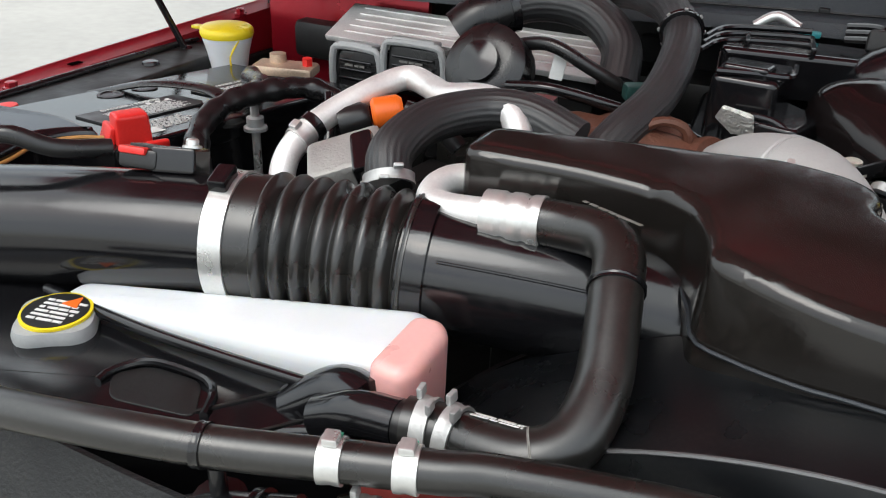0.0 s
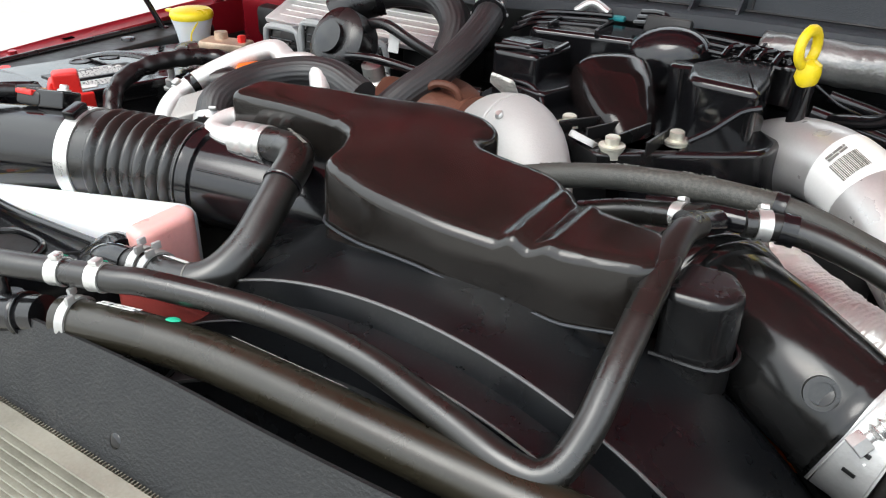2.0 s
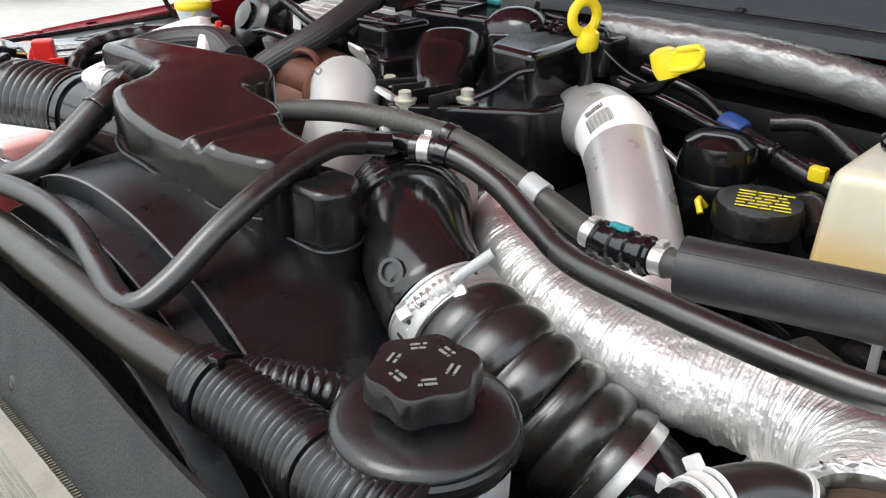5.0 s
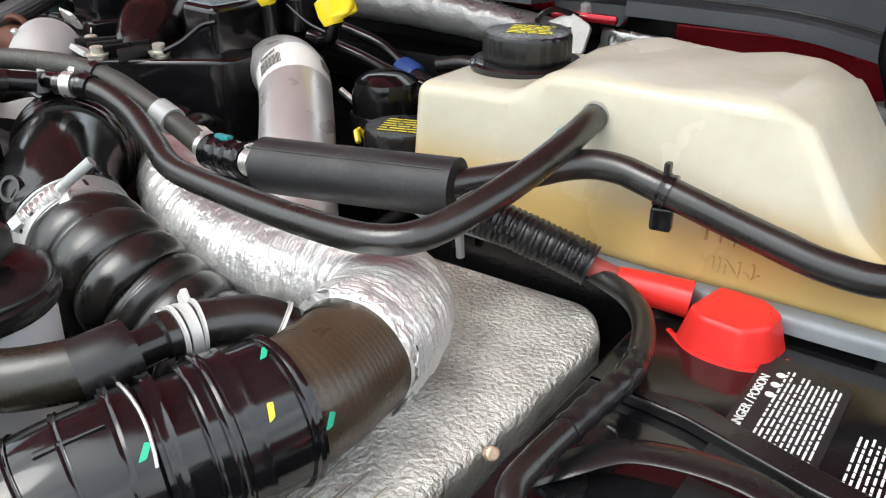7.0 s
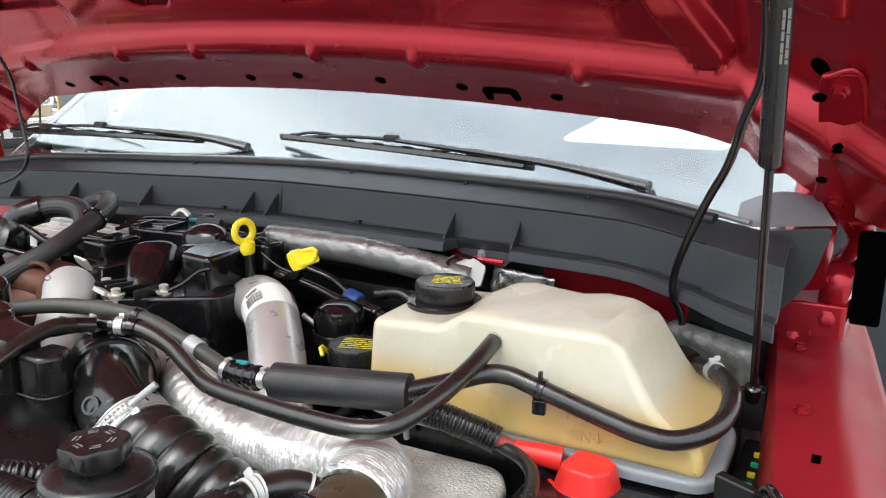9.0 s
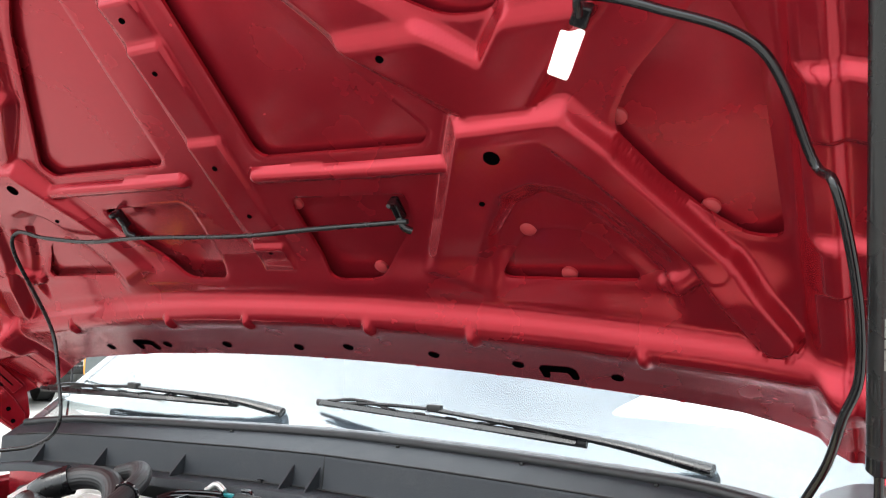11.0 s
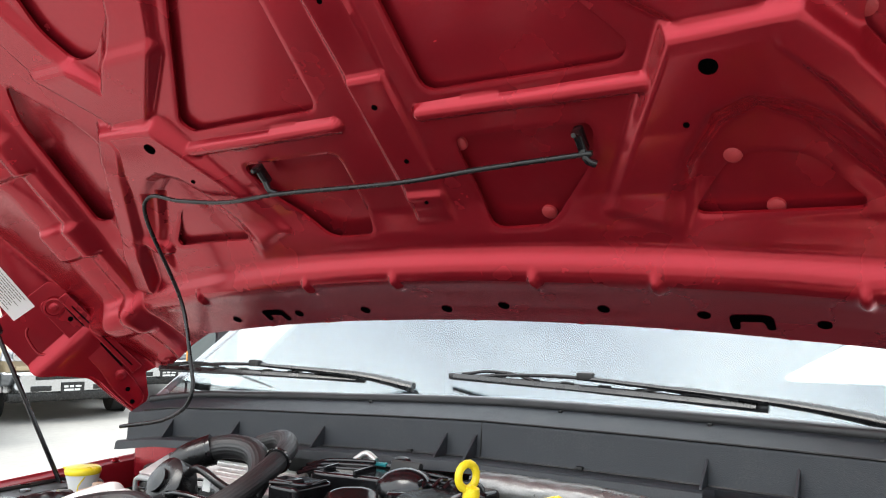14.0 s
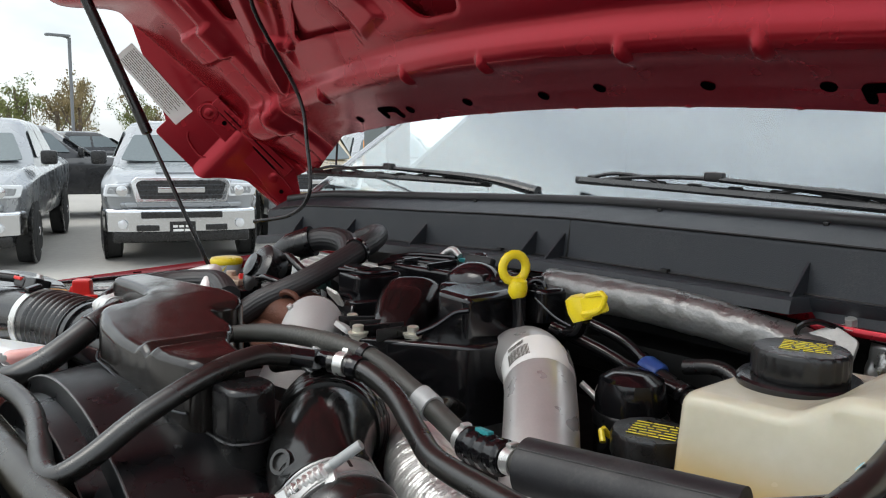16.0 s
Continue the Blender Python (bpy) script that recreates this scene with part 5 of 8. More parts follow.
# ---- intake tube with bellows, passenger side ----
def crinkle(bm, amp, scale, ring=0.0, line=None, seed=0.0):
    for v in bm.verts:
        n = noise.noise(v.co * scale + Vector((seed, 0, 0))) + 0.6 * noise.noise(v.co * scale * 2.7 + Vector((0, seed, 3)))
        v.co += v.normal * amp * n
    return bm


BEL = Line([(-0.46, 0.100, 1.352), (-0.36, 0.143, 1.362), (-0.235, 0.182, 1.368), (-0.117, 0.211, 1.368), (0.02, 0.238, 1.362), (0.12, 0.25, 1.35)])
intake = thing("air_intake_tube", (-0.2, 0.19, 1.32), "black plastic air intake tube with a ribbed bellows", "intake tube")
sA, sB = 0.250, 0.372
part("tube_body", tube(BEL, 0.039, 0, sA, 0.008, 36), GLOSSY, intake)
part("bellows", tube(BEL, 0, sA, sB, 0.0009, 40, lambda s: 0.0385 + 0.0062 * (0.5 - 0.5 * math.cos(2 * math.pi * (s - sA) / 0.0128)) ** 0.55 if s > sA + 0.030 else 0.042), RUBBER, intake, smooth=60)
part("tube_body", tube(BEL, 0.0405, sB, None, 0.008, 36), GLOSSY, intake)
c = part("band_clamp", band(BEL, sA + 0.006, 0.014, 0.0425, 0.001, 40), ZINC, intake, "bright steel band clamp")
part("clamp_screw", box((0.012, 0.02, 0.009), on_hose(BEL, sA + 0.004, 0.045, 0.2), 0.002), GLOSSY, c)
part("band_clamp", band(BEL, sB + 0.004, 0.016, 0.0425, 0.001, 40), GLOSSY, intake)
part("mould_seam", tube(Line([BEL.at(s)[0] + Vector((0.006, -0.0335, 0.0235)) for s in span(sB + 0.02, sB + 0.12, 6)]), 0.0009, seg=6), PLASTIC, intake)
MAFM = on_hose(BEL, 0.216, 0.039, -0.35) @ Matrix.Diagonal((0.82, 0.82, 0.82, 1))
maf = thing("flow_sensor", MAFM.translation, "black air flow sensor with a red lock tab", "sensor")
part("housing", box((0.036, 0.030, 0.020), MAFM @ pose(0, 0, 0.008), 0.003), GLOSSY, maf)
part("plug", box((0.032, 0.022, 0.016), MAFM @ pose(-0.027, -0.006, 0.008, 0, 4, 0), 0.004), PLASTIC, maf)
part("lock_tab", box((0.022, 0.010, 0.006), MAFM @ pose(-0.030, -0.015, 0.014, 0, 4, 0), 0.002), REDPL, maf, "red lock tab")
for k in range(4):
    part("rib", box((0.026, 0.0015, 0.004), MAFM @ pose(-0.024, -0.008 + 0.005 * k, 0.0165, 0, 4, 0), 0.0005), PLASTIC, maf)
part("bolt", lathe([(0.006, 0.0), (0.006, 0.0015), (0.004, 0.002), (0.004, 0.005), (0.003, 0.006)], MAFM @ Vector((0.012, -0.006, 0.018)), MAFM.col[2][:3], 14), ZINC, maf)
part("wire", tube([MAFM @ Vector((-0.055, -0.004, 0.014)), MAFM @ Vector((-0.085, -0.03, 0.012)), MAFM @ Vector((-0.12, -0.045, 0.02)), MAFM @ Vector((-0.17, -0.05, 0.0))], 0.006, seg=12), PLASTIC, maf)
airbox = thing("air_filter_housing", (-0.47, 0.20, 1.2), "large rounded black air filter housing at the corner", "air filter housing")
AB = [(-0.64, 0.06), (-0.50, 0.085), (-0.445, 0.125), (-0.440, 0.190), (-0.449, 0.232), (-0.436, 0.256), (-0.420, 0.270), (-0.47, 0.276), (-0.56, 0.258), (-0.64, 0.23)]


def crown(v):
    k = max(0.0, 1 - ((v.x + 0.54) / 0.13) ** 2) * max(0.0, 1 - ((v.y - 0.17) / 0.13) ** 2)
    return (v.x, v.y, v.z + (0.012 * k if v.z > 1.36 else 0))


part("upper_shell", slab(AB, 1.335, 1.376, None, 0.014, 0.007, 4, crown), BATT, airbox)
part("lower_shell", slab([(x + 0.022 * (x > -0.6), y * 0.985) for x, y in AB], 1.20, 1.338, None, 0.014, 0.006), GLOSSY, airbox)
part("cover_lip", tube(Line([(-0.443, 0.120, 1.371), (-0.439, 0.190, 1.371), (-0.448, 0.232, 1.372), (-0.434, 0.256, 1.372), (-0.418, 0.269, 1.371)]), 0.0016, seg=8), mat("amber_seal", (0.45, 0.22, 0.06), 0.5), airbox)
for k in range(2):
    part("shell_rib", box((0.003, 0.006, 0.09), pose(-0.414 - 0.004 * k, 0.16 + 0.05 * k, 1.29), 0.001), GLOSSY, airbox)

# ---- battery, passenger side ----


def battery(m, name_label, seed):
    b = thing("battery", m.translation, name_label, "battery", "truck batteries")
    part("case", box((0.185, 0.30, 0.18), m @ pose(0, 0, -0.09), 0.006), BATT, b)
    part("lid", box((0.189, 0.304, 0.022), m @ pose(0, 0, -0.008), 0.004), BATT, b)
    for k, yy in enumerate((0.055, -0.075)):
        yy += 0.018
        lb = part("warning_label", slab([(-0.024, -0.055), (0.020, -0.055), (0.026, -0.045), (0.026, 0.045), (0.018, 0.055), (-0.024, 0.055)], 0, 0.0014, m @ pose(0.010, yy, 0.0032), 0.002, 0), LABELK, b, smooth=0)
        part("print", bars(11, 0.082, 0.0029, m @ pose(0.002, yy + 0.004, 0.0049, 0, 0, 90), seed + k, 0.42, 0.3), WHITE, lb, smooth=0)
        part("warning_lettering", lettering("DANGER / POISON", 0.0075, m @ pose(-0.008, yy, 0.0050, 0, 0, 90)), WHITE, lb, "white words DANGER / POISON", smooth=0)
        for q in range(3):
            part("icon", lathe([(0.0026, 0), (0.0026, 0.0003), (0.0018, 0.0003)], m @ Vector((-0.0010, yy + 0.036 - 0.011 * q, 0.0048)), (0, 0, 1), 14), WHITE, lb, smooth=0)
        sl = part("print_block", bars(9, 0.058, 0.0031, m @ pose(0.048, yy - 0.015, 0.0034, 0, 0, 90), seed + 4 + k, 0.42, 0.3), WHITE, b, smooth=0)
    part("logo_bar", box((0.014, 0.032, 0.0006), m @ pose(0.074, -0.105, 0.0033), 0.0002), WHITE, b, smooth=0)
    for yy in (0.02, -0.02):
        part("vent_ring", lathe([(0.013, 0.0), (0.013, 0.0016), (0.010, 0.0018), (0.009, 0.0008)], m @ Vector((-0.062, yy - 0.02, 0.003)), (0, 0, 1), 22), PLASTIC, b)
    return b


bat2 = battery(pose(-0.475, 0.425, 1.350, -3, -3, -8), "black battery with printed warning labels beside the air box", 40)
red2 = thing("terminal_cover", (-0.405, 0.295, 1.35), "red plastic battery terminal cover", "terminal cover", "red terminal covers")
part("box_cover", box((0.024, 0.030, 0.046), pose(-0.408, 0.288, 1.366, 0, 0, -30), 0.004, taper=0.9), REDPL, red2)
part("side_wing", box((0.006, 0.020, 0.03), pose(-0.390, 0.296, 1.352, 0, 12, -30), 0.003), REDPL, red2)
part("flap", box((0.026, 0.006, 0.026), pose(-0.423, 0.276, 1.366, -20, 0, -30), 0.002), REDPL, red2)
hold2 = thing("battery_clamp", (-0.45, 0.43, 1.35), "black battery hold-down strap with a threaded rod", "battery clamp")
part("strap", tube([(-0.58, 0.40, 1.345), (-0.52, 0.425, 1.360), (-0.45, 0.435, 1.362), (-0.39, 0.405, 1.355)], 0.009, seg=10, squash=0.35), PLASTIC, hold2)
part("rod", lathe([(0.004, -0.09), (0.004, 0.026), (0.003, 0.028)], (-0.369, 0.398, 1.355), (0, 0, 1), 12), ZINC, hold2)
part("nut", lathe([(0.011, -0.004), (0.011, -0.001), (0.008, 0.0), (0.008, 0.008), (0.005, 0.009)], (-0.369, 0.398, 1.352), (0, 0, 1), 12), DULLZINC, hold2)
post2 = thing("battery_terminal", (-0.455, 0.56, 1.345), "corroded battery terminal clamp with red paint", "terminal")
part("clamp_body", box((0.07, 0.035, 0.012), pose(-0.45, 0.56, 1.355, 0, 0, 15), 0.004), COPPER, post2)
part("post", lathe([(0.010, 0), (0.009, 0.018), (0.005, 0.019)], (-0.462, 0.563, 1.352)), COPPER, post2)
part("bolt", lathe([(0.006, 0), (0.006, 0.014), (0.004, 0.015)], (-0.425, 0.566, 1.355), seg=6), REDPL, post2)

loom3 = thing("wiring_loom", (-0.36, 0.35, 1.30), "taped black wiring loom arching beside the battery", "wiring loom", "wiring looms")
part("conduit", tube([(-0.315, 0.285, 1.30), (-0.345, 0.295, 1.345), (-0.368, 0.325, 1.372), (-0.365, 0.375, 1.385), (-0.335, 0.43, 1.385), (-0.30, 0.44, 1.37), (-0.28, 0.43, 1.33)], 0.0100, seg=18, step=0.004, rfun=lambda s: 0.0100 + 0.0007 * math.sin(s * 310) + 0.0005 * math.sin(s * 173)), PLASTIC, loom3)
part("branch", tube([(-0.36, 0.39, 1.385), (-0.385, 0.43, 1.38), (-0.42, 0.46, 1.372), (-0.45, 0.50, 1.362)], 0.010, seg=14), PLASTIC, loom3)
part("wire", tube([(-0.31, 0.43, 1.383), (-0.29, 0.40, 1.36), (-0.28, 0.37, 1.32)], 0.005, seg=10), GLOSSY, loom3)

filler = thing("washer_filler", (-0.562, 0.60, 1.32), "white washer filler neck with a yellow cap", "washer filler")
part("neck", lathe([(0.019, -0.08), (0.020, 0.0), (0.025, 0.030), (0.0295, 0.046), (0.0295, 0.050)], (-0.562, 0.60, 1.32), (0, 0, 1), 28), WHITEPL, filler)
part("cap", lathe([(0.0305, 0.049), (0.0320, 0.053), (0.0310, 0.058), (0.0275, 0.061), (0.005, 0.062)], (-0.562, 0.60, 1.32), (0, 0, 1), 28), YELLOW, filler, "yellow cap")
part("cap_tab", box((0.018, 0.011, 0.004), pose(-0.596, 0.592, 1.376), 0.0015), YELLOW, filler)
part("strap", tube([(-0.536, 0.588, 1.368), (-0.540, 0.576, 1.350), (-0.538, 0.577, 1.330)], 0.0011, seg=6), YELLOW, filler)

pcm = thing("engine_computer", (-0.30, 0.60, 1.30), "aluminium engine computer with three plugged connectors", "engine computer")
part("case", box((0.33, 0.06, 0.06), pose(-0.285, 0.675, 1.350), 0.004), DARK, pcm)
fl_ = part("flange", box((0.34, 0.075, 0.008), pose(-0.275, 0.668, 1.389, 20), 0.002), ALU, pcm, "dull aluminium flange plate")
part("label", box((0.022, 0.018, 0.0008), pose(-0.30, 0.672, 1.3955, 20), 0.0002), LABELW, fl_)
for k in range(5):
    part("flange_rib", box((0.30, 0.002, 0.002), pose(-0.275, 0.645 + 0.012 * k, 1.3852 + 0.0044 * k, 20), 0.0006), ALU, fl_)
for x, w, dz in ((-0.386, 0.056, 0.0), (-0.314, 0.066, 0.014), (-0.238, 0.056, 0.006)):
    pl = part("plug", box((w, 0.05, 0.050), pose(x, 0.630, 1.347 + dz, -8), 0.005), PLASTIC, pcm)
    w2 = w * 0.56
    lv = Line([(x - w2, 0.606, 1.328 + dz), (x - w2, 0.605, 1.355 + dz), (x - w2 * 0.93, 0.604, 1.371 + dz), (x - w2 * 0.7, 0.604, 1.378 + dz), (x + w2 * 0.7, 0.604, 1.378 + dz), (x + w2 * 0.93, 0.604, 1.371 + dz), (x + w2, 0.605, 1.355 + dz), (x + w2, 0.606, 1.328 + dz)])
    part("lever", tube(lv, 0.0042, seg=8, step=0.004), CAPG, pcm, "pale grey locking lever")
    part("lever_cap", box((w * 0.8, 0.020, 0.006), pose(x, 0.612, 1.380 + dz, -10), 0.002), CAPG, pl)
    for k in range(4):
        part("rib", box((w * 0.75, 0.003, 0.003), pose(x, 0.603, 1.333 + dz + 0.010 * k, -8), 0.001), GLOSSY, pl)
    part("print", bars(1, w * 0.5, 0.004, pose(x, 0.6035, 1.358 + dz, 82), 17), GREYPR, pl, smooth=0)

SIL = Line([(-0.262, 0.290, 1.325), (-0.276, 0.312, 1.362), (-0.272, 0.345, 1.384), (-0.252, 0.388, 1.402), (-0.228, 0.424, 1.413), (-0.200, 0.415, 1.412), (-0.178, 0.398, 1.413), (-0.140, 0.385, 1.421), (-0.112, 0.370, 1.418), (-0.095, 0.352, 1.400)])
acp = thing("refrigerant_pipe", (-0.2, 0.38, 1.36), "dull silver bent aluminium pipe over the wiring", "pipe")
part("pipe_body", tube(SIL, 0.0105, 0, None, 0.004, 20), ALU, acp)
worm_clamp(SIL, 0.075, 0.0107, acp, 0.012)
part("band", band(SIL, 0.088, 0.008, 0.0108, 0.001), GLOSSY, acp)
orc = thing("orange_connector", (-0.225, 0.392, 1.38), "orange high-visibility electrical connector on a black socket", "connector")
part("cap", lathe([(0.010, 0), (0.013, 0.003), (0.013, 0.022), (0.010, 0.026)], (-0.236, 0.380, 1.392), (0.8, 0.55, 0.15), 16), ORANGE, orc, "orange cap")
part("socket", lathe([(0.014, 0), (0.014, 0.02), (0.010, 0.026)], (-0.258, 0.366, 1.384), (0.8, 0.5, 0.2), 14), PLASTIC, orc)
part("lead", tube([(-0.213, 0.395, 1.396), (-0.19, 0.40, 1.39), (-0.165, 0.40, 1.37)], 0.008, seg=12), PLASTIC, orc)


def braided_hose(name, pts, r, label, mat_=None):
    ln = Line(pts)
    h = thing(name, ln.at(ln.long / 2)[0], label, "hose", "sleeved hoses")
    bm = bmesh.new()
    seg, count = 84, max(3, int(ln.long / 0.006))
    rings, side = [], None
    for i in range(count):
        p, d = ln.at(ln.long * i / (count - 1))
        side = side_of(d) if side is None else (side - d * side.dot(d)).normalized()
        up = side.cross(d)
        rings.append([bm.verts.new(p + (r + (-0.0004, 0.0001, 0.0002, 0.0001)[k % 4]) * (math.cos(2 * math.pi * k / seg) * side + math.sin(2 * math.pi * k / seg) * up)) for k in range(seg)])
    for a, b in zip(rings, rings[1:]):
        for k in range(seg):
            bm.faces.new((a[k], a[(k + 1) % seg], b[(k + 1) % seg], b[k]))
    bm.faces.new(rings[0][::-1])
    bm.faces.new(rings[-1])
    part("sleeve", bm, mat_ or BRAID, h, smooth=60)
    return h, ln


h, ln = braided_hose("sleeved_hose", [(-0.160, 0.272, 1.385), (-0.168, 0.290, 1.403), (-0.163, 0.335, 1.412), (-0.135, 0.370, 1.416), (-0.100, 0.378, 1.416), (-0.06, 0.372, 1.405)], 0.0160, "thick ribbed grey sleeved hose below the silver pipe")
spring_clamp(ln, 0.004, 0.0165, parent=h)
h, ln = braided_hose("sleeved_hose", [(-0.235, 0.548, 1.425), (-0.215, 0.560, 1.442), (-0.175, 0.590, 1.456), (-0.125, 0.598, 1.452), (-0.085, 0.575, 1.430), (-0.075, 0.54, 1.40)], 0.0185, "thick black corrugated hose bending over the engine's rear")
part("cuff", tube(ln, 0.0235, 0.0, 0.055, 0.006, 28), PLASTIC, h)
part("cuff_ring", band(ln, 0.055, 0.008, 0.0235, 0.001), GLOSSY, h)
h, ln = braided_hose("sleeved_hose", [(-0.15, 0.64, 1.455), (-0.10, 0.635, 1.468), (-0.055, 0.600, 1.466), (-0.030, 0.555, 1.456), (-0.022, 0.51, 1.440), (-0.025, 0.46, 1.420), (-0.042, 0.415, 1.400), (-0.055, 0.385, 1.380)], 0.0155, "long ribbed dark sleeved hose crossing the turbocharger")
part("joint_ring", band(ln, 0.165, 0.005, 0.0178, 0.0012), GLOSSY, h)
for k in range(8):
    a = 2 * math.pi * k / 8
    p, d = ln.at(0.165)
    sd = side_of(d)
    part("stitch", box((0.003, 0.003, 0.002), frame_at(p + 0.0195 * (math.cos(a) * sd + math.sin(a) * sd.cross(d)), d, math.cos(a) * sd + math.sin(a) * sd.cross(d)), 0.0006), DULLZINC, h)

egr = thing("valve_actuator", (-0.19, 0.48, 1.36), "round black valve actuator with cables", "actuator")
part("drum", lathe([(0.036, 0), (0.038, 0.004), (0.038, 0.03), (0.030, 0.036), (0.018, 0.038)], (-0.175, 0.500, 1.405), (-0.1, -0.85, 0.5), 32), PLASTIC, egr)
part("cap", lathe([(0.018, 0.036), (0.018, 0.044), (0.004, 0.046)], (-0.175, 0.500, 1.405), (-0.1, -0.85, 0.5), 24), GLOSSY, egr)
part("bracket", box((0.05, 0.02, 0.06), pose(-0.20, 0.525, 1.39, 10, 0, 20), 0.005), PLASTIC, egr)
part("cable", tube([(-0.17, 0.51, 1.43), (-0.13, 0.50, 1.44), (-0.09, 0.50, 1.425), (-0.05, 0.52, 1.40)], 0.006, seg=12), PLASTIC, egr)
part("cable", tube([(-0.15, 0.46, 1.41), (-0.11, 0.455, 1.415), (-0.06, 0.47, 1.405), (0.0, 0.49, 1.39)], 0.005, seg=12), GLOSSY, egr)
part("tag", box((0.012, 0.002, 0.032), pose(-0.12, 0.505, 1.425, 0, 8, 20), 0.0005), LABELW, egr)
part("connector", box((0.03, 0.016, 0.014), pose(-0.045, 0.500, 1.412, 0, 0, 30), 0.003), mat("dark_green_plastic", (0.015, 0.05, 0.045), 0.4), egr)

gear = thing("throttle_housing", (-0.21, 0.32, 1.30), "grey cast throttle housing with black connectors", "throttle housing")
part("casting", box((0.06, 0.05, 0.07), pose(-0.215, 0.322, 1.355, 12, -18, 30), 0.006), CAST, gear)
part("casting", box((0.035, 0.05, 0.06), pose(-0.178, 0.310, 1.358, 12, -18, 30), 0.005), CAST, gear)
part("plug", box((0.03, 0.03, 0.04), pose(-0.150, 0.295, 1.355, 0, 20, 20), 0.004), PLASTIC, gear)
part("plug", box((0.018, 0.05, 0.05), pose(-0.197, 0.312, 1.372, 12, -18, 30), 0.004), GLOSSY, gear)
part("lever", tube([(-0.176, 0.285, 1.395), (-0.172, 0.280, 1.375), (-0.160, 0.270, 1.36)], 0.006, seg=12), CAST, gear)
part("label", box((0.016, 0.0012, 0.016), pose(-0.232, 0.300, 1.345, 12, -18, 30), 0.0004), LABELW, gear)

turbo = thing("turbocharger", (0.0, 0.44, 1.30), "rusty brown turbocharger casting with a grey cast elbow", "turbocharger")
part("turbine_housing", lathe([(0.05, -0.03), (0.062, -0.015), (0.062, 0.02), (0.045, 0.04), (0.02, 0.045)], (-0.03, 0.455, 1.350), (0.2, -0.4, 0.9), 32), RUST, turbo, "rust-brown casting")
part("heat_shield", box((0.10, 0.06, 0.04), pose(-0.045, 0.445, 1.375, 10, 8, 20), 0.012), RUST, turbo)
ELBM = mat("fine_cast_aluminium", (0.50, 0.50, 0.49), 0.62, metal=0.45, bump=0.25, bscale=600, var=0.06, rvar=0.06)
part("cast_elbow", tube([(0.030, 0.442, 1.368), (0.060, 0.428, 1.384), (0.095, 0.406, 1.386), (0.122, 0.376, 1.364), (0.134, 0.348, 1.325)], 0.034, seg=36, rfun=lambda s: 0.027 + 0.009 * math.sin(min(1, s / 0.11) * math.pi * 0.6)), ELBM, turbo, "grey cast aluminium elbow", smooth=60)
part("elbow_flange", lathe([(0.034, -0.004), (0.036, 0), (0.036, 0.006), (0.034, 0.008)], (0.032, 0.440, 1.369), (-0.8, 0.35, -0.45), 28), RUST, turbo)
part("elbow_bead", band(Line([(0.060, 0.428, 1.384), (0.078, 0.418, 1.387), (0.095, 0.406, 1.386)]), 0.022, 0.004, 0.0345, 0.0012, 32), ELBM, turbo)
part("elbow_lug", slab([(-0.014, -0.010), (0.010, -0.012), (0.016, 0.004), (0.004, 0.014), (-0.012, 0.010)], 0, 0.006, pose(0.148, 0.418, 1.392, -25, 20, 10), 0.005, 0.0015), ELBM, turbo)
part("bolt", lathe([(0.004, 0), (0.004, 0.004), (0.003, 0.005)], (0.082, 0.385, 1.412), (0, -0.5, 0.85), 6), ZINC, turbo)
part("pipe_run", tube([(-0.09, 0.42, 1.36), (-0.05, 0.428, 1.378), (-0.01, 0.435, 1.378), (0.03, 0.445, 1.365)], 0.024, seg=24), RUST, turbo)
part("saddle_clamp", tube([(-0.035, 0.425, 1.398), (-0.015, 0.430, 1.412), (0.004, 0.436, 1.408), (0.008, 0.440, 1.388)], 0.004, seg=8), RUST, turbo)
part("lower_pipe", lathe([(0.014, 0), (0.016, 0.004), (0.016, 0.012), (0.012, 0.014), (0.012, 0.03)], (-0.118, 0.470, 1.378), (0, -0.3, 1), 20), ZINC, turbo)
bm = slab([(-0.014, -0.009), (0.010, -0.013), (0.020, 0.006), (0.004, 0.013), (-0.015, 0.004)], 0, 0.0015, pose(0.034, 0.475, 1.408, -60, 20, 10), 0.003, 0.0)
part("foil_patch", crinkle(bm, 0.003, 90), FOILBOX, turbo)
bm = bmesh.new()
for i in range(9):
    tube(Line([(-0.105 + 0.006 * i, 0.425, 1.368), (-0.102 + 0.006 * i, 0.420, 1.384), (-0.092 + 0.006 * i, 0.428, 1.392), (-0.086 + 0.006 * i, 0.44, 1.388)]), 0.0022, seg=6, bm=bm)
part("heat_wrap", bm, mat("tan_heat_wrap", (0.30, 0.22, 0.15), 0.8, bump=0.8, bscale=300), turbo, "tan woven heat wrap")

# ---- intake plenum at the engine's rear ----
plen = thing("intake_plenum", (0.13, 0.52, 1.32), "glossy black moulded intake plenum with a scooped centre", "intake plenum")
part("base", slab([(0.0, 0.47), (0.10, 0.45), (0.19, 0.42), (0.235, 0.45), (0.29, 0.49), (0.30, 0.60), (0.25, 0.66), (-0.01, 0.62)], 1.30, 1.392, None, 0.02, 0.006), GLOSSY, plen)
part("left_block", slab([(0.008, 0.495), (0.060, 0.492), (0.070, 0.56), (0.010, 0.565)], 1.38, 1.438, None, 0.008, 0.006), GLOSSY, plen)
part("left_cap", slab([(0.015, 0.50), (0.05, 0.498), (0.055, 0.52), (0.016, 0.522)], 1.436, 1.446, None, 0.004, 0.003), GLOSSY, plen)
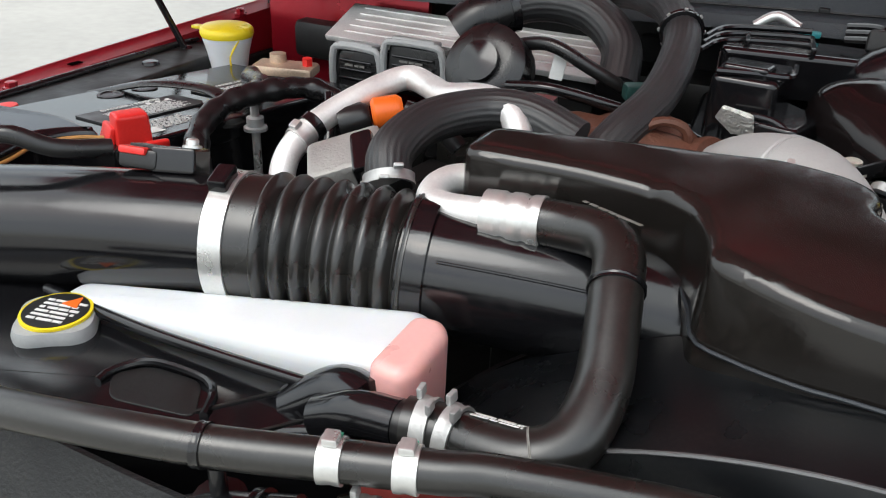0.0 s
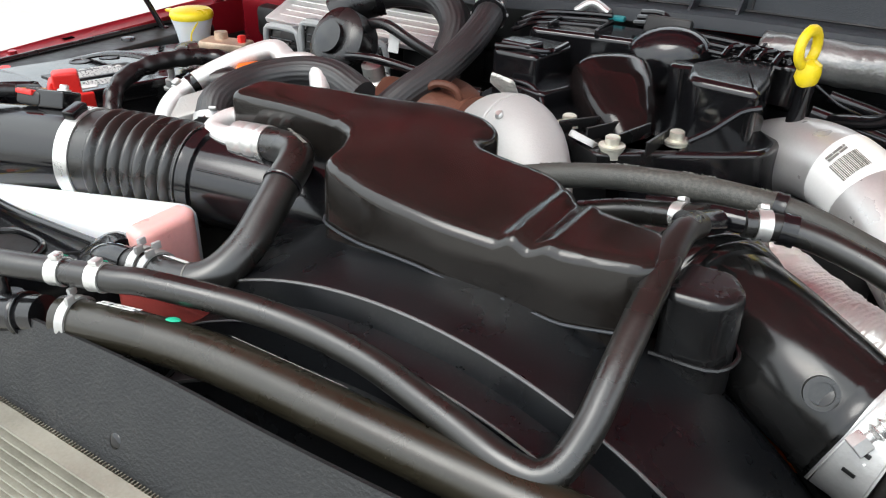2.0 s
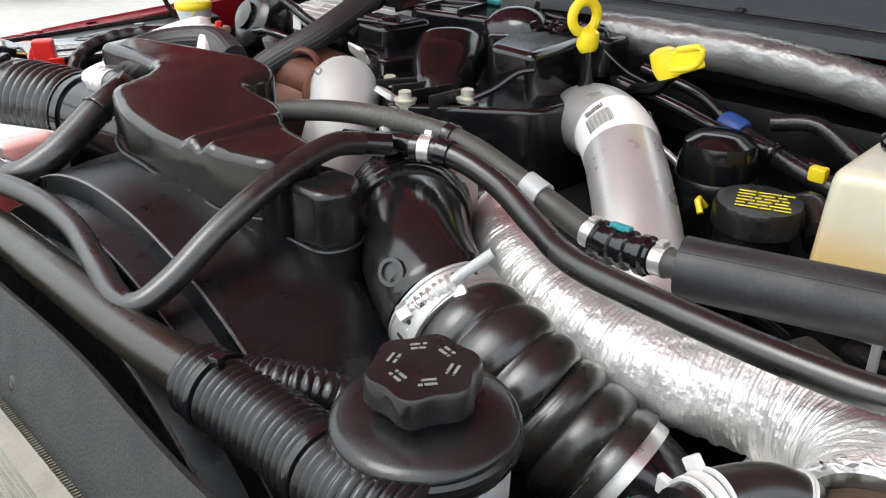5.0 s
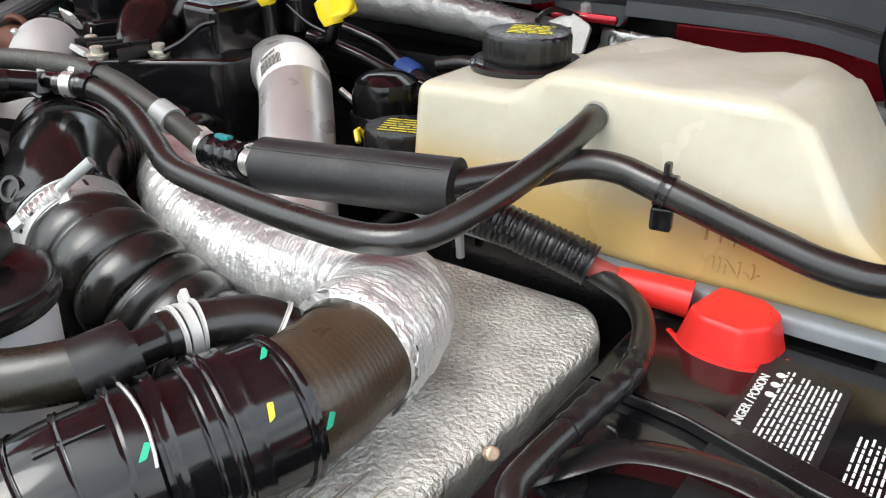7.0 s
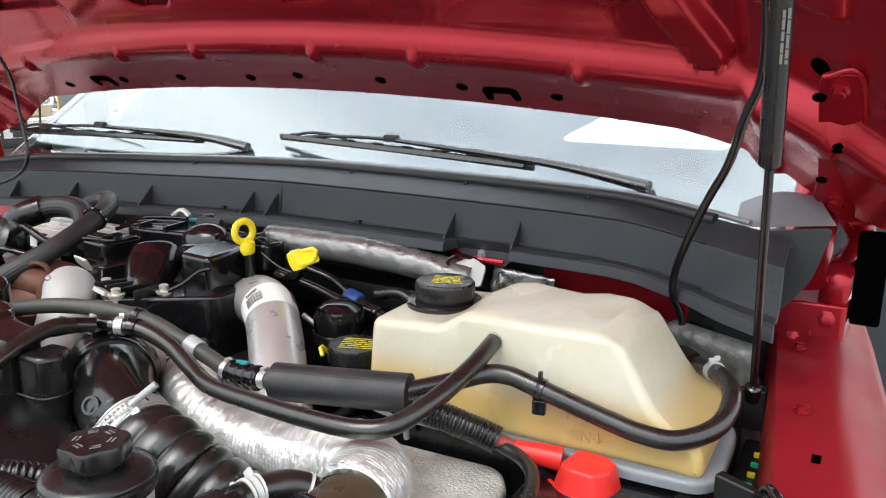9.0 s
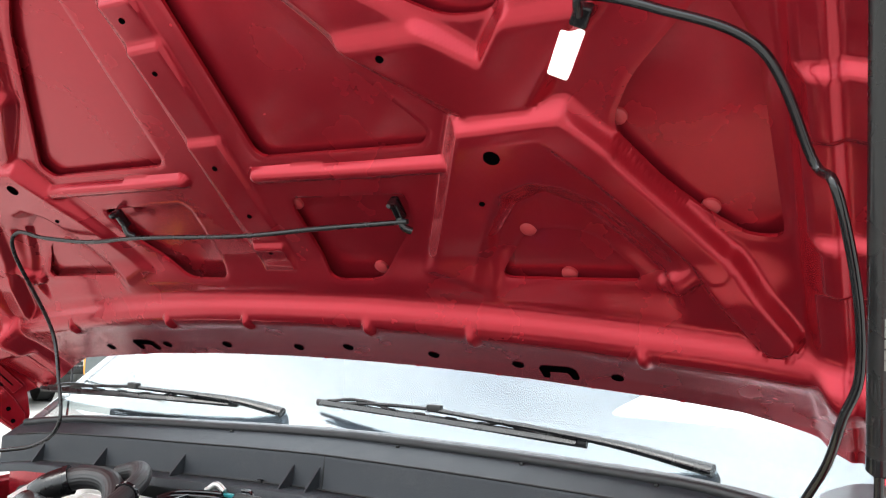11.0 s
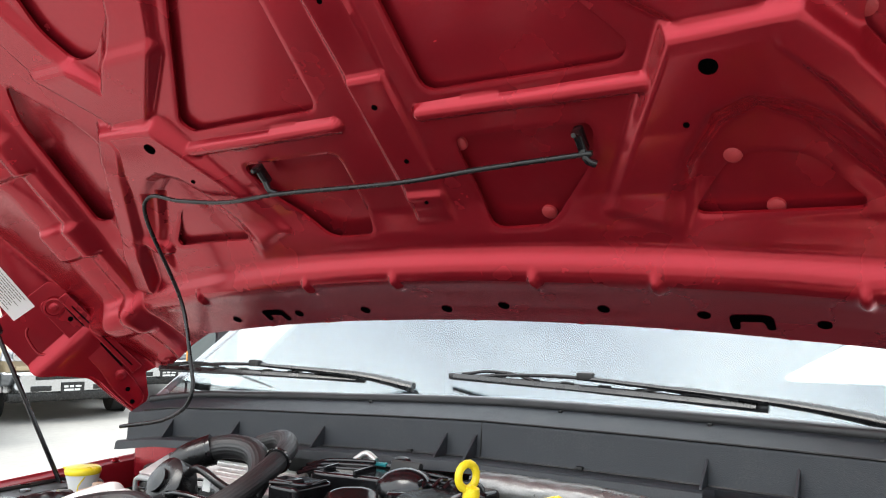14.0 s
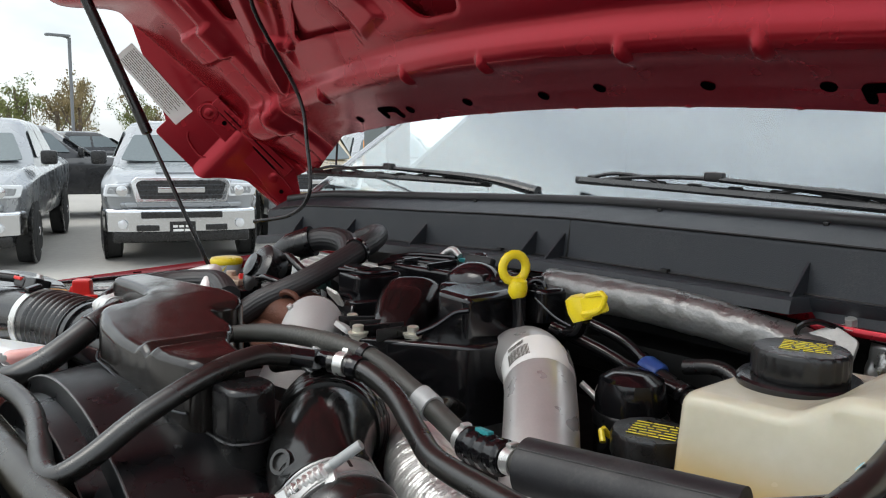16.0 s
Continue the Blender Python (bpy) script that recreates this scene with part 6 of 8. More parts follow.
part("right_block", slab([(0.203, 0.512), (0.214, 0.500), (0.272, 0.494), (0.270, 0.545), (0.262, 0.60), (0.222, 0.61), (0.190, 0.55)], 1.34, 1.442, None, 0.010, 0.008), GLOSSY, plen)
part("rear_rail", slab([(0.0, 0.585), (0.10, 0.60), (0.20, 0.61), (0.28, 0.60), (0.29, 0.64), (0.10, 0.66), (0.0, 0.65)], 1.40, 1.440, None, 0.012, 0.006), GLOSSY, plen)
for i in range(5):
    x = 0.02 + 0.055 * i
    part("rail_rib", box((0.005, 0.055, 0.010), pose(x, 0.622, 1.442, 0, 0, 5), 0.002), GLOSSY, plen)


sc = frame_at((0.170, 0.446, 1.374), (0.84, 0.50, 0.05), (0.10, -0.28, 0.95))
SCM = mat("scoop_plastic", (0.008, 0.006, 0.006), 0.12, bump=0.02, bscale=60, rvar=0.04, spec=0.36)
bm = bmesh.new()
YS = span(-0.008, 0.137, 30)
rows = []
for y in YS:
    w = float(np.interp(y, [-0.008, 0.004, 0.03, 0.06, 0.09, 0.112, 0.126, 0.134, 0.137], [0.003, 0.016, 0.028, 0.036, 0.0405, 0.0415, 0.036, 0.022, 0.002]))
    hgt = float(np.interp(y, [-0.008, 0.004, 0.03, 0.08, 0.112, 0.126, 0.134, 0.137], [0.006, 0.018, 0.030, 0.037, 0.036, 0.030, 0.019, 0.002]))
    shift = 0.010 - 0.004 * (y - 0.06) / 0.07
    rows.append([bm.verts.new(sc @ Vector((shift + w * math.cos(a) * abs(math.cos(a)) ** -0.25 if abs(math.cos(a)) > 1e-3 else shift, y, hgt * math.sin(a) ** 0.7))) for a in span(0.0, math.pi, 25)])
for a, b in zip(rows, rows[1:]):
    for k in range(24):
        bm.faces.new((a[k], b[k], b[k + 1], a[k + 1]))
bmesh.ops.recalc_face_normals(bm, faces=bm.faces[:])
part("scoop", bm, SCM, plen, "rounded glossy scoop", smooth=70)
fl = part("bolt_flange", slab([(0.105, 0.440), (0.170, 0.400), (0.230, 0.450), (0.215, 0.480), (0.14, 0.47)], 1.36, 1.392, None, 0.008, 0.003), PLASTIC, plen)
for i in range(4):
    part("web", box((0.003, 0.05, 0.014), pose(0.135 + 0.024 * i, 0.447, 1.397, 0, 0, -35 + 10 * i), 0.001), PLASTIC, fl)
for p in ((0.122, 0.445, 1.386), (0.176, 0.417, 1.386), (0.217, 0.463, 1.386)):
    b = part("bolt", lathe([(0.010, 0.0), (0.010, 0.008), (0.0115, 0.009), (0.0115, 0.011), (0.0065, 0.0115), (0.0065, 0.018), (0.005, 0.019)], p, (0, 0, 1), 18), mat("cream_zinc_bolt", (0.72, 0.70, 0.60), 0.4, metal=0.6), plen, "pale zinc bolt")
part("pipe_fitting", tube([(0.020, 0.668, 1.445), (0.038, 0.672, 1.456), (0.060, 0.668, 1.448)], 0.005, seg=12), ZINC, plen)
part("teal_clip", box((0.02, 0.008, 0.006), pose(0.07, 0.668, 1.444), 0.002), mat("teal_plastic", (0.02, 0.22, 0.24), 0.4), plen)
bm = bmesh.new()
bmesh.ops.create_uvsphere(bm, u_segments=28, v_segments=16, radius=1.0)
for v in bm.verts:
    q = v.co.copy()
    e = 1 + 0.10 * q.z
    v.co = Vector((0.150 + 0.046 * q.x * e + 0.008 * q.z, 0.612 + 0.034 * q.y, 1.420 + 0.038 * q.z))
part("dome", bm, GLOSSY, plen, "domed rear of the scoop", smooth=70)
part("dome_notch", box((0.050, 0.012, 0.020), pose(0.142, 0.630, 1.452, -20, 0, 0), 0.004), DARK, plen)
for k in range(3):
    o = Vector((0, -0.010 * k, 0.004 - 0.004 * k))
    part("edge_bead", tube(Line([Vector(p) + o for p in ((0.100, 0.664, 1.452), (0.128, 0.654, 1.455), (0.154, 0.634, 1.446), (0.212, 0.624, 1.444), (0.268, 0.612, 1.442))], 4), 0.0030, seg=8, step=0.006), GLOSSY, plen)
    part("edge_bead", tube(Line([Vector(p) + o for p in ((0.072, 0.650, 1.446), (0.045, 0.648, 1.445), (0.0, 0.630, 1.444), (-0.014, 0.598, 1.440))], 4), 0.0028, seg=8, step=0.006), GLOSSY, plen)
for k in range(4):
    part("end_rib", tube(Line([(0.212 + 0.016 * k, 0.592, 1.441), (0.216 + 0.016 * k, 0.604, 1.449), (0.226 + 0.016 * k, 0.612, 1.446), (0.230 + 0.016 * k, 0.613, 1.425)], 3), 0.0032, seg=8, step=0.004), GLOSSY, plen)
part("front_lip", tube(Line([(0.276, 0.494, 1.428), (0.262, 0.486, 1.424), (0.244, 0.474, 1.408), (0.228, 0.460, 1.398)], 4), 0.003, seg=8, step=0.006), GLOSSY, plen)
part("corner_boss", lathe([(0.012, -0.05), (0.012, 0.012), (0.010, 0.014), (0.006, 0.0145)], (0.190, 0.540, 1.428), (0, 0, 1), 16), GLOSSY, plen)
part("top_bead", tube(Line([(0.012, 0.497, 1.440), (0.040, 0.500, 1.441), (0.066, 0.508, 1.440), (0.068, 0.545, 1.440)], 4), 0.0028, seg=8, step=0.006), GLOSSY, plen)
part("step_bead", tube(Line([(0.030, 0.484, 1.412), (0.060, 0.482, 1.412), (0.078, 0.474, 1.404), (0.084, 0.468, 1.392)], 4), 0.0026, seg=8, step=0.006), GLOSSY, plen)
part("lower_step", slab([(0.022, 0.488), (0.080, 0.470), (0.098, 0.520), (0.06, 0.56), (0.02, 0.55)], 1.38, 1.410, None, 0.008, 0.004), GLOSSY, plen)

stick1 = thing("dipstick", (0.296, 0.545, 1.40), "bright yellow ring-handled oil dipstick", "dipstick", "dipsticks")
rg = Line([(0.294 + 0.0045 * math.cos(a), 0.543 + 0.0135 * math.cos(a), 1.473 + 0.0150 * math.sin(a)) for a in span(-1.4, 2 * math.pi - 1.4, 18)])
part("ring_handle", tube(rg, 0.0042, seg=12, squash=1.25), YELLOW, stick1)
part("stopper", lathe([(0.004, 0.014), (0.009, 0.011), (0.0105, 0.004), (0.0105, -0.004), (0.006, -0.010)], (0.298, 0.545, 1.449), (0.15, 0, 1), 18), YELLOW, stick1)
part("guide_tube", tube([(0.299, 0.546, 1.442), (0.296, 0.550, 1.41), (0.290, 0.552, 1.37)], 0.0075, seg=14), GLOSSY, stick1)
stick2 = thing("dipstick", (0.386, 0.553, 1.40), "yellow T-handled transmission dipstick", "dipstick", "dipsticks")
part("body", lathe([(0.010, -0.014), (0.013, -0.004), (0.013, 0.010), (0.006, 0.014)], (0.378, 0.555, 1.441), (-0.35, 0.0, 1), 18), YELLOW, stick2)
part("grip", box((0.034, 0.006, 0.022), pose(0.400, 0.550, 1.448, 0, -24, 0), 0.003), YELLOW, stick2)
part("grip_rim", tube([(0.385, 0.549, 1.436), (0.412, 0.546, 1.446), (0.416, 0.546, 1.462), (0.392, 0.549, 1.456)], 0.003, seg=8), YELLOW, stick2)
part("guide_tube", tube([(0.385, 0.556, 1.432), (0.36, 0.575, 1.41), (0.32, 0.60, 1.395), (0.28, 0.62, 1.37)], 0.007, seg=12), GLOSSY, stick2)
part("tether", tube([(0.300, 0.570, 1.437), (0.325, 0.575, 1.420), (0.345, 0.58, 1.412)], 0.0012, seg=6), GLOSSY, stick2)

# ---- silver charge pipe ----
CHG = Line([(0.248, 0.585, 1.330), (0.272, 0.568, 1.356), (0.312, 0.548, 1.374), (0.355, 0.520, 1.373), (0.400, 0.478, 1.352), (0.450, 0.425, 1.318), (0.53, 0.34, 1.25)])
chg = thing("charge_pipe", (0.40, 0.45, 1.25), "grey steel charge air pipe with a barcode label", "charge pipe")
part("pipe_body", tube(CHG, 0.036, 0.03, None, 0.006, 40), STEELPIPE, chg, smooth=60)
part("boot", tube(CHG, 0.0385, 0.0, 0.030, 0.006, 36), PLASTIC, chg)
part("boot_ring", band(CHG, 0.034, 0.008, 0.0375, 0.0015, 40), GLOSSY, chg)


def wrap_label(line, s0, s1, r, a0, a1):
    bm = bmesh.new()
    rows = []
    for s in span(s0, s1, 8):
        p, d = line.at(s)
        sd = side_of(d)
        up = sd.cross(d)
        rows.append([bm.verts.new(p + r * (math.cos(a) * up + math.sin(a) * sd)) for a in span(a0, a1, 26)])
    for a, b in zip(rows, rows[1:]):
        for k in range(25):
            bm.faces.new((a[k], a[k + 1], b[k + 1], b[k]))
    bmesh.ops.recalc_face_normals(bm, faces=bm.faces[:])
    return bm


lab = part("label", wrap_label(CHG, 0.126, 0.168, 0.0364, -2.6, 2.7), LABELW, chg, "white barcode label")
p, d = CHG.at(0.145)
sd = side_of(d)
up = sd.cross(d)
for a0, n_ in ((-1.55, 18), (0.35, 18)):
    bm = bmesh.new()
    for i in range(n_):
        a = a0 + i * 0.040
        o = math.cos(a) * up + math.sin(a) * sd
        box((0.020, 0.0005 + 0.0003 * (i % 3), 0.0004), frame_at(p + o * 0.0368 + d * 0.006, d, o), 0, bm=bm)
    tagged(part("barcode", bm, GREYPR, lab, smooth=0), kind="stuff")
for a in (-1.2, 0.7):
    part("print", bars(2, 0.020, 0.0035, on_hose(CHG, 0.134, 0.0366, a) @ pose(0, 0, 0, 0, 0, 90), 51), GREYPR, lab, smooth=0)

# ---- foil-wrapped duct and its joint ----
FOIL = mat("crinkled_aluminium_foil", (0.80, 0.79, 0.77), 0.40, metal=0.68, bump=0.55, bscale=260, rvar=0.12, var=0.06, deep=0.0022)
DUCT = Line([(0.325, 0.405, 1.318), (0.360, 0.365, 1.322), (0.425, 0.325, 1.318), (0.520, 0.302, 1.316), (0.595, 0.306, 1.320), (0.642, 0.302, 1.326), (0.676, 0.284, 1.332), (0.692, 0.258, 1.336), (0.697, 0.236, 1.336), (0.700, 0.215, 1.336)])
duct = thing("insulated_duct", (0.5, 0.3, 1.28), "air duct wrapped in crinkled silver foil", "air duct")
bm = tube(DUCT, 0.031, 0, DUCT.long - 0.010, 0.0011, 60, lambda s: 0.034 + 0.00045 * math.sin(s * 1650) + 0.0006 * math.sin(s * 410 + 2 * math.sin(s * 37)) + 0.005 * rise(np.array(s), 0.33, 0.39))
bm.normal_update()
part("foil_wrap", crinkle(crinkle(bm, 0.0007, 330), 0.0014, 60), FOIL, duct, smooth=180)
endl = DUCT.long - 0.010
bm = tube(DUCT, 0.034, endl - 0.028, endl, 0.002, 70, lambda s: 0.0395 + 0.0008 * math.sin(s * 1300), caps=False)
for v in bm.verts:
    p, d = DUCT.at(endl)
    if (v.co - p).length < 0.0425 and abs((v.co - p).dot(d)) < 0.006:
        v.co += d * (0.009 * noise.noise(v.co * 120) + 0.006 * noise.noise(v.co * 420))
bm.normal_update()
crinkle(bm, 0.0015, 130)
part("torn_edge", bm, FOIL, duct, "torn foil edge", smooth=180)
part("rubber_sleeve", tube(DUCT, 0.0348, DUCT.long - 0.05, None, 0.006, 36), BROWN, duct)
JNT = Line([(0.699, 0.246, 1.336), (0.703, 0.210, 1.336), (0.704, 0.175, 1.336), (0.690, 0.130, 1.334), (0.672, 0.085, 1.331), (0.660, 0.055, 1.322), (0.650, 0.032, 1.298), (0.648, 0.026, 1.25)])
joint = thing("intercooler_joint", (0.67, 0.09, 1.29), "black plastic intercooler coupling with a wire retainer", "coupling")
part("sleeve", tube(JNT, 0, 0, 0.080, 0.0009, 44, lambda s: 0.0348 + 0.00008 * math.sin(s * 1900)), mat("brown_sleeve_rubber", (0.050, 0.034, 0.020), 0.34, spec=0.6, bump=0.2, bscale=500, dust=0.05), joint, "brown-black rubber sleeve")
part("collar", tube(JNT, 0, 0.076, 0.120, 0.002, 44, lambda s: 0.0370 + (0.0015 if s < 0.108 else 0.003)), GLOSSY, joint)
part("barrel", tube(JNT, 0, 0.118, 0.156, 0.002, 44, lambda s: 0.0370 if s < 0.142 else 0.0390), GLOSSY, joint)
part("elbow", tube(JNT, 0, 0.150, None, 0.004, 44, lambda s: 0.0372 + 0.0022 * min(1, max(0, (s - 0.19) / 0.04))), GLOSSY, joint, smooth=60)
for s, w, r in ((0.080, 0.005, 0.0388), (0.104, 0.010, 0.0396), (0.113, 0.004, 0.0412), (0.121, 0.003, 0.0392), (0.136, 0.006, 0.0398), (0.153, 0.004, 0.0398)):
    part("collar_ring", band(JNT, s, w, r, 0.0014, 44), GLOSSY, joint)
for s in (0.172, 0.188):
    part("rib", band(JNT, s, 0.003, 0.0371, 0.0014, 40), GLOSSY, joint)
for a in (-0.25, 0.9):
    part("rib", box((0.030, 0.003, 0.0016), on_hose(JNT, 0.168, 0.0371, a), 0.0006), GLOSSY, joint)
p, d = JNT.at(0.144)
sd = side_of(d)
up = sd.cross(d)
part("wire_retainer", tube(Line([p + d * (0.002 * math.sin(3 * a)) + 0.0400 * (math.cos(a) * up + math.sin(a) * sd) for a in span(-0.95, 1.9, 14)]), 0.0009, seg=8, step=0.003), ZINC, joint, "bright wire retainer")
for s, a, m_ in ((0.074, -1.25, GREEN), (0.094, -0.85, YMARK), (0.146, -0.75, GREEN), (0.084, -0.1, GREEN)):
    part("paint_dab", slab([(-0.004, -0.0012), (0.005, -0.0016), (0.003, 0.0013), (-0.004, 0.0018)], 0, 0.0005, on_hose(JNT, s, 0.0388 if s > 0.1 else 0.0384, a) @ pose(0, 0, 0, 0, 0, 60 if m_ is GREEN else 80), 0.001, 0), m_, joint, smooth=0)
cas = thing("intercooler_tank", (0.64, 0.03, 1.2), "black plastic intercooler end with a zinc clip", "intercooler end")
part("body", slab([(0.56, -0.01), (0.70, -0.01), (0.69, 0.06), (0.58, 0.075)], 1.20, 1.300, None, 0.012, 0.008), GLOSSY, cas)
part("clip_rail", tube([(0.57, 0.055, 1.306), (0.60, 0.068, 1.312), (0.635, 0.085, 1.318)], 0.003, seg=8), DULLZINC, cas)
for k in (0.15, 0.55):
    part("clip_tab", box((0.018, 0.014, 0.006), pose(0.575 + 0.05 * k, 0.056 + 0.025 * k, 1.311, 0, 0, 25), 0.002), DULLZINC, cas)

fbox = thing("insulated_box", (0.71, 0.24, 1.15), "grey foil-faced insulated box below the duct", "insulated box")
bm = slab([(0.60, 0.415), (0.752, 0.420), (0.776, 0.385), (0.770, 0.170), (0.752, 0.070), (0.705, 0.055), (0.66, 0.07), (0.62, 0.20)], 1.12, 1.294, None, 0.016, 0.008)
part("shell", bm, FOILBOX, fbox)
bm = bmesh.new()
for i in range(22):
    x0 = 0.668 + 0.0043 * i
    tube(Line([(x0 - 0.004, 0.072 + 0.0025 * i, 1.2938), (x0 + 0.003 * math.sin(i * 2.3), 0.12, 1.2943), (x0 + 0.002 * math.sin(i), 0.175 + 0.02 * math.sin(i * 1.7), 1.2940)]), 0.0007, seg=5, step=0.02, bm=bm)
tagged(part("fibre_facing", bm, mat("brown_grey_fibre", (0.30, 0.27, 0.23), 0.7), fbox), kind="stuff")
part("bolt", lathe([(0.0042, 0), (0.0042, 0.008), (0.003, 0.009)], (0.777, 0.245, 1.292), (0.6, -0.5, 0.6), 8), COPPER, fbox)
part("stud", tube([(0.638, 0.415, 1.30), (0.638, 0.412, 1.335)], 0.0035, seg=8), CAPG, fbox)

# ---- turbo inlet elbow and bellows ----
INL = Line([(0.287, 0.316, 1.346), (0.313, 0.296, 1.350), (0.347, 0.268, 1.352), (0.383, 0.243, 1.347), (0.426, 0.229, 1.333), (0.475, 0.223, 1.322), (0.515, 0.228, 1.300), (0.56, 0.234, 1.278), (0.60, 0.242, 1.25), (0.64, 0.25, 1.22)])
SC = INL.near((0.426, 0.229, 1.333))
INLM = mat("moulded_inlet_plastic", (0.007, 0.007, 0.007), 0.17, bump=0.03, bscale=90, dust=0.02, rvar=0.06, spec=0.5)
inl = thing("turbo_inlet_pipe", (0.42, 0.24, 1.28), "black moulded turbo inlet elbow with rubber bellows", "inlet pipe")
def lip_radius(s):
    """A flared collar with four moulded rings that narrows to the elbow."""
    k = min(1.0, s / 0.046)
    return 0.0520 - 0.0070 * k * k + 0.0016 * abs(math.cos(math.pi * s / 0.0105)) ** 0.5


part("lip", tube(INL, 0, 0.0, 0.046, 0.0010, 56, lip_radius), INLM, inl, smooth=50)
part("elbow", tube(INL, 0, 0.040, SC - 0.006, 0.003, 48, lambda s: 0.0442 - 0.0036 * min(1.0, max(0.0, (s - 0.04) / (SC - 0.05)))), INLM, inl, smooth=60)
part("elbow_cuff", band(INL, SC - 0.019, 0.010, 0.0418, 0.0012, 48), INLM, inl)
part("moulded_ring", lathe([(0.0098, -0.003), (0.0098, 0.0016), (0.0070, 0.0017), (0.0068, -0.001)], (0.3935, 0.2030, 1.3685), (0.23, -0.86, 0.46), 26), RUBBER, inl)
tb = part("t_bolt_clamp", band(INL, SC, 0.025, 0.0418, 0.0008, 48), DULLZINC, inl, "bright T-bolt clamp")
for k in (-1, 1):
    part("clamp_edge", band(INL, SC + 0.0112 * k, 0.0022, 0.0424, 0.0010, 48), DULLZINC, tb)
for a in span(-0.2, 1.5, 6):
    part("band_slot", box((0.0075, 0.0026, 0.0008), on_hose(INL, SC, 0.0424, a), 0.0003), DARK, tb, smooth=0)
sp = Line([(0.416, 0.190, 1.350), (0.4575, 0.232, 1.395)])
part("bolt_shank", tube(sp, 0.0036, seg=12), DULLZINC, tb)
part("spring", tube(sp, 0, sp.long * 0.16, sp.long * 0.58, 0.0006, 18, lambda s: 0.0050 + 0.0012 * math.cos(2 * math.pi * s / 0.0050)), ZINC, tb)
part("end_sleeve", tube(sp, 0.0038, sp.long * 0.64, None, seg=14), CAPG, tb, "pale plastic end sleeve")
part("nut", tube(sp, 0.0070, 0, sp.long * 0.12, seg=6), ZINC, tb)
for s in (0.10, 0.62):
    part("trunnion", box((0.010, 0.018, 0.005), frame_at(sp.at(sp.long * s)[0] - Vector((0, 0, 0.007)), sp.at(0.01)[1], (0.2, -0.5, 0.85)), 0.002), ZINC, tb)
part("bellows", tube(INL, 0, SC - 0.012, SC + 0.142, 0.0012, 44, lambda s: 0.0400 if s < SC + 0.013 else 0.0375 + 0.0065 * abs(math.sin(math.pi * (s - SC - 0.013) / 0.0235)) ** 0.45), RUBBER, inl, smooth=60)
part("band_clamp", band(INL, SC + 0.142, 0.018, 0.041, 0.001, 40), ZINC, inl)
part("tail", tube(INL, 0.040, SC + 0.142, None, 0.006, 36), GLOSSY, inl)

# ---- power steering reservoir ----
PS = (0.523, 0.109, 1.311)
ps = thing("steering_reservoir", PS, "white power steering reservoir with black lid and lobed cap", "fluid reservoir")
part("body", lathe([(0.040, -0.06), (0.0415, 0.0), (0.0435, 0.050), (0.044, 0.058)], PS, (0, 0, 1), 44), WHITEPL, ps)
part("lid", lathe([(0.0465, 0.050), (0.0480, 0.053), (0.0480, 0.060), (0.0462, 0.062), (0.0468, 0.0635), (0.0460, 0.066), (0.042, 0.069), (0.030, 0.0715), (0.018, 0.072)], PS, (0, 0, 1), 56), PLASTIC, ps, "black lid")
part("lid_seam", lathe([(0.0482, 0.0555), (0.0484, 0.0562), (0.0482, 0.0570)], PS, (0, 0, 1), 56), PLASTIC, ps)
cp = part("cap", lathe([(0.0185, 0.070), (0.0185, 0.076), (0.0255, 0.0775), (0.0272, 0.080), (0.0272, 0.091), (0.0255, 0.0940), (0.004, 0.0950)], PS, (0, 0, 1), 72, wave=lambda a: 1 + 0.07 * math.cos(6 * a)), PLASTIC, ps, "black lobed cap")
for k in range(6):
    a = math.pi / 3 * k + 0.4
    part("cap_mark", bars(2, 0.009, 0.0034, pose(PS[0] + 0.0165 * math.cos(a), PS[1] + 0.0165 * math.sin(a), PS[2] + 0.0951, 0, 0, math.degrees(a) - 90), 61 + k, 0.45), GREYPR, cp, smooth=0)

# ---- short hose from the radiator hose to the front cover ----
SH = Line([(0.630, 0.108, 1.360), (0.638, 0.128, 1.363), (0.642, 0.150, 1.364), (0.648, 0.172, 1.363), (0.662, 0.196, 1.358), (0.680, 0.210, 1.342), (0.686, 0.216, 1.31)])
sh = thing("steering_hose", (0.65, 0.16, 1.34), "black rubber hose end with a white spring clamp", "hose")
part("sleeve", tube(SH, 0.0185, 0.0, 0.026, 0.004, 28), PLASTIC, sh)
part("green_dab", slab([(-0.007, -0.0015), (0.008, -0.002), (0.006, 0.002), (-0.006, 0.0015)], 0, 0.0005, on_hose(SH, 0.016, 0.0183, -1.15), 0.001, 0), GREEN, sh, smooth=0)
part("spigot", tube(SH, 0.0105, 0.024, 0.046, 0.004, 22), PLASTIC, sh)
part("hose_body", tube(SH, 0.0140, 0.042, None, 0.004, 24), RUBBER, sh)
WCL = mat("white_coated_clamp", (0.62, 0.62, 0.60), 0.5, metal=0.2)
w = part("white_clamp", band(SH, 0.055, 0.0055, 0.0142, 0.0012), WCL, sh, "white spring clamp")
for k in (-1, 1):
    part("tang", box((0.004, 0.010, 0.008), on_hose(SH, 0.055 + 0.005 * k, 0.017, -1.2 + 0.35 * k), 0.001), WCL, w)
    part("wire_loop", band(SH, 0.055 + 0.0055 * k, 0.0022, 0.0142, 0.0014), WCL, w)
part("white_clamp", band(SH, 0.105, 0.0025, 0.0142, 0.0012), WCL, sh)

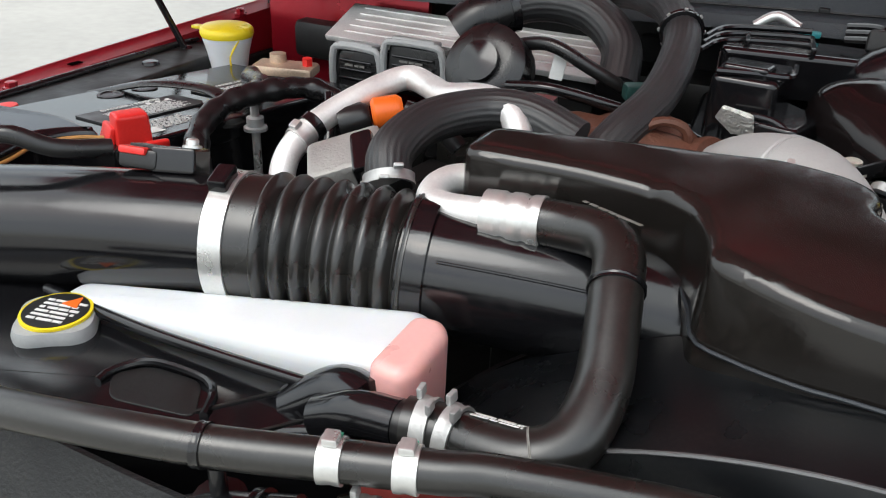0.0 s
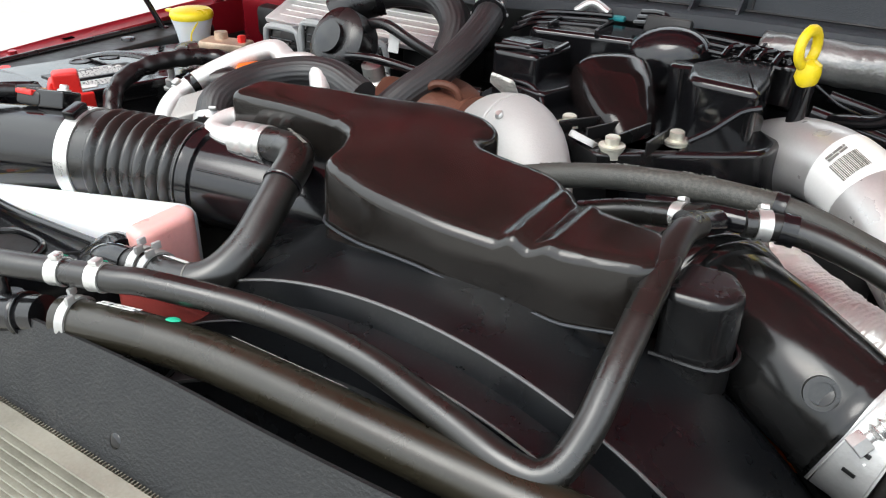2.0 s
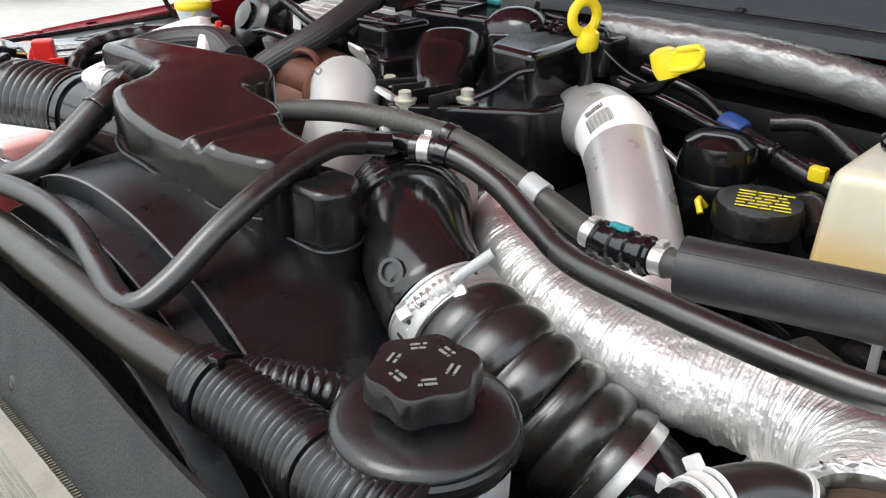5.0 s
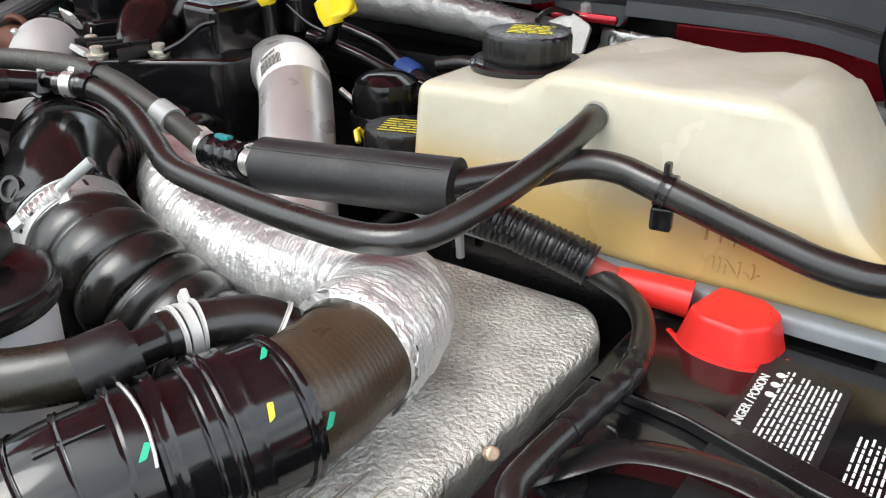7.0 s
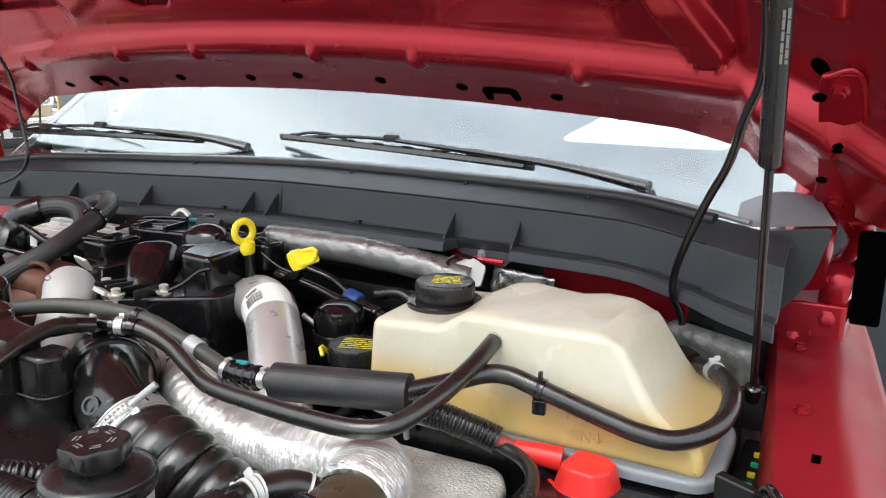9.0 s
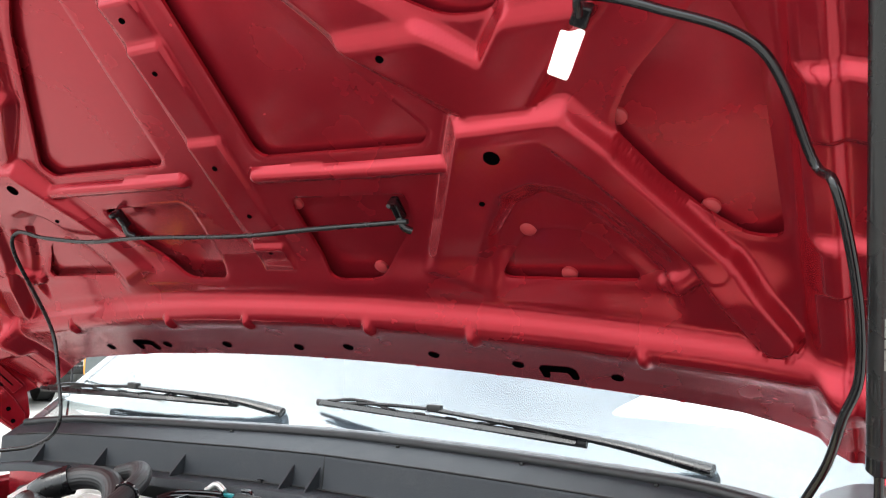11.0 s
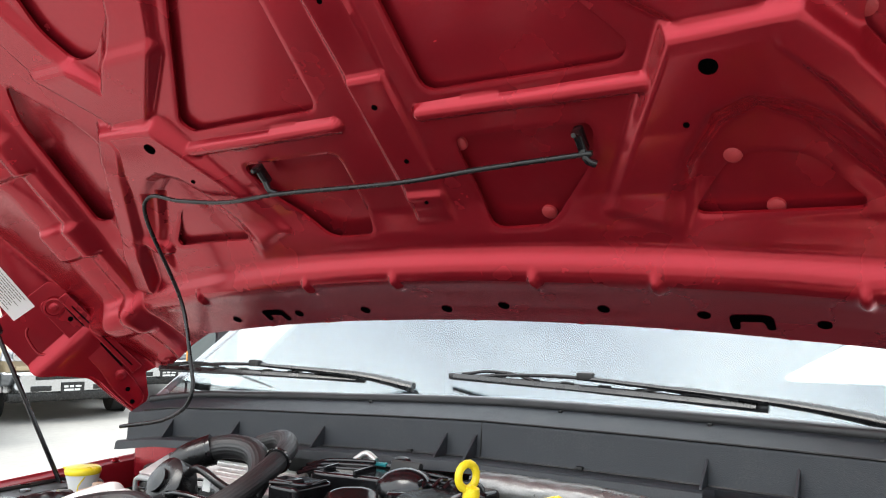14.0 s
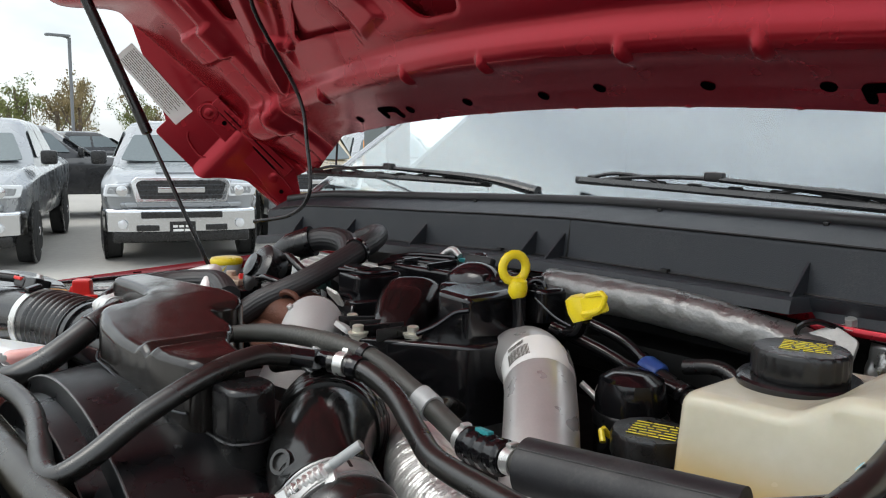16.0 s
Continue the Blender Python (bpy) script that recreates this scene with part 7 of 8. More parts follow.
# ---- heater and vent hoses across the bay ----
BK = Line([(0.130, 0.262, 1.402), (0.165, 0.282, 1.412), (0.22, 0.300, 1.420), (0.285, 0.316, 1.421), (0.345, 0.323, 1.416), (0.395, 0.324, 1.402), (0.43, 0.325, 1.390), (0.479, 0.315, 1.383), (0.525, 0.312, 1.385), (0.552, 0.310, 1.388)])
bkh = thing("heater_return_hose", (0.3, 0.31, 1.39), "grey-black rubber hose with faint white lettering", "hose")
part("hose_body", tube(BK, 0.0092, 0, None, 0.005, 22), mat("grey_black_rubber", (0.045, 0.045, 0.04), 0.5, bump=0.4, bscale=900, dust=0.15), bkh)
for s, t in ((0.06, "8/3 DOT"), (0.11, ">EPDM<"), (0.16, "DOT J188"), (0.21, ">EPDM<")):
    part("lettering", lettering(t, 0.0055, on_hose(BK, s, 0.0093, -0.75)), GREYPR, bkh, smooth=0)
cc = part("collar", tube(BK, 0.0115, BK.long * 0.66, BK.long * 0.70, 0.004, 22), CAPG, bkh)
part("clip", band(BK, 0.215, 0.008, 0.0098, 0.0012), PLASTIC, bkh)
worm_clamp(BK, 0.362, 0.0093, bkh, 0.009)
worm_clamp(BK, 0.418, 0.0093, bkh, 0.009)
qc = part("quick_coupler", tube(BK, 0, 0.368, 0.412, 0.0015, 22, lambda s: 0.0115 + 0.0022 * (math.sin(s * 500) > 0.2)), GLOSSY, bkh)
part("coupler_tab", box((0.016, 0.006, 0.004), on_hose(BK, 0.385, 0.0135, -0.1), 0.001), mat("teal_plastic", (0.02, 0.22, 0.24), 0.4), qc)
FOAM = Line([(0.545, 0.308, 1.3885), (0.61, 0.322, 1.391), (0.688, 0.340, 1.394)])
fo = thing("foam_sleeve", (0.615, 0.32, 1.372), "matte black foam sleeve round a hose", "foam sleeve")
part("sleeve", tube(FOAM, 0.0195, 0, None, 0.006, 32), MATTE, fo)
part("seam", tube(Line([p + Vector((-0.002, -0.012, 0.0158)) for p in FOAM.p]), 0.0006, seg=5), DARK, fo)
DG = Line([(0.680, 0.338, 1.394), (0.712, 0.372, 1.398), (0.738, 0.402, 1.402), (0.762, 0.411, 1.402), (0.793, 0.410, 1.396), (0.850, 0.414, 1.380), (0.895, 0.417, 1.369), (0.930, 0.427, 1.366), (0.958, 0.462, 1.372), (0.962, 0.510, 1.383), (0.945, 0.555, 1.386), (0.912, 0.60, 1.378)])
dgh = thing("coolant_return_hose", (0.83, 0.42, 1.37), "black rubber hose clipped across the coolant tank", "hose")
part("hose_body", tube(DG, 0.0098, 0, None, 0.005, 22), RUBBER, dgh)
cl = part("clip", band(DG, 0.148, 0.007, 0.0100, 0.0018), GLOSSY, dgh)
part("clip_foot", box((0.014, 0.008, 0.016), pose(*(DG.at(0.148)[0] - Vector((0, 0.002, 0.018))), 0, 0, 10), 0.002), GLOSSY, cl)
part("clip_tail", box((0.004, 0.006, 0.010), pose(*(DG.at(0.148)[0] + Vector((0, -0.001, 0.014)))), 0.001), GLOSSY, cl)
spring_clamp(DG, DG.long - 0.035, 0.0100, parent=dgh)
part("marking", bars(1, 0.016, 0.006, on_hose(DG, 0.225, 0.0099, -0.9), 71), GREYPR, dgh, smooth=0)
FH = Line([(0.300, 0.284, 1.415), (0.345, 0.305, 1.412), (0.395, 0.305, 1.402), (0.445, 0.290, 1.389), (0.49, 0.273, 1.384), (0.56, 0.262, 1.386), (0.63, 0.256, 1.388), (0.685, 0.258, 1.390), (0.712, 0.275, 1.394), (0.728, 0.32, 1.405), (0.734, 0.38, 1.416), (0.731, 0.44, 1.424), (0.729, 0.462, 1.426)])
fh = thing("heater_feed_hose", (0.55, 0.27, 1.37), "glossy black rubber hose sweeping up to the coolant tank", "hose")
part("hose_body", tube(FH, 0.0092, 0.02, None, 0.005, 22), RUBBER, fh)
worm_clamp(FH, 0.032, 0.0095, fh, 0.009, -0.6)
part("clip", band(FH, 0.048, 0.010, 0.0098, 0.0014), GLOSSY, fh)
for s in (FH.long - 0.014, FH.long - 0.023):
    part("end_ring", band(FH, s, 0.0035, 0.0094, 0.0006), DULLZINC, fh)
part("blue_dab", lathe([(0.004, 0), (0.003, 0.0006)], on_hose(FH, FH.long - 0.065, 0.0093, -0.9).translation, on_hose(FH, FH.long - 0.065, 0.0093, -0.9).col[2][:3], 10), mat("pale_blue_mark", (0.35, 0.6, 0.65), 0.5), fh)
part("marking", bars(1, 0.012, 0.006, on_hose(FH, FH.long - 0.16, 0.0093, -0.9), 72), GREYPR, fh, smooth=0)
tee = thing("hose_tee", (0.298, 0.275, 1.41), "black plastic tee joining three hoses", "hose tee")
part("stem", tube([(0.290, 0.250, 1.424), (0.297, 0.270, 1.418), (0.303, 0.284, 1.415)], 0.0085, seg=18), GLOSSY, tee)
part("cross", tube([(0.270, 0.318, 1.400), (0.295, 0.298, 1.412), (0.325, 0.298, 1.413)], 0.0080, seg=18), GLOSSY, tee)
part("back_hose", tube([(0.20, 0.302, 1.385), (0.235, 0.306, 1.395), (0.275, 0.300, 1.404), (0.296, 0.292, 1.412)], 0.0092, seg=18), RUBBER, tee)
tl = Line([(0.235, 0.306, 1.395), (0.275, 0.300, 1.404), (0.296, 0.292, 1.412)])
worm_clamp(tl, 0.042, 0.0095, tee, 0.009, -0.4)

# ---- coolant tank ----
deg = thing("coolant_tank", (0.77, 0.52, 1.28), "yellowed translucent coolant tank with black cap", "coolant tank")
PROF = [(0.574, 1.325), (0.576, 1.425), (0.664, 1.428), (0.690, 1.449), (0.846, 1.450), (0.866, 1.440), (0.902, 1.382), (0.918, 1.368), (0.950, 1.356), (0.955, 1.325)]
XZ = Matrix(((1, 0, 0, 0), (0, 0, 1, 0), (0, 1, 0, 0), (0, 0, 0, 1)))


def tank_shape(v):
    k = (v.x - 0.575) / 0.39
    return (v.x, v.y + 0.010 * math.sin(k * 9) * 0.25 + (0.012 * (1.43 - v.z) / 0.1 if v.y > 0.5 else -0.010 * (1.43 - v.z) / 0.1), v.z)


bm = slab(PROF, 0.0, 0.150, None, 0.012, 0.010, 5)
bm.transform(XZ)
bm.transform(Matrix.Translation((0, 0.441, 0)))
bmesh.ops.recalc_face_normals(bm, faces=bm.faces[:])
edges = [e for e in bm.edges if abs(e.verts[0].co.y - 0.441) < 1e-4 and abs(e.verts[1].co.y - 0.441) < 1e-4]
bmesh.ops.bevel(bm, geom=edges, offset=0.010, segments=5, profile=0.5, affect="EDGES")
for i in range(12):
    bmesh.ops.bisect_plane(bm, geom=bm.verts[:] + bm.edges[:] + bm.faces[:], plane_co=(0.60 + 0.03 * i, 0, 0), plane_no=(1, 0, 0))
for i in range(6):
    bmesh.ops.bisect_plane(bm, geom=bm.verts[:] + bm.edges[:] + bm.faces[:], plane_co=(0, 0, 1.345 + 0.017 * i), plane_no=(0, 0, 1))
for i in range(6):
    bmesh.ops.bisect_plane(bm, geom=bm.verts[:] + bm.edges[:] + bm.faces[:], plane_co=(0, 0.462 + 0.022 * i, 0), plane_no=(0, 1, 0))
for v in bm.verts:
    v.co = Vector(tank_shape(v.co))
    # shallow moulded waves across the top and faint upright flutes on the front
    if v.co.z > 1.44:
        v.co.z += 0.0025 * math.sin(70 * v.co.x + 1.0) * math.sin(55 * (v.co.y - 0.44))
    elif v.co.y < 0.446:
        v.co.y += 0.0020 * math.sin(105 * (v.co.x - 0.6))
part("upper_shell", bm, DEGAS, deg, smooth=50)
LOWP = [(0.565, 0.436), (0.60, 0.423), (0.72, 0.421), (0.90, 0.421), (0.952, 0.424), (0.968, 0.445), (0.966, 0.56), (0.93, 0.61), (0.60, 0.61), (0.565, 0.58)]
part("weld_flange", slab(LOWP, 1.316, 1.328, None, 0.02, 0.005), mat("grey_weld_plastic", (0.22, 0.24, 0.26), 0.40, sss=0.1, dust=0.05), deg)
part("lower_shell", slab([(x + (0.76 - x) * 0.03, y + (0.52 - y) * 0.05) for x, y in LOWP], 1.26, 1.319, None, 0.02, 0.002), GLOSSY, deg)
part("max_word", lettering("\u2191MAX", 0.016, pose(0.836, 0.4325, 1.364, 90), 0.0012), DEGAS, deg, "raised word MAX", smooth=0)
part("min_word", lettering("MIN\u2193", 0.016, pose(0.836, 0.4318, 1.3435, 90), 0.0012), DEGAS, deg, "raised word MIN", smooth=0)
DC = (0.627, 0.522, 1.424)
part("neck_flange", lathe([(0.045, 0.0), (0.046, 0.003), (0.046, 0.007), (0.044, 0.009), (0.036, 0.0095)], DC, (0, 0, 1), 44), GLOSSY, deg)
dcap = part("filler_cap", lathe([(0.034, 0.009), (0.0355, 0.012), (0.0355, 0.028), (0.0335, 0.031), (0.028, 0.032), (0.004, 0.0325)], DC, (0, 0, 1), 96, wave=lambda a: 1 + 0.012 * (1 if math.cos(24 * a) > 0 else -1)), PLASTIC, deg, "black knurled cap")
part("cap_print", bars(6, 0.038, 0.0056, pose(DC[0], DC[1] + 0.014, DC[2] + 0.0327, 0, 0, 20), 81, 0.3), YMARK, dcap, "yellow warning print", smooth=0)
part("spigot", lathe([(0.012, -0.004), (0.012, 0.004), (0.0075, 0.005), (0.0075, 0.016)], (0.729, 0.478, 1.427), (0, -1, 0.05), 20), DEGAS, deg)

# ---- driver's battery and its gear ----
bat1 = battery(pose(0.890, 0.270, 1.308), "black battery with printed warning labels beside the coolant tank", 90)
tray = solid("battery_tray", box((0.25, 0.36, 0.03), pose(0.885, 0.27, 1.115), 0.006), DARK, "black plastic tray under the battery", "battery tray")
wrap = solid("battery_blanket", box((0.014, 0.22, 0.15), pose(0.992, 0.26, 1.225), 0.006), mat("olive_felt", (0.11, 0.095, 0.06), 0.95, bump=0.9, bscale=500), "olive felt blanket on the battery's side", "blanket")
strap = thing("battery_clamp", (0.90, 0.28, 1.31), "black steel battery hold-down strap, worn at the edges", "battery clamp")
bm = bmesh.new()
SL = Line([(0.805, 0.225, 1.302), (0.826, 0.232, 1.318), (0.853, 0.256, 1.324), (0.904, 0.265, 1.326), (0.953, 0.248, 1.325), (0.983, 0.231, 1.320), (1.001, 0.222, 1.304)])
part("strap_bar", tube(SL, 0.0105, seg=12, squash=0.28), PLASTIC, strap)
part("hold_plate", slab([(0.965, 0.272), (0.995, 0.300), (1.008, 0.252), (0.987, 0.236), (0.960, 0.250)], 1.312, 1.324, None, 0.010, 0.004), GLOSSY, strap)
part("plate_dish", slab([(0.972, 0.270), (0.992, 0.288), (0.999, 0.257), (0.980, 0.250)], 1.3240, 1.3252, None, 0.008, 0.001), GREYPL, strap)
part("rear_wing", slab([(0.800, 0.305), (0.86, 0.320), (0.94, 0.300), (0.99, 0.292), (0.985, 0.280), (0.93, 0.285), (0.86, 0.302)], 1.312, 1.319, None, 0.006, 0.002), PLASTIC, strap)
part("clamp_bolt", lathe([(0.012, -0.006), (0.012, -0.002), (0.008, 0.0), (0.008, 0.008), (0.0045, 0.009), (0.0045, 0.022), (0.003, 0.024)], (1.003, 0.212, 1.305), (0, 0, 1), 12), ZINC, strap)
rc = thing("terminal_cover", (0.845, 0.41, 1.31), "red rubber boot over the battery's positive terminal", "terminal cover", "red terminal covers")
part("boot", slab([(-0.026, -0.024), (-0.012, -0.034), (0.022, -0.034), (0.036, -0.014), (0.036, 0.012), (0.018, 0.026), (-0.022, 0.024)], 0, 0.030, pose(0.848, 0.406, 1.305, 0, 0, -6), 0.006, 0.004, 3, None, 0.22), REDPL, rc)
part("nozzle", tube([(0.822, 0.410, 1.326), (0.800, 0.405, 1.328), (0.776, 0.398, 1.330)], 0.0115, seg=18, rfun=lambda s: 0.0125 - 0.0025 * min(1, s / 0.05)), REDPL, rc)
part("skirt", tube(Line([(0.816, 0.392, 1.309), (0.84, 0.374, 1.309), (0.872, 0.376, 1.309), (0.888, 0.40, 1.309)]), 0.003, seg=8), REDPL, rc)
CB = Line([(0.840, 0.172, 1.324), (0.823, 0.190, 1.330), (0.822, 0.214, 1.333), (0.825, 0.255, 1.334), (0.828, 0.305, 1.334), (0.814, 0.353, 1.332), (0.790, 0.384, 1.330), (0.755, 0.396, 1.334), (0.735, 0.392, 1.342), (0.70, 0.385, 1.352), (0.66, 0.37, 1.360)])
cb = thing("battery_cable", (0.79, 0.30, 1.32), "thick black battery cable with taped wiring", "cable")
part("cable_body", tube(CB, 0.0070, 0.012, None, 0.005, 18), RUBBER, cb)
part("copper_lug", tube(CB, 0.0062, 0.0, 0.02, 0.004, 14), COPPER, cb)
part("tape_wrap", tube(CB, 0, 0.075, 0.15, 0.003, 20, lambda s: 0.0077 + 0.0004 * math.sin(s * 420)), PLASTIC, cb)
LM = Line([(0.655, 0.362, 1.372), (0.70, 0.378, 1.358), (0.735, 0.390, 1.345), (0.758, 0.395, 1.337)])
part("loom_sleeve", tube(LM, 0, 0, None, 0.0012, 24, ribbed(0.0135, 0.0014, 0.0042)), PLASTIC, cb)
part("red_sleeve", tube([(0.752, 0.394, 1.339), (0.768, 0.397, 1.333), (0.782, 0.400, 1.330)], 0.0080, seg=16), mat("dull_red_sleeve", (0.30, 0.05, 0.04), 0.55), cb)
tm1 = thing("battery_terminal", (0.858, 0.158, 1.312), "corroded copper battery terminal with red paint", "terminal")
part("post", lathe([(0.011, -0.004), (0.010, 0.016), (0.007, 0.018)], (0.862, 0.160, 1.312), (0, 0, 1), 22), mat("lead_post", (0.22, 0.17, 0.16), 0.6, metal=0.5, bump=0.5), tm1)
part("clamp_body", slab([(-0.022, -0.016), (0.020, -0.020), (0.024, 0.010), (0.005, 0.018), (-0.020, 0.012)], 0, 0.016, pose(0.862, 0.158, 1.308, 0, 0, -10), 0.005, 0.002), COPPER, tm1)
part("ear", box((0.026, 0.016, 0.012), pose(0.838, 0.160, 1.315, 0, -10, 40), 0.003), REDPL, tm1, "red painted ear")
part("strap", box((0.014, 0.034, 0.006), pose(0.842, 0.176, 1.322, 15, 0, 20), 0.002), COPPER, tm1)
part("bolt", lathe([(0.0075, 0), (0.0075, 0.010), (0.004, 0.011)], (0.848, 0.150, 1.318), (0.3, -0.7, 0.6), 6), RUST, tm1)
sens = thing("latch_sensor", (0.82, 0.085, 1.30), "black latch switch with a grey rubber bellows cap", "switch")
part("base", box((0.060, 0.036, 0.030), pose(0.820, 0.088, 1.335, 0, 0, 25), 0.004), PLASTIC, sens)
part("rubber_cap", lathe([(0.017, 0.0), (0.017, 0.008), (0.0145, 0.010), (0.0155, 0.014), (0.0125, 0.018), (0.0125, 0.026), (0.010, 0.031), (0.0045, 0.032), (0.0045, 0.035), (0.002, 0.036)], (0.828, 0.085, 1.350), (0.05, -0.1, 1), 24), mat("grey_rubber", (0.07, 0.075, 0.08), 0.6, bump=0.3, bscale=400, dust=0.1), sens)
for k in range(3):
    part("rib", box((0.05, 0.004, 0.006), pose(0.812, 0.070 - 0.0, 1.330 + 0.008 * k, 0, 0, 25), 0.001), GLOSSY, sens)
part("wire", tube([(0.80, 0.075, 1.34), (0.785, 0.085, 1.355), (0.795, 0.105, 1.362), (0.815, 0.105, 1.35)], 0.006, seg=12), PLASTIC, sens)
part("wire_tail", tube([(0.79, 0.06, 1.338), (0.77, 0.05, 1.335), (0.755, 0.045, 1.328)], 0.004, seg=10), CAPG, sens)
part("ribbed_clip", box((0.018, 0.008, 0.02), pose(0.845, 0.070, 1.33, 0, 0, -30), 0.002), mat("cream_plastic", (0.7, 0.68, 0.55), 0.5), sens)

brk = thing("wing_brace", (1.0, 0.36, 1.28), "black plastic brace between battery and wing", "brace")
part("arm", slab([(0.965, 0.43), (1.005, 0.44), (1.025, 0.30), (1.02, 0.12), (1.005, 0.12), (1.005, 0.30)], 1.27, 1.30, None, 0.008, 0.004), PLASTIC, brk)
part("upright", slab([(0.965, 0.42), (1.012, 0.40), (1.014, 0.408), (0.97, 0.432)], 1.28, 1.345, None, 0.003, 0.003), PLASTIC, brk)
part("wire", tube([(1.005, 0.40, 1.345), (1.018, 0.36, 1.362), (1.03, 0.31, 1.345), (1.035, 0.27, 1.31)], 0.0035, seg=8), GLOSSY, brk)
fuse = thing("fuse_box", (1.0, 0.56, 1.20), "open black fuse box with small coloured fuses", "fuse box")
part("case", box((0.06, 0.14, 0.10), pose(0.995, 0.56, 1.24), 0.006), DARK, fuse)
for k in range(8):
    part("fuse", box((0.008, 0.004, 0.006), pose(0.985 + 0.012 * (k % 2), 0.51 + 0.012 * k, 1.293), 0.001), [GREEN, REDPL, YMARK, CAPG][k % 4], fuse)

# ---- insulated pipe, brackets and caps at the firewall ----
pad = solid("firewall_pad", box((1.12, 0.02, 0.46), pose(0.45, 0.783, 1.17), 0.01), mat("black_felt_pad", (0.012, 0.012, 0.013), 0.9, bump=0.9, bscale=60), "black insulating pad on the firewall", "insulation pad")
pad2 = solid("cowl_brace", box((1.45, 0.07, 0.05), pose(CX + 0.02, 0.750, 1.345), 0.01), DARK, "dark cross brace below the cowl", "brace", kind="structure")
ip = thing("insulated_pipe", (0.42, 0.68, 1.41), "pipe wrapped in dull grey foil across the firewall", "insulated pipe")
bm = tube([(0.230, 0.672, 1.432), (0.30, 0.672, 1.431), (0.38, 0.678, 1.430), (0.463, 0.684, 1.424), (0.52, 0.690, 1.415), (0.575, 0.694, 1.405)], 0.022, 0, None, 0.004, 32)
bm.normal_update()
part("wrap", crinkle(bm, 0.0016, 45), mat("dull_grey_foil", (0.24, 0.24, 0.235), 0.36, metal=0.6, bump=1.0, bscale=70, var=0.25, deep=0.002), ip, smooth=180)
mb = thing("cowl_bracket", (0.585, 0.705, 1.40), "zinc bracket bolted to a red flange", "bracket")
part("red_flange", box((0.075, 0.03, 0.010), pose(0.583, 0.718, 1.432, -8, 0, 0), 0.004), RED, mb)
part("plate", slab([(-0.02, -0.02), (0.02, -0.02), (0.024, 0.01), (0.0, 0.022), (-0.024, 0.01)], 0, 0.005, pose(0.575, 0.690, 1.418, 65, 0, 8), 0.005, 0.001), CAST, mb)
part("bolt", lathe([(0.010, 0), (0.010, 0.002), (0.006, 0.003), (0.006, 0.010), (0.004, 0.011)], (0.583, 0.712, 1.436), (0, -0.3, 1), 6), ZINC, mb)
part("cable", tube([(0.555, 0.69, 1.405), (0.545, 0.68, 1.430), (0.56, 0.685, 1.442), (0.58, 0.70, 1.435)], 0.003, seg=8), GLOSSY, mb)
hs = thing("foil_insulation", (0.66, 0.70, 1.35), "crumpled silver foil heat shield at the firewall", "heat shield")
bm = grid_sheet("foil", lambda u, v: Vector((0.60 + 0.10 * u, 0.695 + 0.02 * v * (1 - u), 1.33 + 0.095 * v)), span(0, 1, 24), span(0, 1, 20), FOIL)
bm.normal_update()
crinkle(bm, 0.006, 38)
bmesh.ops.solidify(bm, geom=bm.faces[:], thickness=0.002)
part("sheet", bm, mat("dark_crumpled_foil", (0.45, 0.45, 0.44), 0.3, metal=0.9, bump=0.6, bscale=120), hs, smooth=180)
hs2 = thing("foil_insulation", (0.90, 0.70, 1.25), "grey speckled foil insulation below the cowl's end", "insulation")
bm = box((0.12, 0.03, 0.15), pose(0.918, 0.655, 1.330, 12, 0, -25), 0.012, 4)
part("pad", bm, mat("speckled_grey_insulation", (0.15, 0.155, 0.15), 0.5, metal=0.4, bump=1.0, bscale=90, var=0.5, vscale=60, deep=0.003), hs2)
fw = thing("firewall_grommet", (0.76, 0.735, 1.38), "black rubber grommet in the red firewall", "grommet")
part("red_panel", box((0.20, 0.012, 0.12), pose(0.77, 0.735, 1.375), 0.004), RED, fw)
part("grommet_body", box((0.07, 0.02, 0.03), pose(0.76, 0.724, 1.385), 0.009), GLOSSY, fw)
part("hose_stub", tube([(0.79, 0.72, 1.385), (0.83, 0.69, 1.39), (0.87, 0.67, 1.38), (0.90, 0.63, 1.37)], 0.011, seg=16), RUBBER, fw)
can2 = thing("fuel_filter", (0.43, 0.565, 1.28), "black canister filter with a blue connector", "filter")
part("canister", lathe([(0.034, -0.06), (0.036, 0.0), (0.036, 0.06), (0.032, 0.075), (0.020, 0.082), (0.006, 0.084)], (0.432, 0.575, 1.30), (0, 0, 1), 32), GLOSSY, can2)
part("ring", lathe([(0.038, 0.03), (0.039, 0.034), (0.039, 0.040), (0.037, 0.043)], (0.432, 0.575, 1.30), (0, 0, 1), 32), PLASTIC, can2)
part("blue_collar", lathe([(0.013, -0.012), (0.015, -0.008), (0.015, 0.010), (0.012, 0.014)], (0.415, 0.632, 1.368), (0.85, -0.2, -0.2), 20), BLUEPL, can2, "blue connector collar")
part("hose", tube([(0.425, 0.63, 1.366), (0.455, 0.622, 1.36), (0.50, 0.61, 1.35), (0.56, 0.60, 1.34)], 0.010, seg=16), PLASTIC, can2)
part("tie", band(Line([(0.43, 0.63, 1.366), (0.455, 0.622, 1.36), (0.50, 0.61, 1.35)]), 0.04, 0.006, 0.0105, 0.002), GLOSSY, can2)
part("yellow_clip", box((0.016, 0.012, 0.014), pose(0.515, 0.60, 1.357), 0.003), YELLOW, can2)
oil = thing("oil_filler_cap", (0.503, 0.510, 1.32), "black oil filler cap with yellow print", "filler cap")
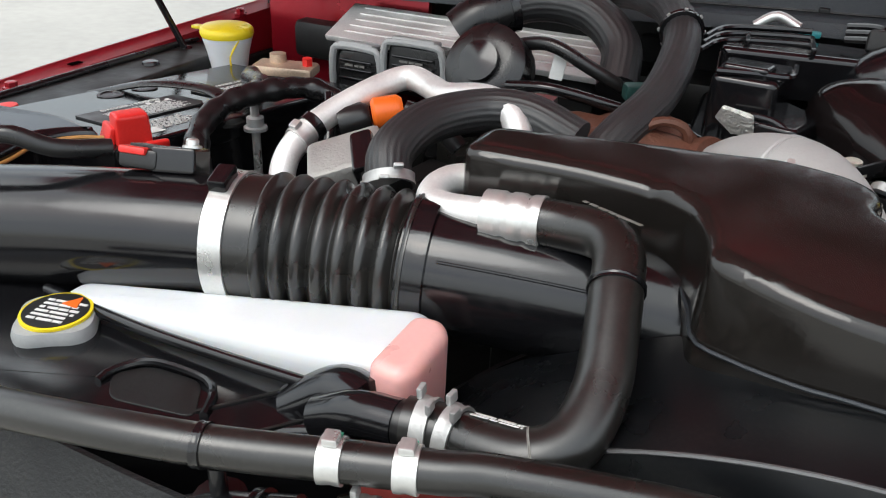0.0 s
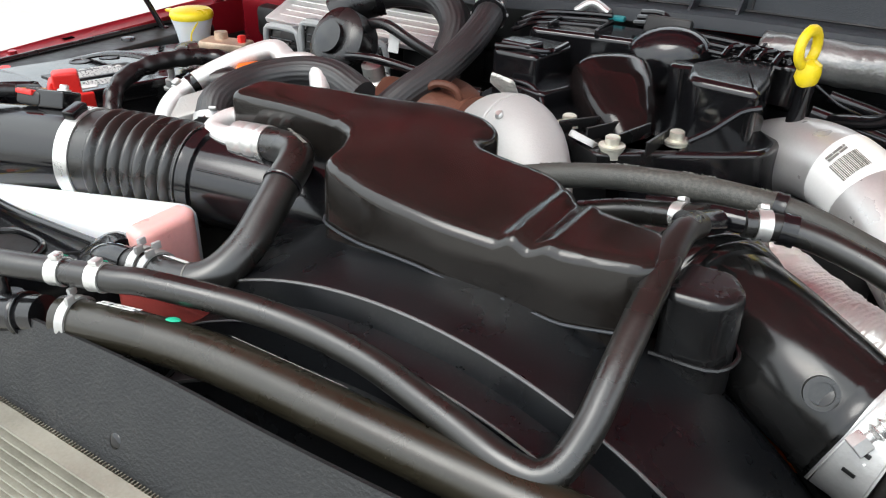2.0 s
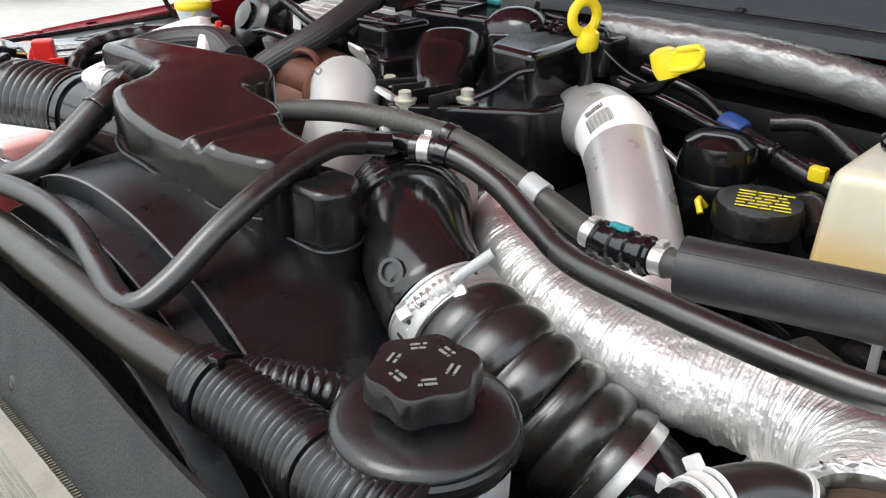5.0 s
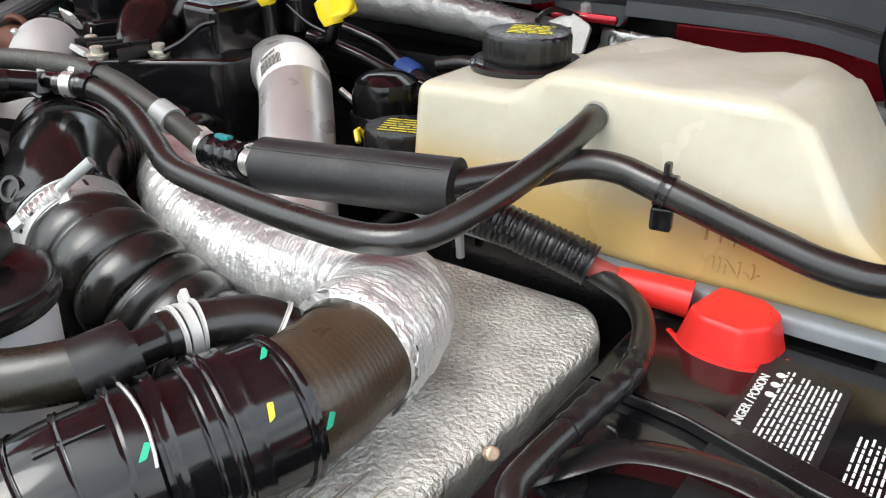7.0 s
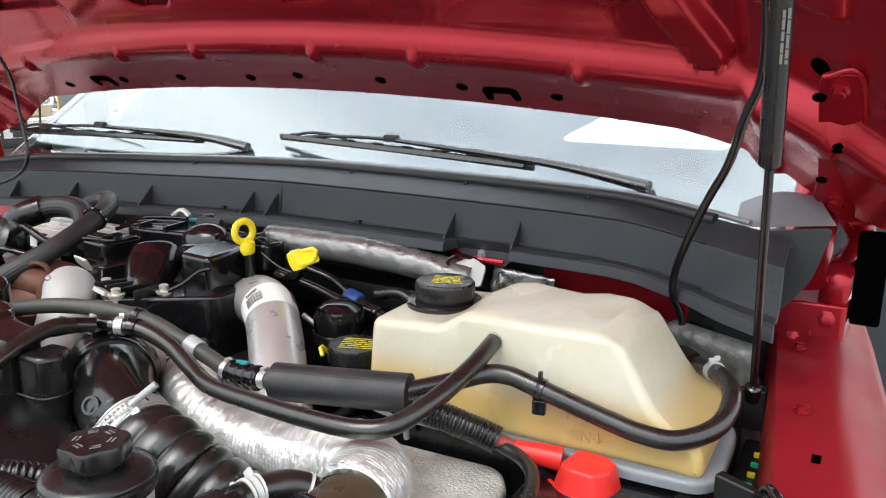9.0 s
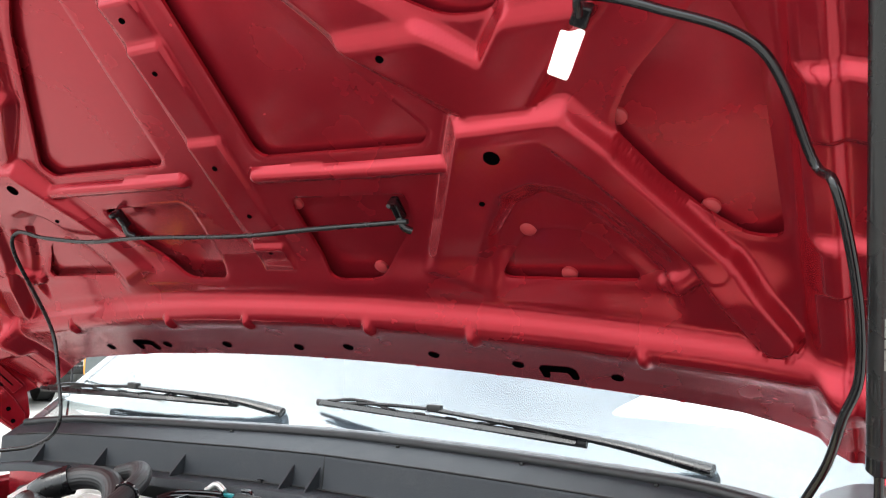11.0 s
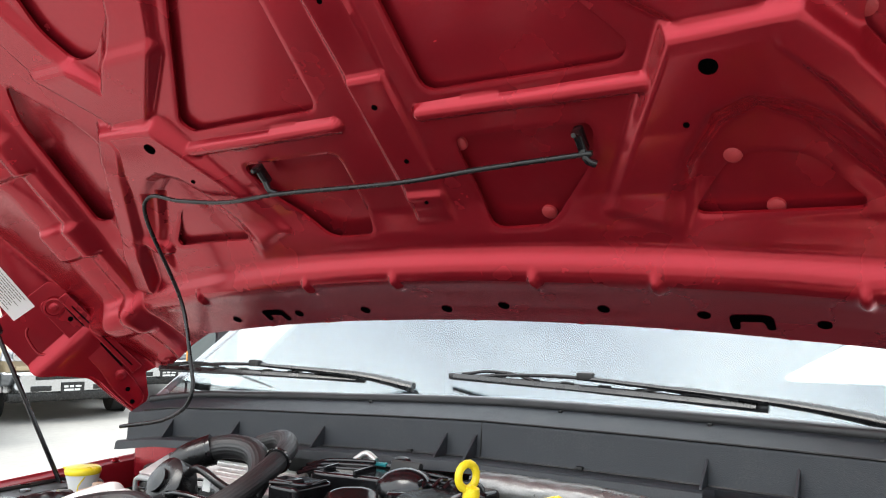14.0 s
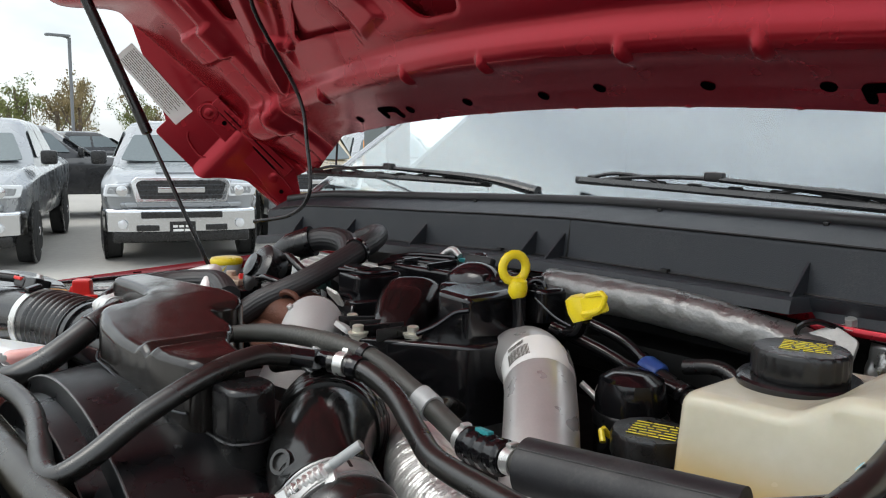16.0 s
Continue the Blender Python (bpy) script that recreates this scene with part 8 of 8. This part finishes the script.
part("cap_body", lathe([(0.032, -0.03), (0.032, 0.0), (0.036, 0.004), (0.036, 0.022), (0.034, 0.026), (0.004, 0.027)], (0.503, 0.512, 1.330), (0, 0, 1), 60, wave=lambda a: 1 + 0.012 * math.cos(20 * a)), PLASTIC, oil)
part("cap_print", bars(6, 0.046, 0.0066, pose(0.503, 0.527, 1.3572, 0, 0, 20), 85, 0.28), YMARK, oil, "yellow print", smooth=0)
part("lanyard", tube([(0.455, 0.515, 1.335), (0.452, 0.505, 1.345), (0.460, 0.498, 1.335)], 0.003, seg=8), YELLOW, oil)
rod = thing("vent_rod", (0.39, 0.58, 1.31), "bright hooked metal rod beside the charge pipe", "rod")
part("rod", tube([(0.372, 0.570, 1.356), (0.393, 0.571, 1.344), (0.412, 0.573, 1.326)], 0.0038, seg=10), ZINC, rod)
part("hook", tube([(0.412, 0.573, 1.326), (0.420, 0.570, 1.322), (0.419, 0.566, 1.318)], 0.003, seg=8), ZINC, rod)
for i, (pts, r, mt) in enumerate([
        ([(0.30, 0.60, 1.40), (0.36, 0.61, 1.385), (0.42, 0.61, 1.37), (0.50, 0.63, 1.35)], 0.007, GLOSSY),
        ([(0.31, 0.63, 1.41), (0.37, 0.635, 1.395), (0.40, 0.64, 1.375)], 0.006, GLOSSY),
        ([(0.45, 0.64, 1.38), (0.49, 0.645, 1.385), (0.53, 0.64, 1.365)], 0.008, PLASTIC),
        ([(0.50, 0.57, 1.33), (0.53, 0.56, 1.345), (0.55, 0.53, 1.33)], 0.010, RUBBER),
        ([(0.30, 0.46, 1.33), (0.31, 0.43, 1.345), (0.30, 0.39, 1.335), (0.27, 0.37, 1.32)], 0.009, RUBBER),
        ([(0.22, 0.40, 1.36), (0.26, 0.40, 1.365), (0.30, 0.42, 1.35)], 0.008, GLOSSY)]):
    t_ = thing("engine_line", pts[1], "dark engine line or lead among the engine parts", "engine line", "engine lines")
    part("line_body", tube(pts, r, seg=14), mt, t_)
    part("end_fitting", lathe([(r * 1.4, -0.006), (r * 1.4, 0.006)], pts[-1], Vector(pts[-1]) - Vector(pts[-2]), 12), GLOSSY, t_)
orc2 = thing("sensor_plug", (0.36, 0.215, 1.27), "orange-red sensor plug deep below the cover", "connector")
part("plug", box((0.035, 0.02, 0.022), pose(0.375, 0.26, 1.275, 0, 0, 20), 0.003), ORANGE, orc2)
part("socket", box((0.03, 0.024, 0.03), pose(0.345, 0.27, 1.285, 0, 0, 20), 0.003), CAST, orc2)
mot = thing("cast_bracket", (0.31, 0.31, 1.33), "grey cast bracket with a round bolt", "bracket")
part("casting", box((0.09, 0.05, 0.06), pose(0.285, 0.335, 1.358, 0, 0, 15), 0.01), CAST, mot)
part("bolt", lathe([(0.012, 0), (0.012, 0.004), (0.008, 0.005), (0.008, 0.010), (0.005, 0.011)], (0.300, 0.303, 1.385), (-0.1, -0.85, 0.5), 14), ZINC, mot)

# ---- lot behind: parked pickups, lamp post, trees ----


LAMPGREY = mat("headlamp_reflector", (0.30, 0.31, 0.32), 0.2, metal=0.7, var=0.3, vscale=25)


def pickup(m, paint, label):
    """A full-size pickup facing its own +x, on the ground at the pose m."""
    t = thing("pickup_truck", m.translation, label, "pickup truck", "parked pickups")
    def loft(rings, name, paint_, bev=0.03):
        bm = bmesh.new()
        vs = [[bm.verts.new(m @ Vector(q)) for q in r] for r in rings]
        n_ = len(rings[0])
        for a, b in zip(vs, vs[1:]):
            for k in range(n_):
                bm.faces.new((a[k], a[(k + 1) % n_], b[(k + 1) % n_], b[k]))
        bm.faces.new(vs[0][::-1])
        bm.faces.new(vs[-1])
        bmesh.ops.recalc_face_normals(bm, faces=bm.faces[:])
        if bev:
            bmesh.ops.bevel(bm, geom=[e for e in bm.edges if e.calc_face_angle(0) > 0.45], offset=bev, segments=3, profile=0.5, affect="EDGES")
        return part(name, bm, paint_, t, smooth=50)

    def station(x, w0, w1, zb, zs, zt):
        """Cross-section of the lower body: sill, shoulder and crowned top."""
        return [(x, -w0, zb), (x, -w1, (zb + zs) / 2), (x, -w1, zs), (x, -w1 * 0.86, zt - 0.02), (x, -w1 * 0.4, zt), (x, w1 * 0.4, zt), (x, w1 * 0.86, zt - 0.02), (x, w1, zs), (x, w1, (zb + zs) / 2), (x, w0, zb)]
    loft([station(-3.0, 0.92, 0.98, 0.6, 1.2, 1.32), station(-1.45, 0.94, 1.0, 0.5, 1.2, 1.32), station(1.2, 0.94, 1.0, 0.5, 1.12, 1.29), station(1.9, 0.95, 1.0, 0.55, 1.08, 1.25), station(2.4, 0.93, 0.98, 0.6, 1.02, 1.17), station(2.62, 0.86, 0.90, 0.7, 0.98, 1.10)], "body", paint)

    def ring(z, x0, x1, w, cut_):
        return [(x0, -w, z), (x0 + (x1 - x0) * 0.5, -w * 1.015, z), (x1 - cut_, -w * 0.97, z), (x1, -w * 0.72, z), (x1 + 0.05, 0, z), (x1, w * 0.72, z), (x1 - cut_, w * 0.97, z), (x0 + (x1 - x0) * 0.5, w * 1.015, z), (x0, w, z)]
    loft([ring(1.20, -1.48, 1.16, 0.93, 0.16), ring(1.34, -1.46, 0.96, 0.90, 0.16), ring(1.80, -1.22, 0.32, 0.72, 0.16), ring(1.88, -1.12, 0.16, 0.64, 0.18), ring(1.92, -0.95, -0.05, 0.50, 0.2)], "cab", paint, 0.02)
    part("windscreen", slab([(-0.78, 0.0), (-0.55, -0.03), (0.55, -0.03), (0.78, 0.0), (0.60, 0.62), (-0.60, 0.62)], 0, 0.012, m @ frame_at((1.075, 0, 1.325), (0, 1, 0), (0.585, 0, 0.81)), 0.06, 0.004), SCREEN, t)
    for sy in (-1, 1):
        tilt_y = 0.18 / 0.46
        mw = m @ Matrix(((1, 0, 0, 0), (0, -sy * tilt_y, sy, sy * (0.905 + 1.34 * tilt_y)), (0, 1, 0, 0), (0, 0, 0, 1)))
        for q in ([(-0.28, 1.36), (0.66, 1.36), (0.30, 1.74), (-0.26, 1.75)], [(-1.25, 1.36), (-0.36, 1.36), (-0.34, 1.75), (-1.06, 1.74)]):
            part("side_window", slab(q, 0, 0.008, mw, 0.04, 0.0), SCREEN, t, smooth=0)
        for x in (1.75, -1.95):
            part("wheel_arch", lathe([(0.46, -0.03), (0.48, 0.0), (0.44, 0.012)], m @ Vector((x, sy * 0.985, 0.44)), m.to_3x3() @ Vector((0, sy, 0)), 32), PLASTIC, t)
        mr = part("mirror", box((0.12, 0.22, 0.20), m @ pose(0.85, sy * 1.08, 1.36), 0.04), PLASTIC, t)
        hl = part("headlamp", slab([(-0.20, -0.09), (0.17, -0.075), (0.21, 0.075), (-0.20, 0.095)], 0, 0.06, m @ frame_at((2.60, sy * 0.76, 0.975), (-0.30 * sy, sy * 1.0, 0), (1, 0.30, 0.05)), 0.03, 0.012), HEADLAMP, t, "clear headlamp")
        part("lamp_shade", slab([(-0.15, -0.05), (0.12, -0.045), (0.15, 0.04), (-0.15, 0.05)], 0, 0.004, m @ frame_at((2.663, sy * 0.76, 0.975), (-0.30 * sy, sy * 1.0, 0), (1, 0.30, 0.05)), 0.02, 0.0), LAMPGREY, hl)
        part("lamp_bowl", lathe([(0.05, 0), (0.07, 0.02), (0.02, 0.03)], m @ Vector((2.672, sy * 0.72, 0.97)), m.to_3x3() @ Vector((1, 0, 0)), 16), CHROME, hl)
        part("fog_lamp", lathe([(0.06, 0), (0.055, 0.03), (0.01, 0.035)], m @ Vector((2.80, sy * 0.72, 0.55)), m.to_3x3() @ Vector((1, 0, 0)), 16), HEADLAMP, t)
        part("lower_opening", box((0.03, 0.28, 0.08), m @ pose(2.80, sy * 0.42, 0.50, 0, 0, 0), 0.03), PLASTIC, t)
        for x in (1.75, -1.95):
            w_ = part("wheel", lathe([(0.30, -0.13), (0.40, -0.11), (0.41, 0.0), (0.40, 0.11), (0.30, 0.13)], m @ Vector((x, sy * 0.89, 0.41)), m.to_3x3() @ Vector((0, 1, 0)), 32), TYRE, t)
            part("rim", lathe([(0.27, 0.10), (0.28, 0.135), (0.22, 0.11), (0.07, 0.12), (0.05, 0.14)], m @ Vector((x, sy * 0.89, 0.41)), m.to_3x3() @ Vector((0, sy, 0)), 24), CHROME, w_)
    gr = part("grille", slab([(-0.56, -0.16), (0.56, -0.16), (0.62, 0.10), (0.55, 0.17), (-0.55, 0.17), (-0.62, 0.10)], 0, 0.05, m @ frame_at((2.69, 0, 0.98), (0, 1, 0), (1, 0, 0.06)), 0.04, 0.015), CHROME, t, "chrome grille surround")
    part("grille_mesh", slab([(-0.50, -0.115), (0.50, -0.115), (0.555, 0.08), (0.50, 0.125), (-0.50, 0.125), (-0.555, 0.08)], 0, 0.01, m @ frame_at((2.735, 0, 0.98), (0, 1, 0), (1, 0, 0.06)), 0.03, 0.002), PLASTIC, gr)
    for k in range(3):
        part("grille_bar", box((0.014, 1.02, 0.014), m @ pose(2.745, 0, 0.915 + 0.065 * k), 0.004), GREYPL, gr)
    part("badge_bar", box((0.02, 0.58, 0.075), m @ pose(2.755, 0, 0.985), 0.02), CHROME, gr, "plain chrome badge bar")
    bm = slab([(2.40, -0.98), (2.66, -0.93), (2.78, -0.70), (2.81, -0.3), (2.81, 0.3), (2.78, 0.70), (2.66, 0.93), (2.40, 0.98), (2.45, 0.0)], 0.455, 0.745, m, 0.05, 0.05, 4)
    part("bumper", bm, CHROME, t, "chrome bumper")
    part("valance", box((0.10, 1.5, 0.07), m @ pose(2.66, 0, 0.79), 0.02), paint, t)
    part("bumper_slot", box((0.03, 1.0, 0.085), m @ pose(2.803, 0, 0.665), 0.02), PLASTIC, t)
    part("number_plate", box((0.012, 0.32, 0.16), m @ pose(2.822, 0, 0.50), 0.01), PLASTIC, t)
    part("plate_bars", bars(2, 0.24, 0.05, m @ frame_at((2.830, 0, 0.52), (0, 1, 0), (1, 0, 0)), 91), WHITE, t, smooth=0)
    part("air_dam", box((0.3, 1.7, 0.16), m @ pose(2.55, 0, 0.38), 0.04), PLASTIC, t)
    part("hood_crease", box((1.10, 0.62, 0.03), m @ pose(1.80, 0, 1.238, 0, 5.0, 0), 0.014), paint, t)
    return t


DARKP = mat("dark_truck_paint", (0.02, 0.021, 0.024), 0.25, coat=0.5, vscale=3)
pickup(pose(-11.82, 4.91, 0, 0, 0, -20), SILVER, "silver pickup truck with chrome grille, parked on the lot")
pickup(pose(-12.60, 2.22, 0, 0, 0, -20), SILVER, "silver pickup truck beside another on the lot")
pickup(pose(-13.9, 10.5, 0, 0, 0, -24), SILVER, "silver pickup truck parked at the row's end")
pickup(pose(-17.6, 4.2, 0, 0, 0, 75), DARKP, "black pickup truck parked behind the silver ones")
pickup(pose(-12.9, 7.75, 0, 0, 0, -20), mat("tan_truck_paint", (0.42, 0.33, 0.20), 0.3, coat=0.5, vscale=3), "tan pickup truck parked in the row")
pickup(pose(-30.5, 9.0, 0, 0, 0, 100), DARKP, "black pickup truck far across the lot")
for i in range(6):
    pickup(pose(-48 - 2.0 * i, -3 + 7.5 * i, 0, 0, 0, 75), [SILVER, DARKP, WHITEPL][i % 3], "distant parked pickup truck across the lot")

mir = thing("door_mirror", (-0.95, 1.45, 1.45), "grey door mirror with an amber lamp", "door mirror")
part("housing", box((0.15, 0.09, 0.25), pose(-1.13, 1.40, 1.585), 0.03, 3), mat("grey_mirror_shell", (0.08, 0.085, 0.09), 0.5), mir)
part("mirror_glass", box((0.12, 0.004, 0.21), pose(-1.13, 1.352, 1.585), 0.015), SCREEN, mir)
part("amber_lamp", box((0.02, 0.05, 0.12), pose(-1.205, 1.385, 1.56), 0.008), AMBER, mir, "amber turn lamp")
part("arm", box((0.46, 0.05, 0.05), pose(-0.865, 1.43, 1.49), 0.015), PLASTIC, mir)
aer = solid("radio_aerial", tube([(-0.66, 0.90, 1.36), (-0.70, 0.97, 1.95)], 0.0028, seg=8), GLOSSY, "thin black radio aerial on the wing", "aerial")

post = thing("lamp_post", (-56.0, 15.4, 0), "tall grey car lot lamp post", "lamp post")
part("pole", tube([(-56.0, 15.4, 0), (-56.0, 15.4, 8.2)], 0.11, step=1.0, seg=12), mat("grey_pole_paint", (0.16, 0.17, 0.18), 0.5), post)
part("lamp_head", box((0.5, 1.5, 0.16), pose(-56.0, 14.7, 8.3), 0.06), mat("grey_pole_paint", (0.16, 0.17, 0.18), 0.5), post)
part("arm", tube([(-56.0, 15.4, 8.15), (-56.0, 14.9, 8.28)], 0.06, step=0.2, seg=8), mat("grey_pole_paint", (0.16, 0.17, 0.18), 0.5), post)

LEAFMESH = []
for seed in (1, 2, 3):
    rl = np.random.RandomState(seed)
    n = 2600
    # clumps along boughs leave gaps in the crown
    centers = rl.normal(0, 1, (46, 3)) * (0.55, 0.55, 0.42)
    c = centers[rl.randint(0, 46, n)] + rl.normal(0, 0.13, (n, 3))
    d1 = rl.normal(0, 1, (n, 3))
    d1 /= np.linalg.norm(d1, axis=1)[:, None]
    d2 = np.cross(d1, rl.normal(0, 1, (n, 3)))
    d2 /= np.linalg.norm(d2, axis=1)[:, None]
    s = rl.uniform(0.03, 0.07, (n, 1))
    vs = np.concatenate([c + d1 * s, c + d2 * s * 0.6, c - d1 * s, c - d2 * s * 0.6], 1).reshape(-1, 3)
    me = bpy.data.meshes.new("crown")
    me.from_pydata(vs.tolist(), [], np.arange(4 * n).reshape(-1, 4).tolist())
    me.materials.append(LEAF if seed != 2 else LEAF2)
    LEAFMESH.append(me)


def tree(x, y, h, k):
    t = thing("tree", (x, y, 0), "autumn tree with a thin uneven crown" if k % 2 else "brownish autumn tree beyond the car lot", "tree", "trees beyond the lot")
    rt = random.Random(int(x * 7 + y))
    part("trunk", tube([(x, y, 0), (x + 0.1, y, h * 0.35), (x - 0.1, y + 0.15, h * 0.8)], 0.2, step=0.5, seg=10, rfun=lambda s: max(0.03, 0.22 - 0.2 * s / h)), BARK, t)
    for i in range(6):
        a = rt.uniform(0, 6.28)
        z0 = h * rt.uniform(0.3, 0.6)
        part("limb", tube([(x, y, z0), (x + 0.12 * h * math.cos(a), y + 0.12 * h * math.sin(a), z0 + 0.13 * h), (x + 0.2 * h * math.cos(a), y + 0.2 * h * math.sin(a), z0 + 0.3 * h)], 0.06, step=0.4, seg=7, rfun=lambda s: max(0.015, 0.08 - 0.01 * s)), BARK, t)
    c = new("crown", LEAFMESH[k % 3])
    c.parent = t
    c.matrix_parent_inverse = t.matrix_basis.inverted()
    c.matrix_basis = pose(x, y, h * 0.66, 0, 0, rt.uniform(0, 360)) @ Matrix.Diagonal((h * 0.26, h * 0.26, h * 0.33, 1))
    c["kind"] = "stuff"


rt = random.Random(3)
for i in range(15):
    tree(-86 + rt.uniform(-8, 8), 4 + 4.2 * i + rt.uniform(-1, 1), rt.uniform(5, 7), i)
tree(-66, 18.6, 6.9, 1)
tree(-66, 14.2, 6.2, 0)
berm = solid("grass_bank", grid_sheet("grass_bank", lambda u, v: Vector((-76 - 10 * v, u, 1.1 * math.sin(v * math.pi * 0.8) + 0.02 * math.sin(u))), span(-40, 110, 60), span(0, 1, 8), LEAF), mat("green_grass", (0.09, 0.13, 0.04), 0.9, var=0.3, vscale=2), "green grass bank beyond the lot", "grass bank", kind="structure")
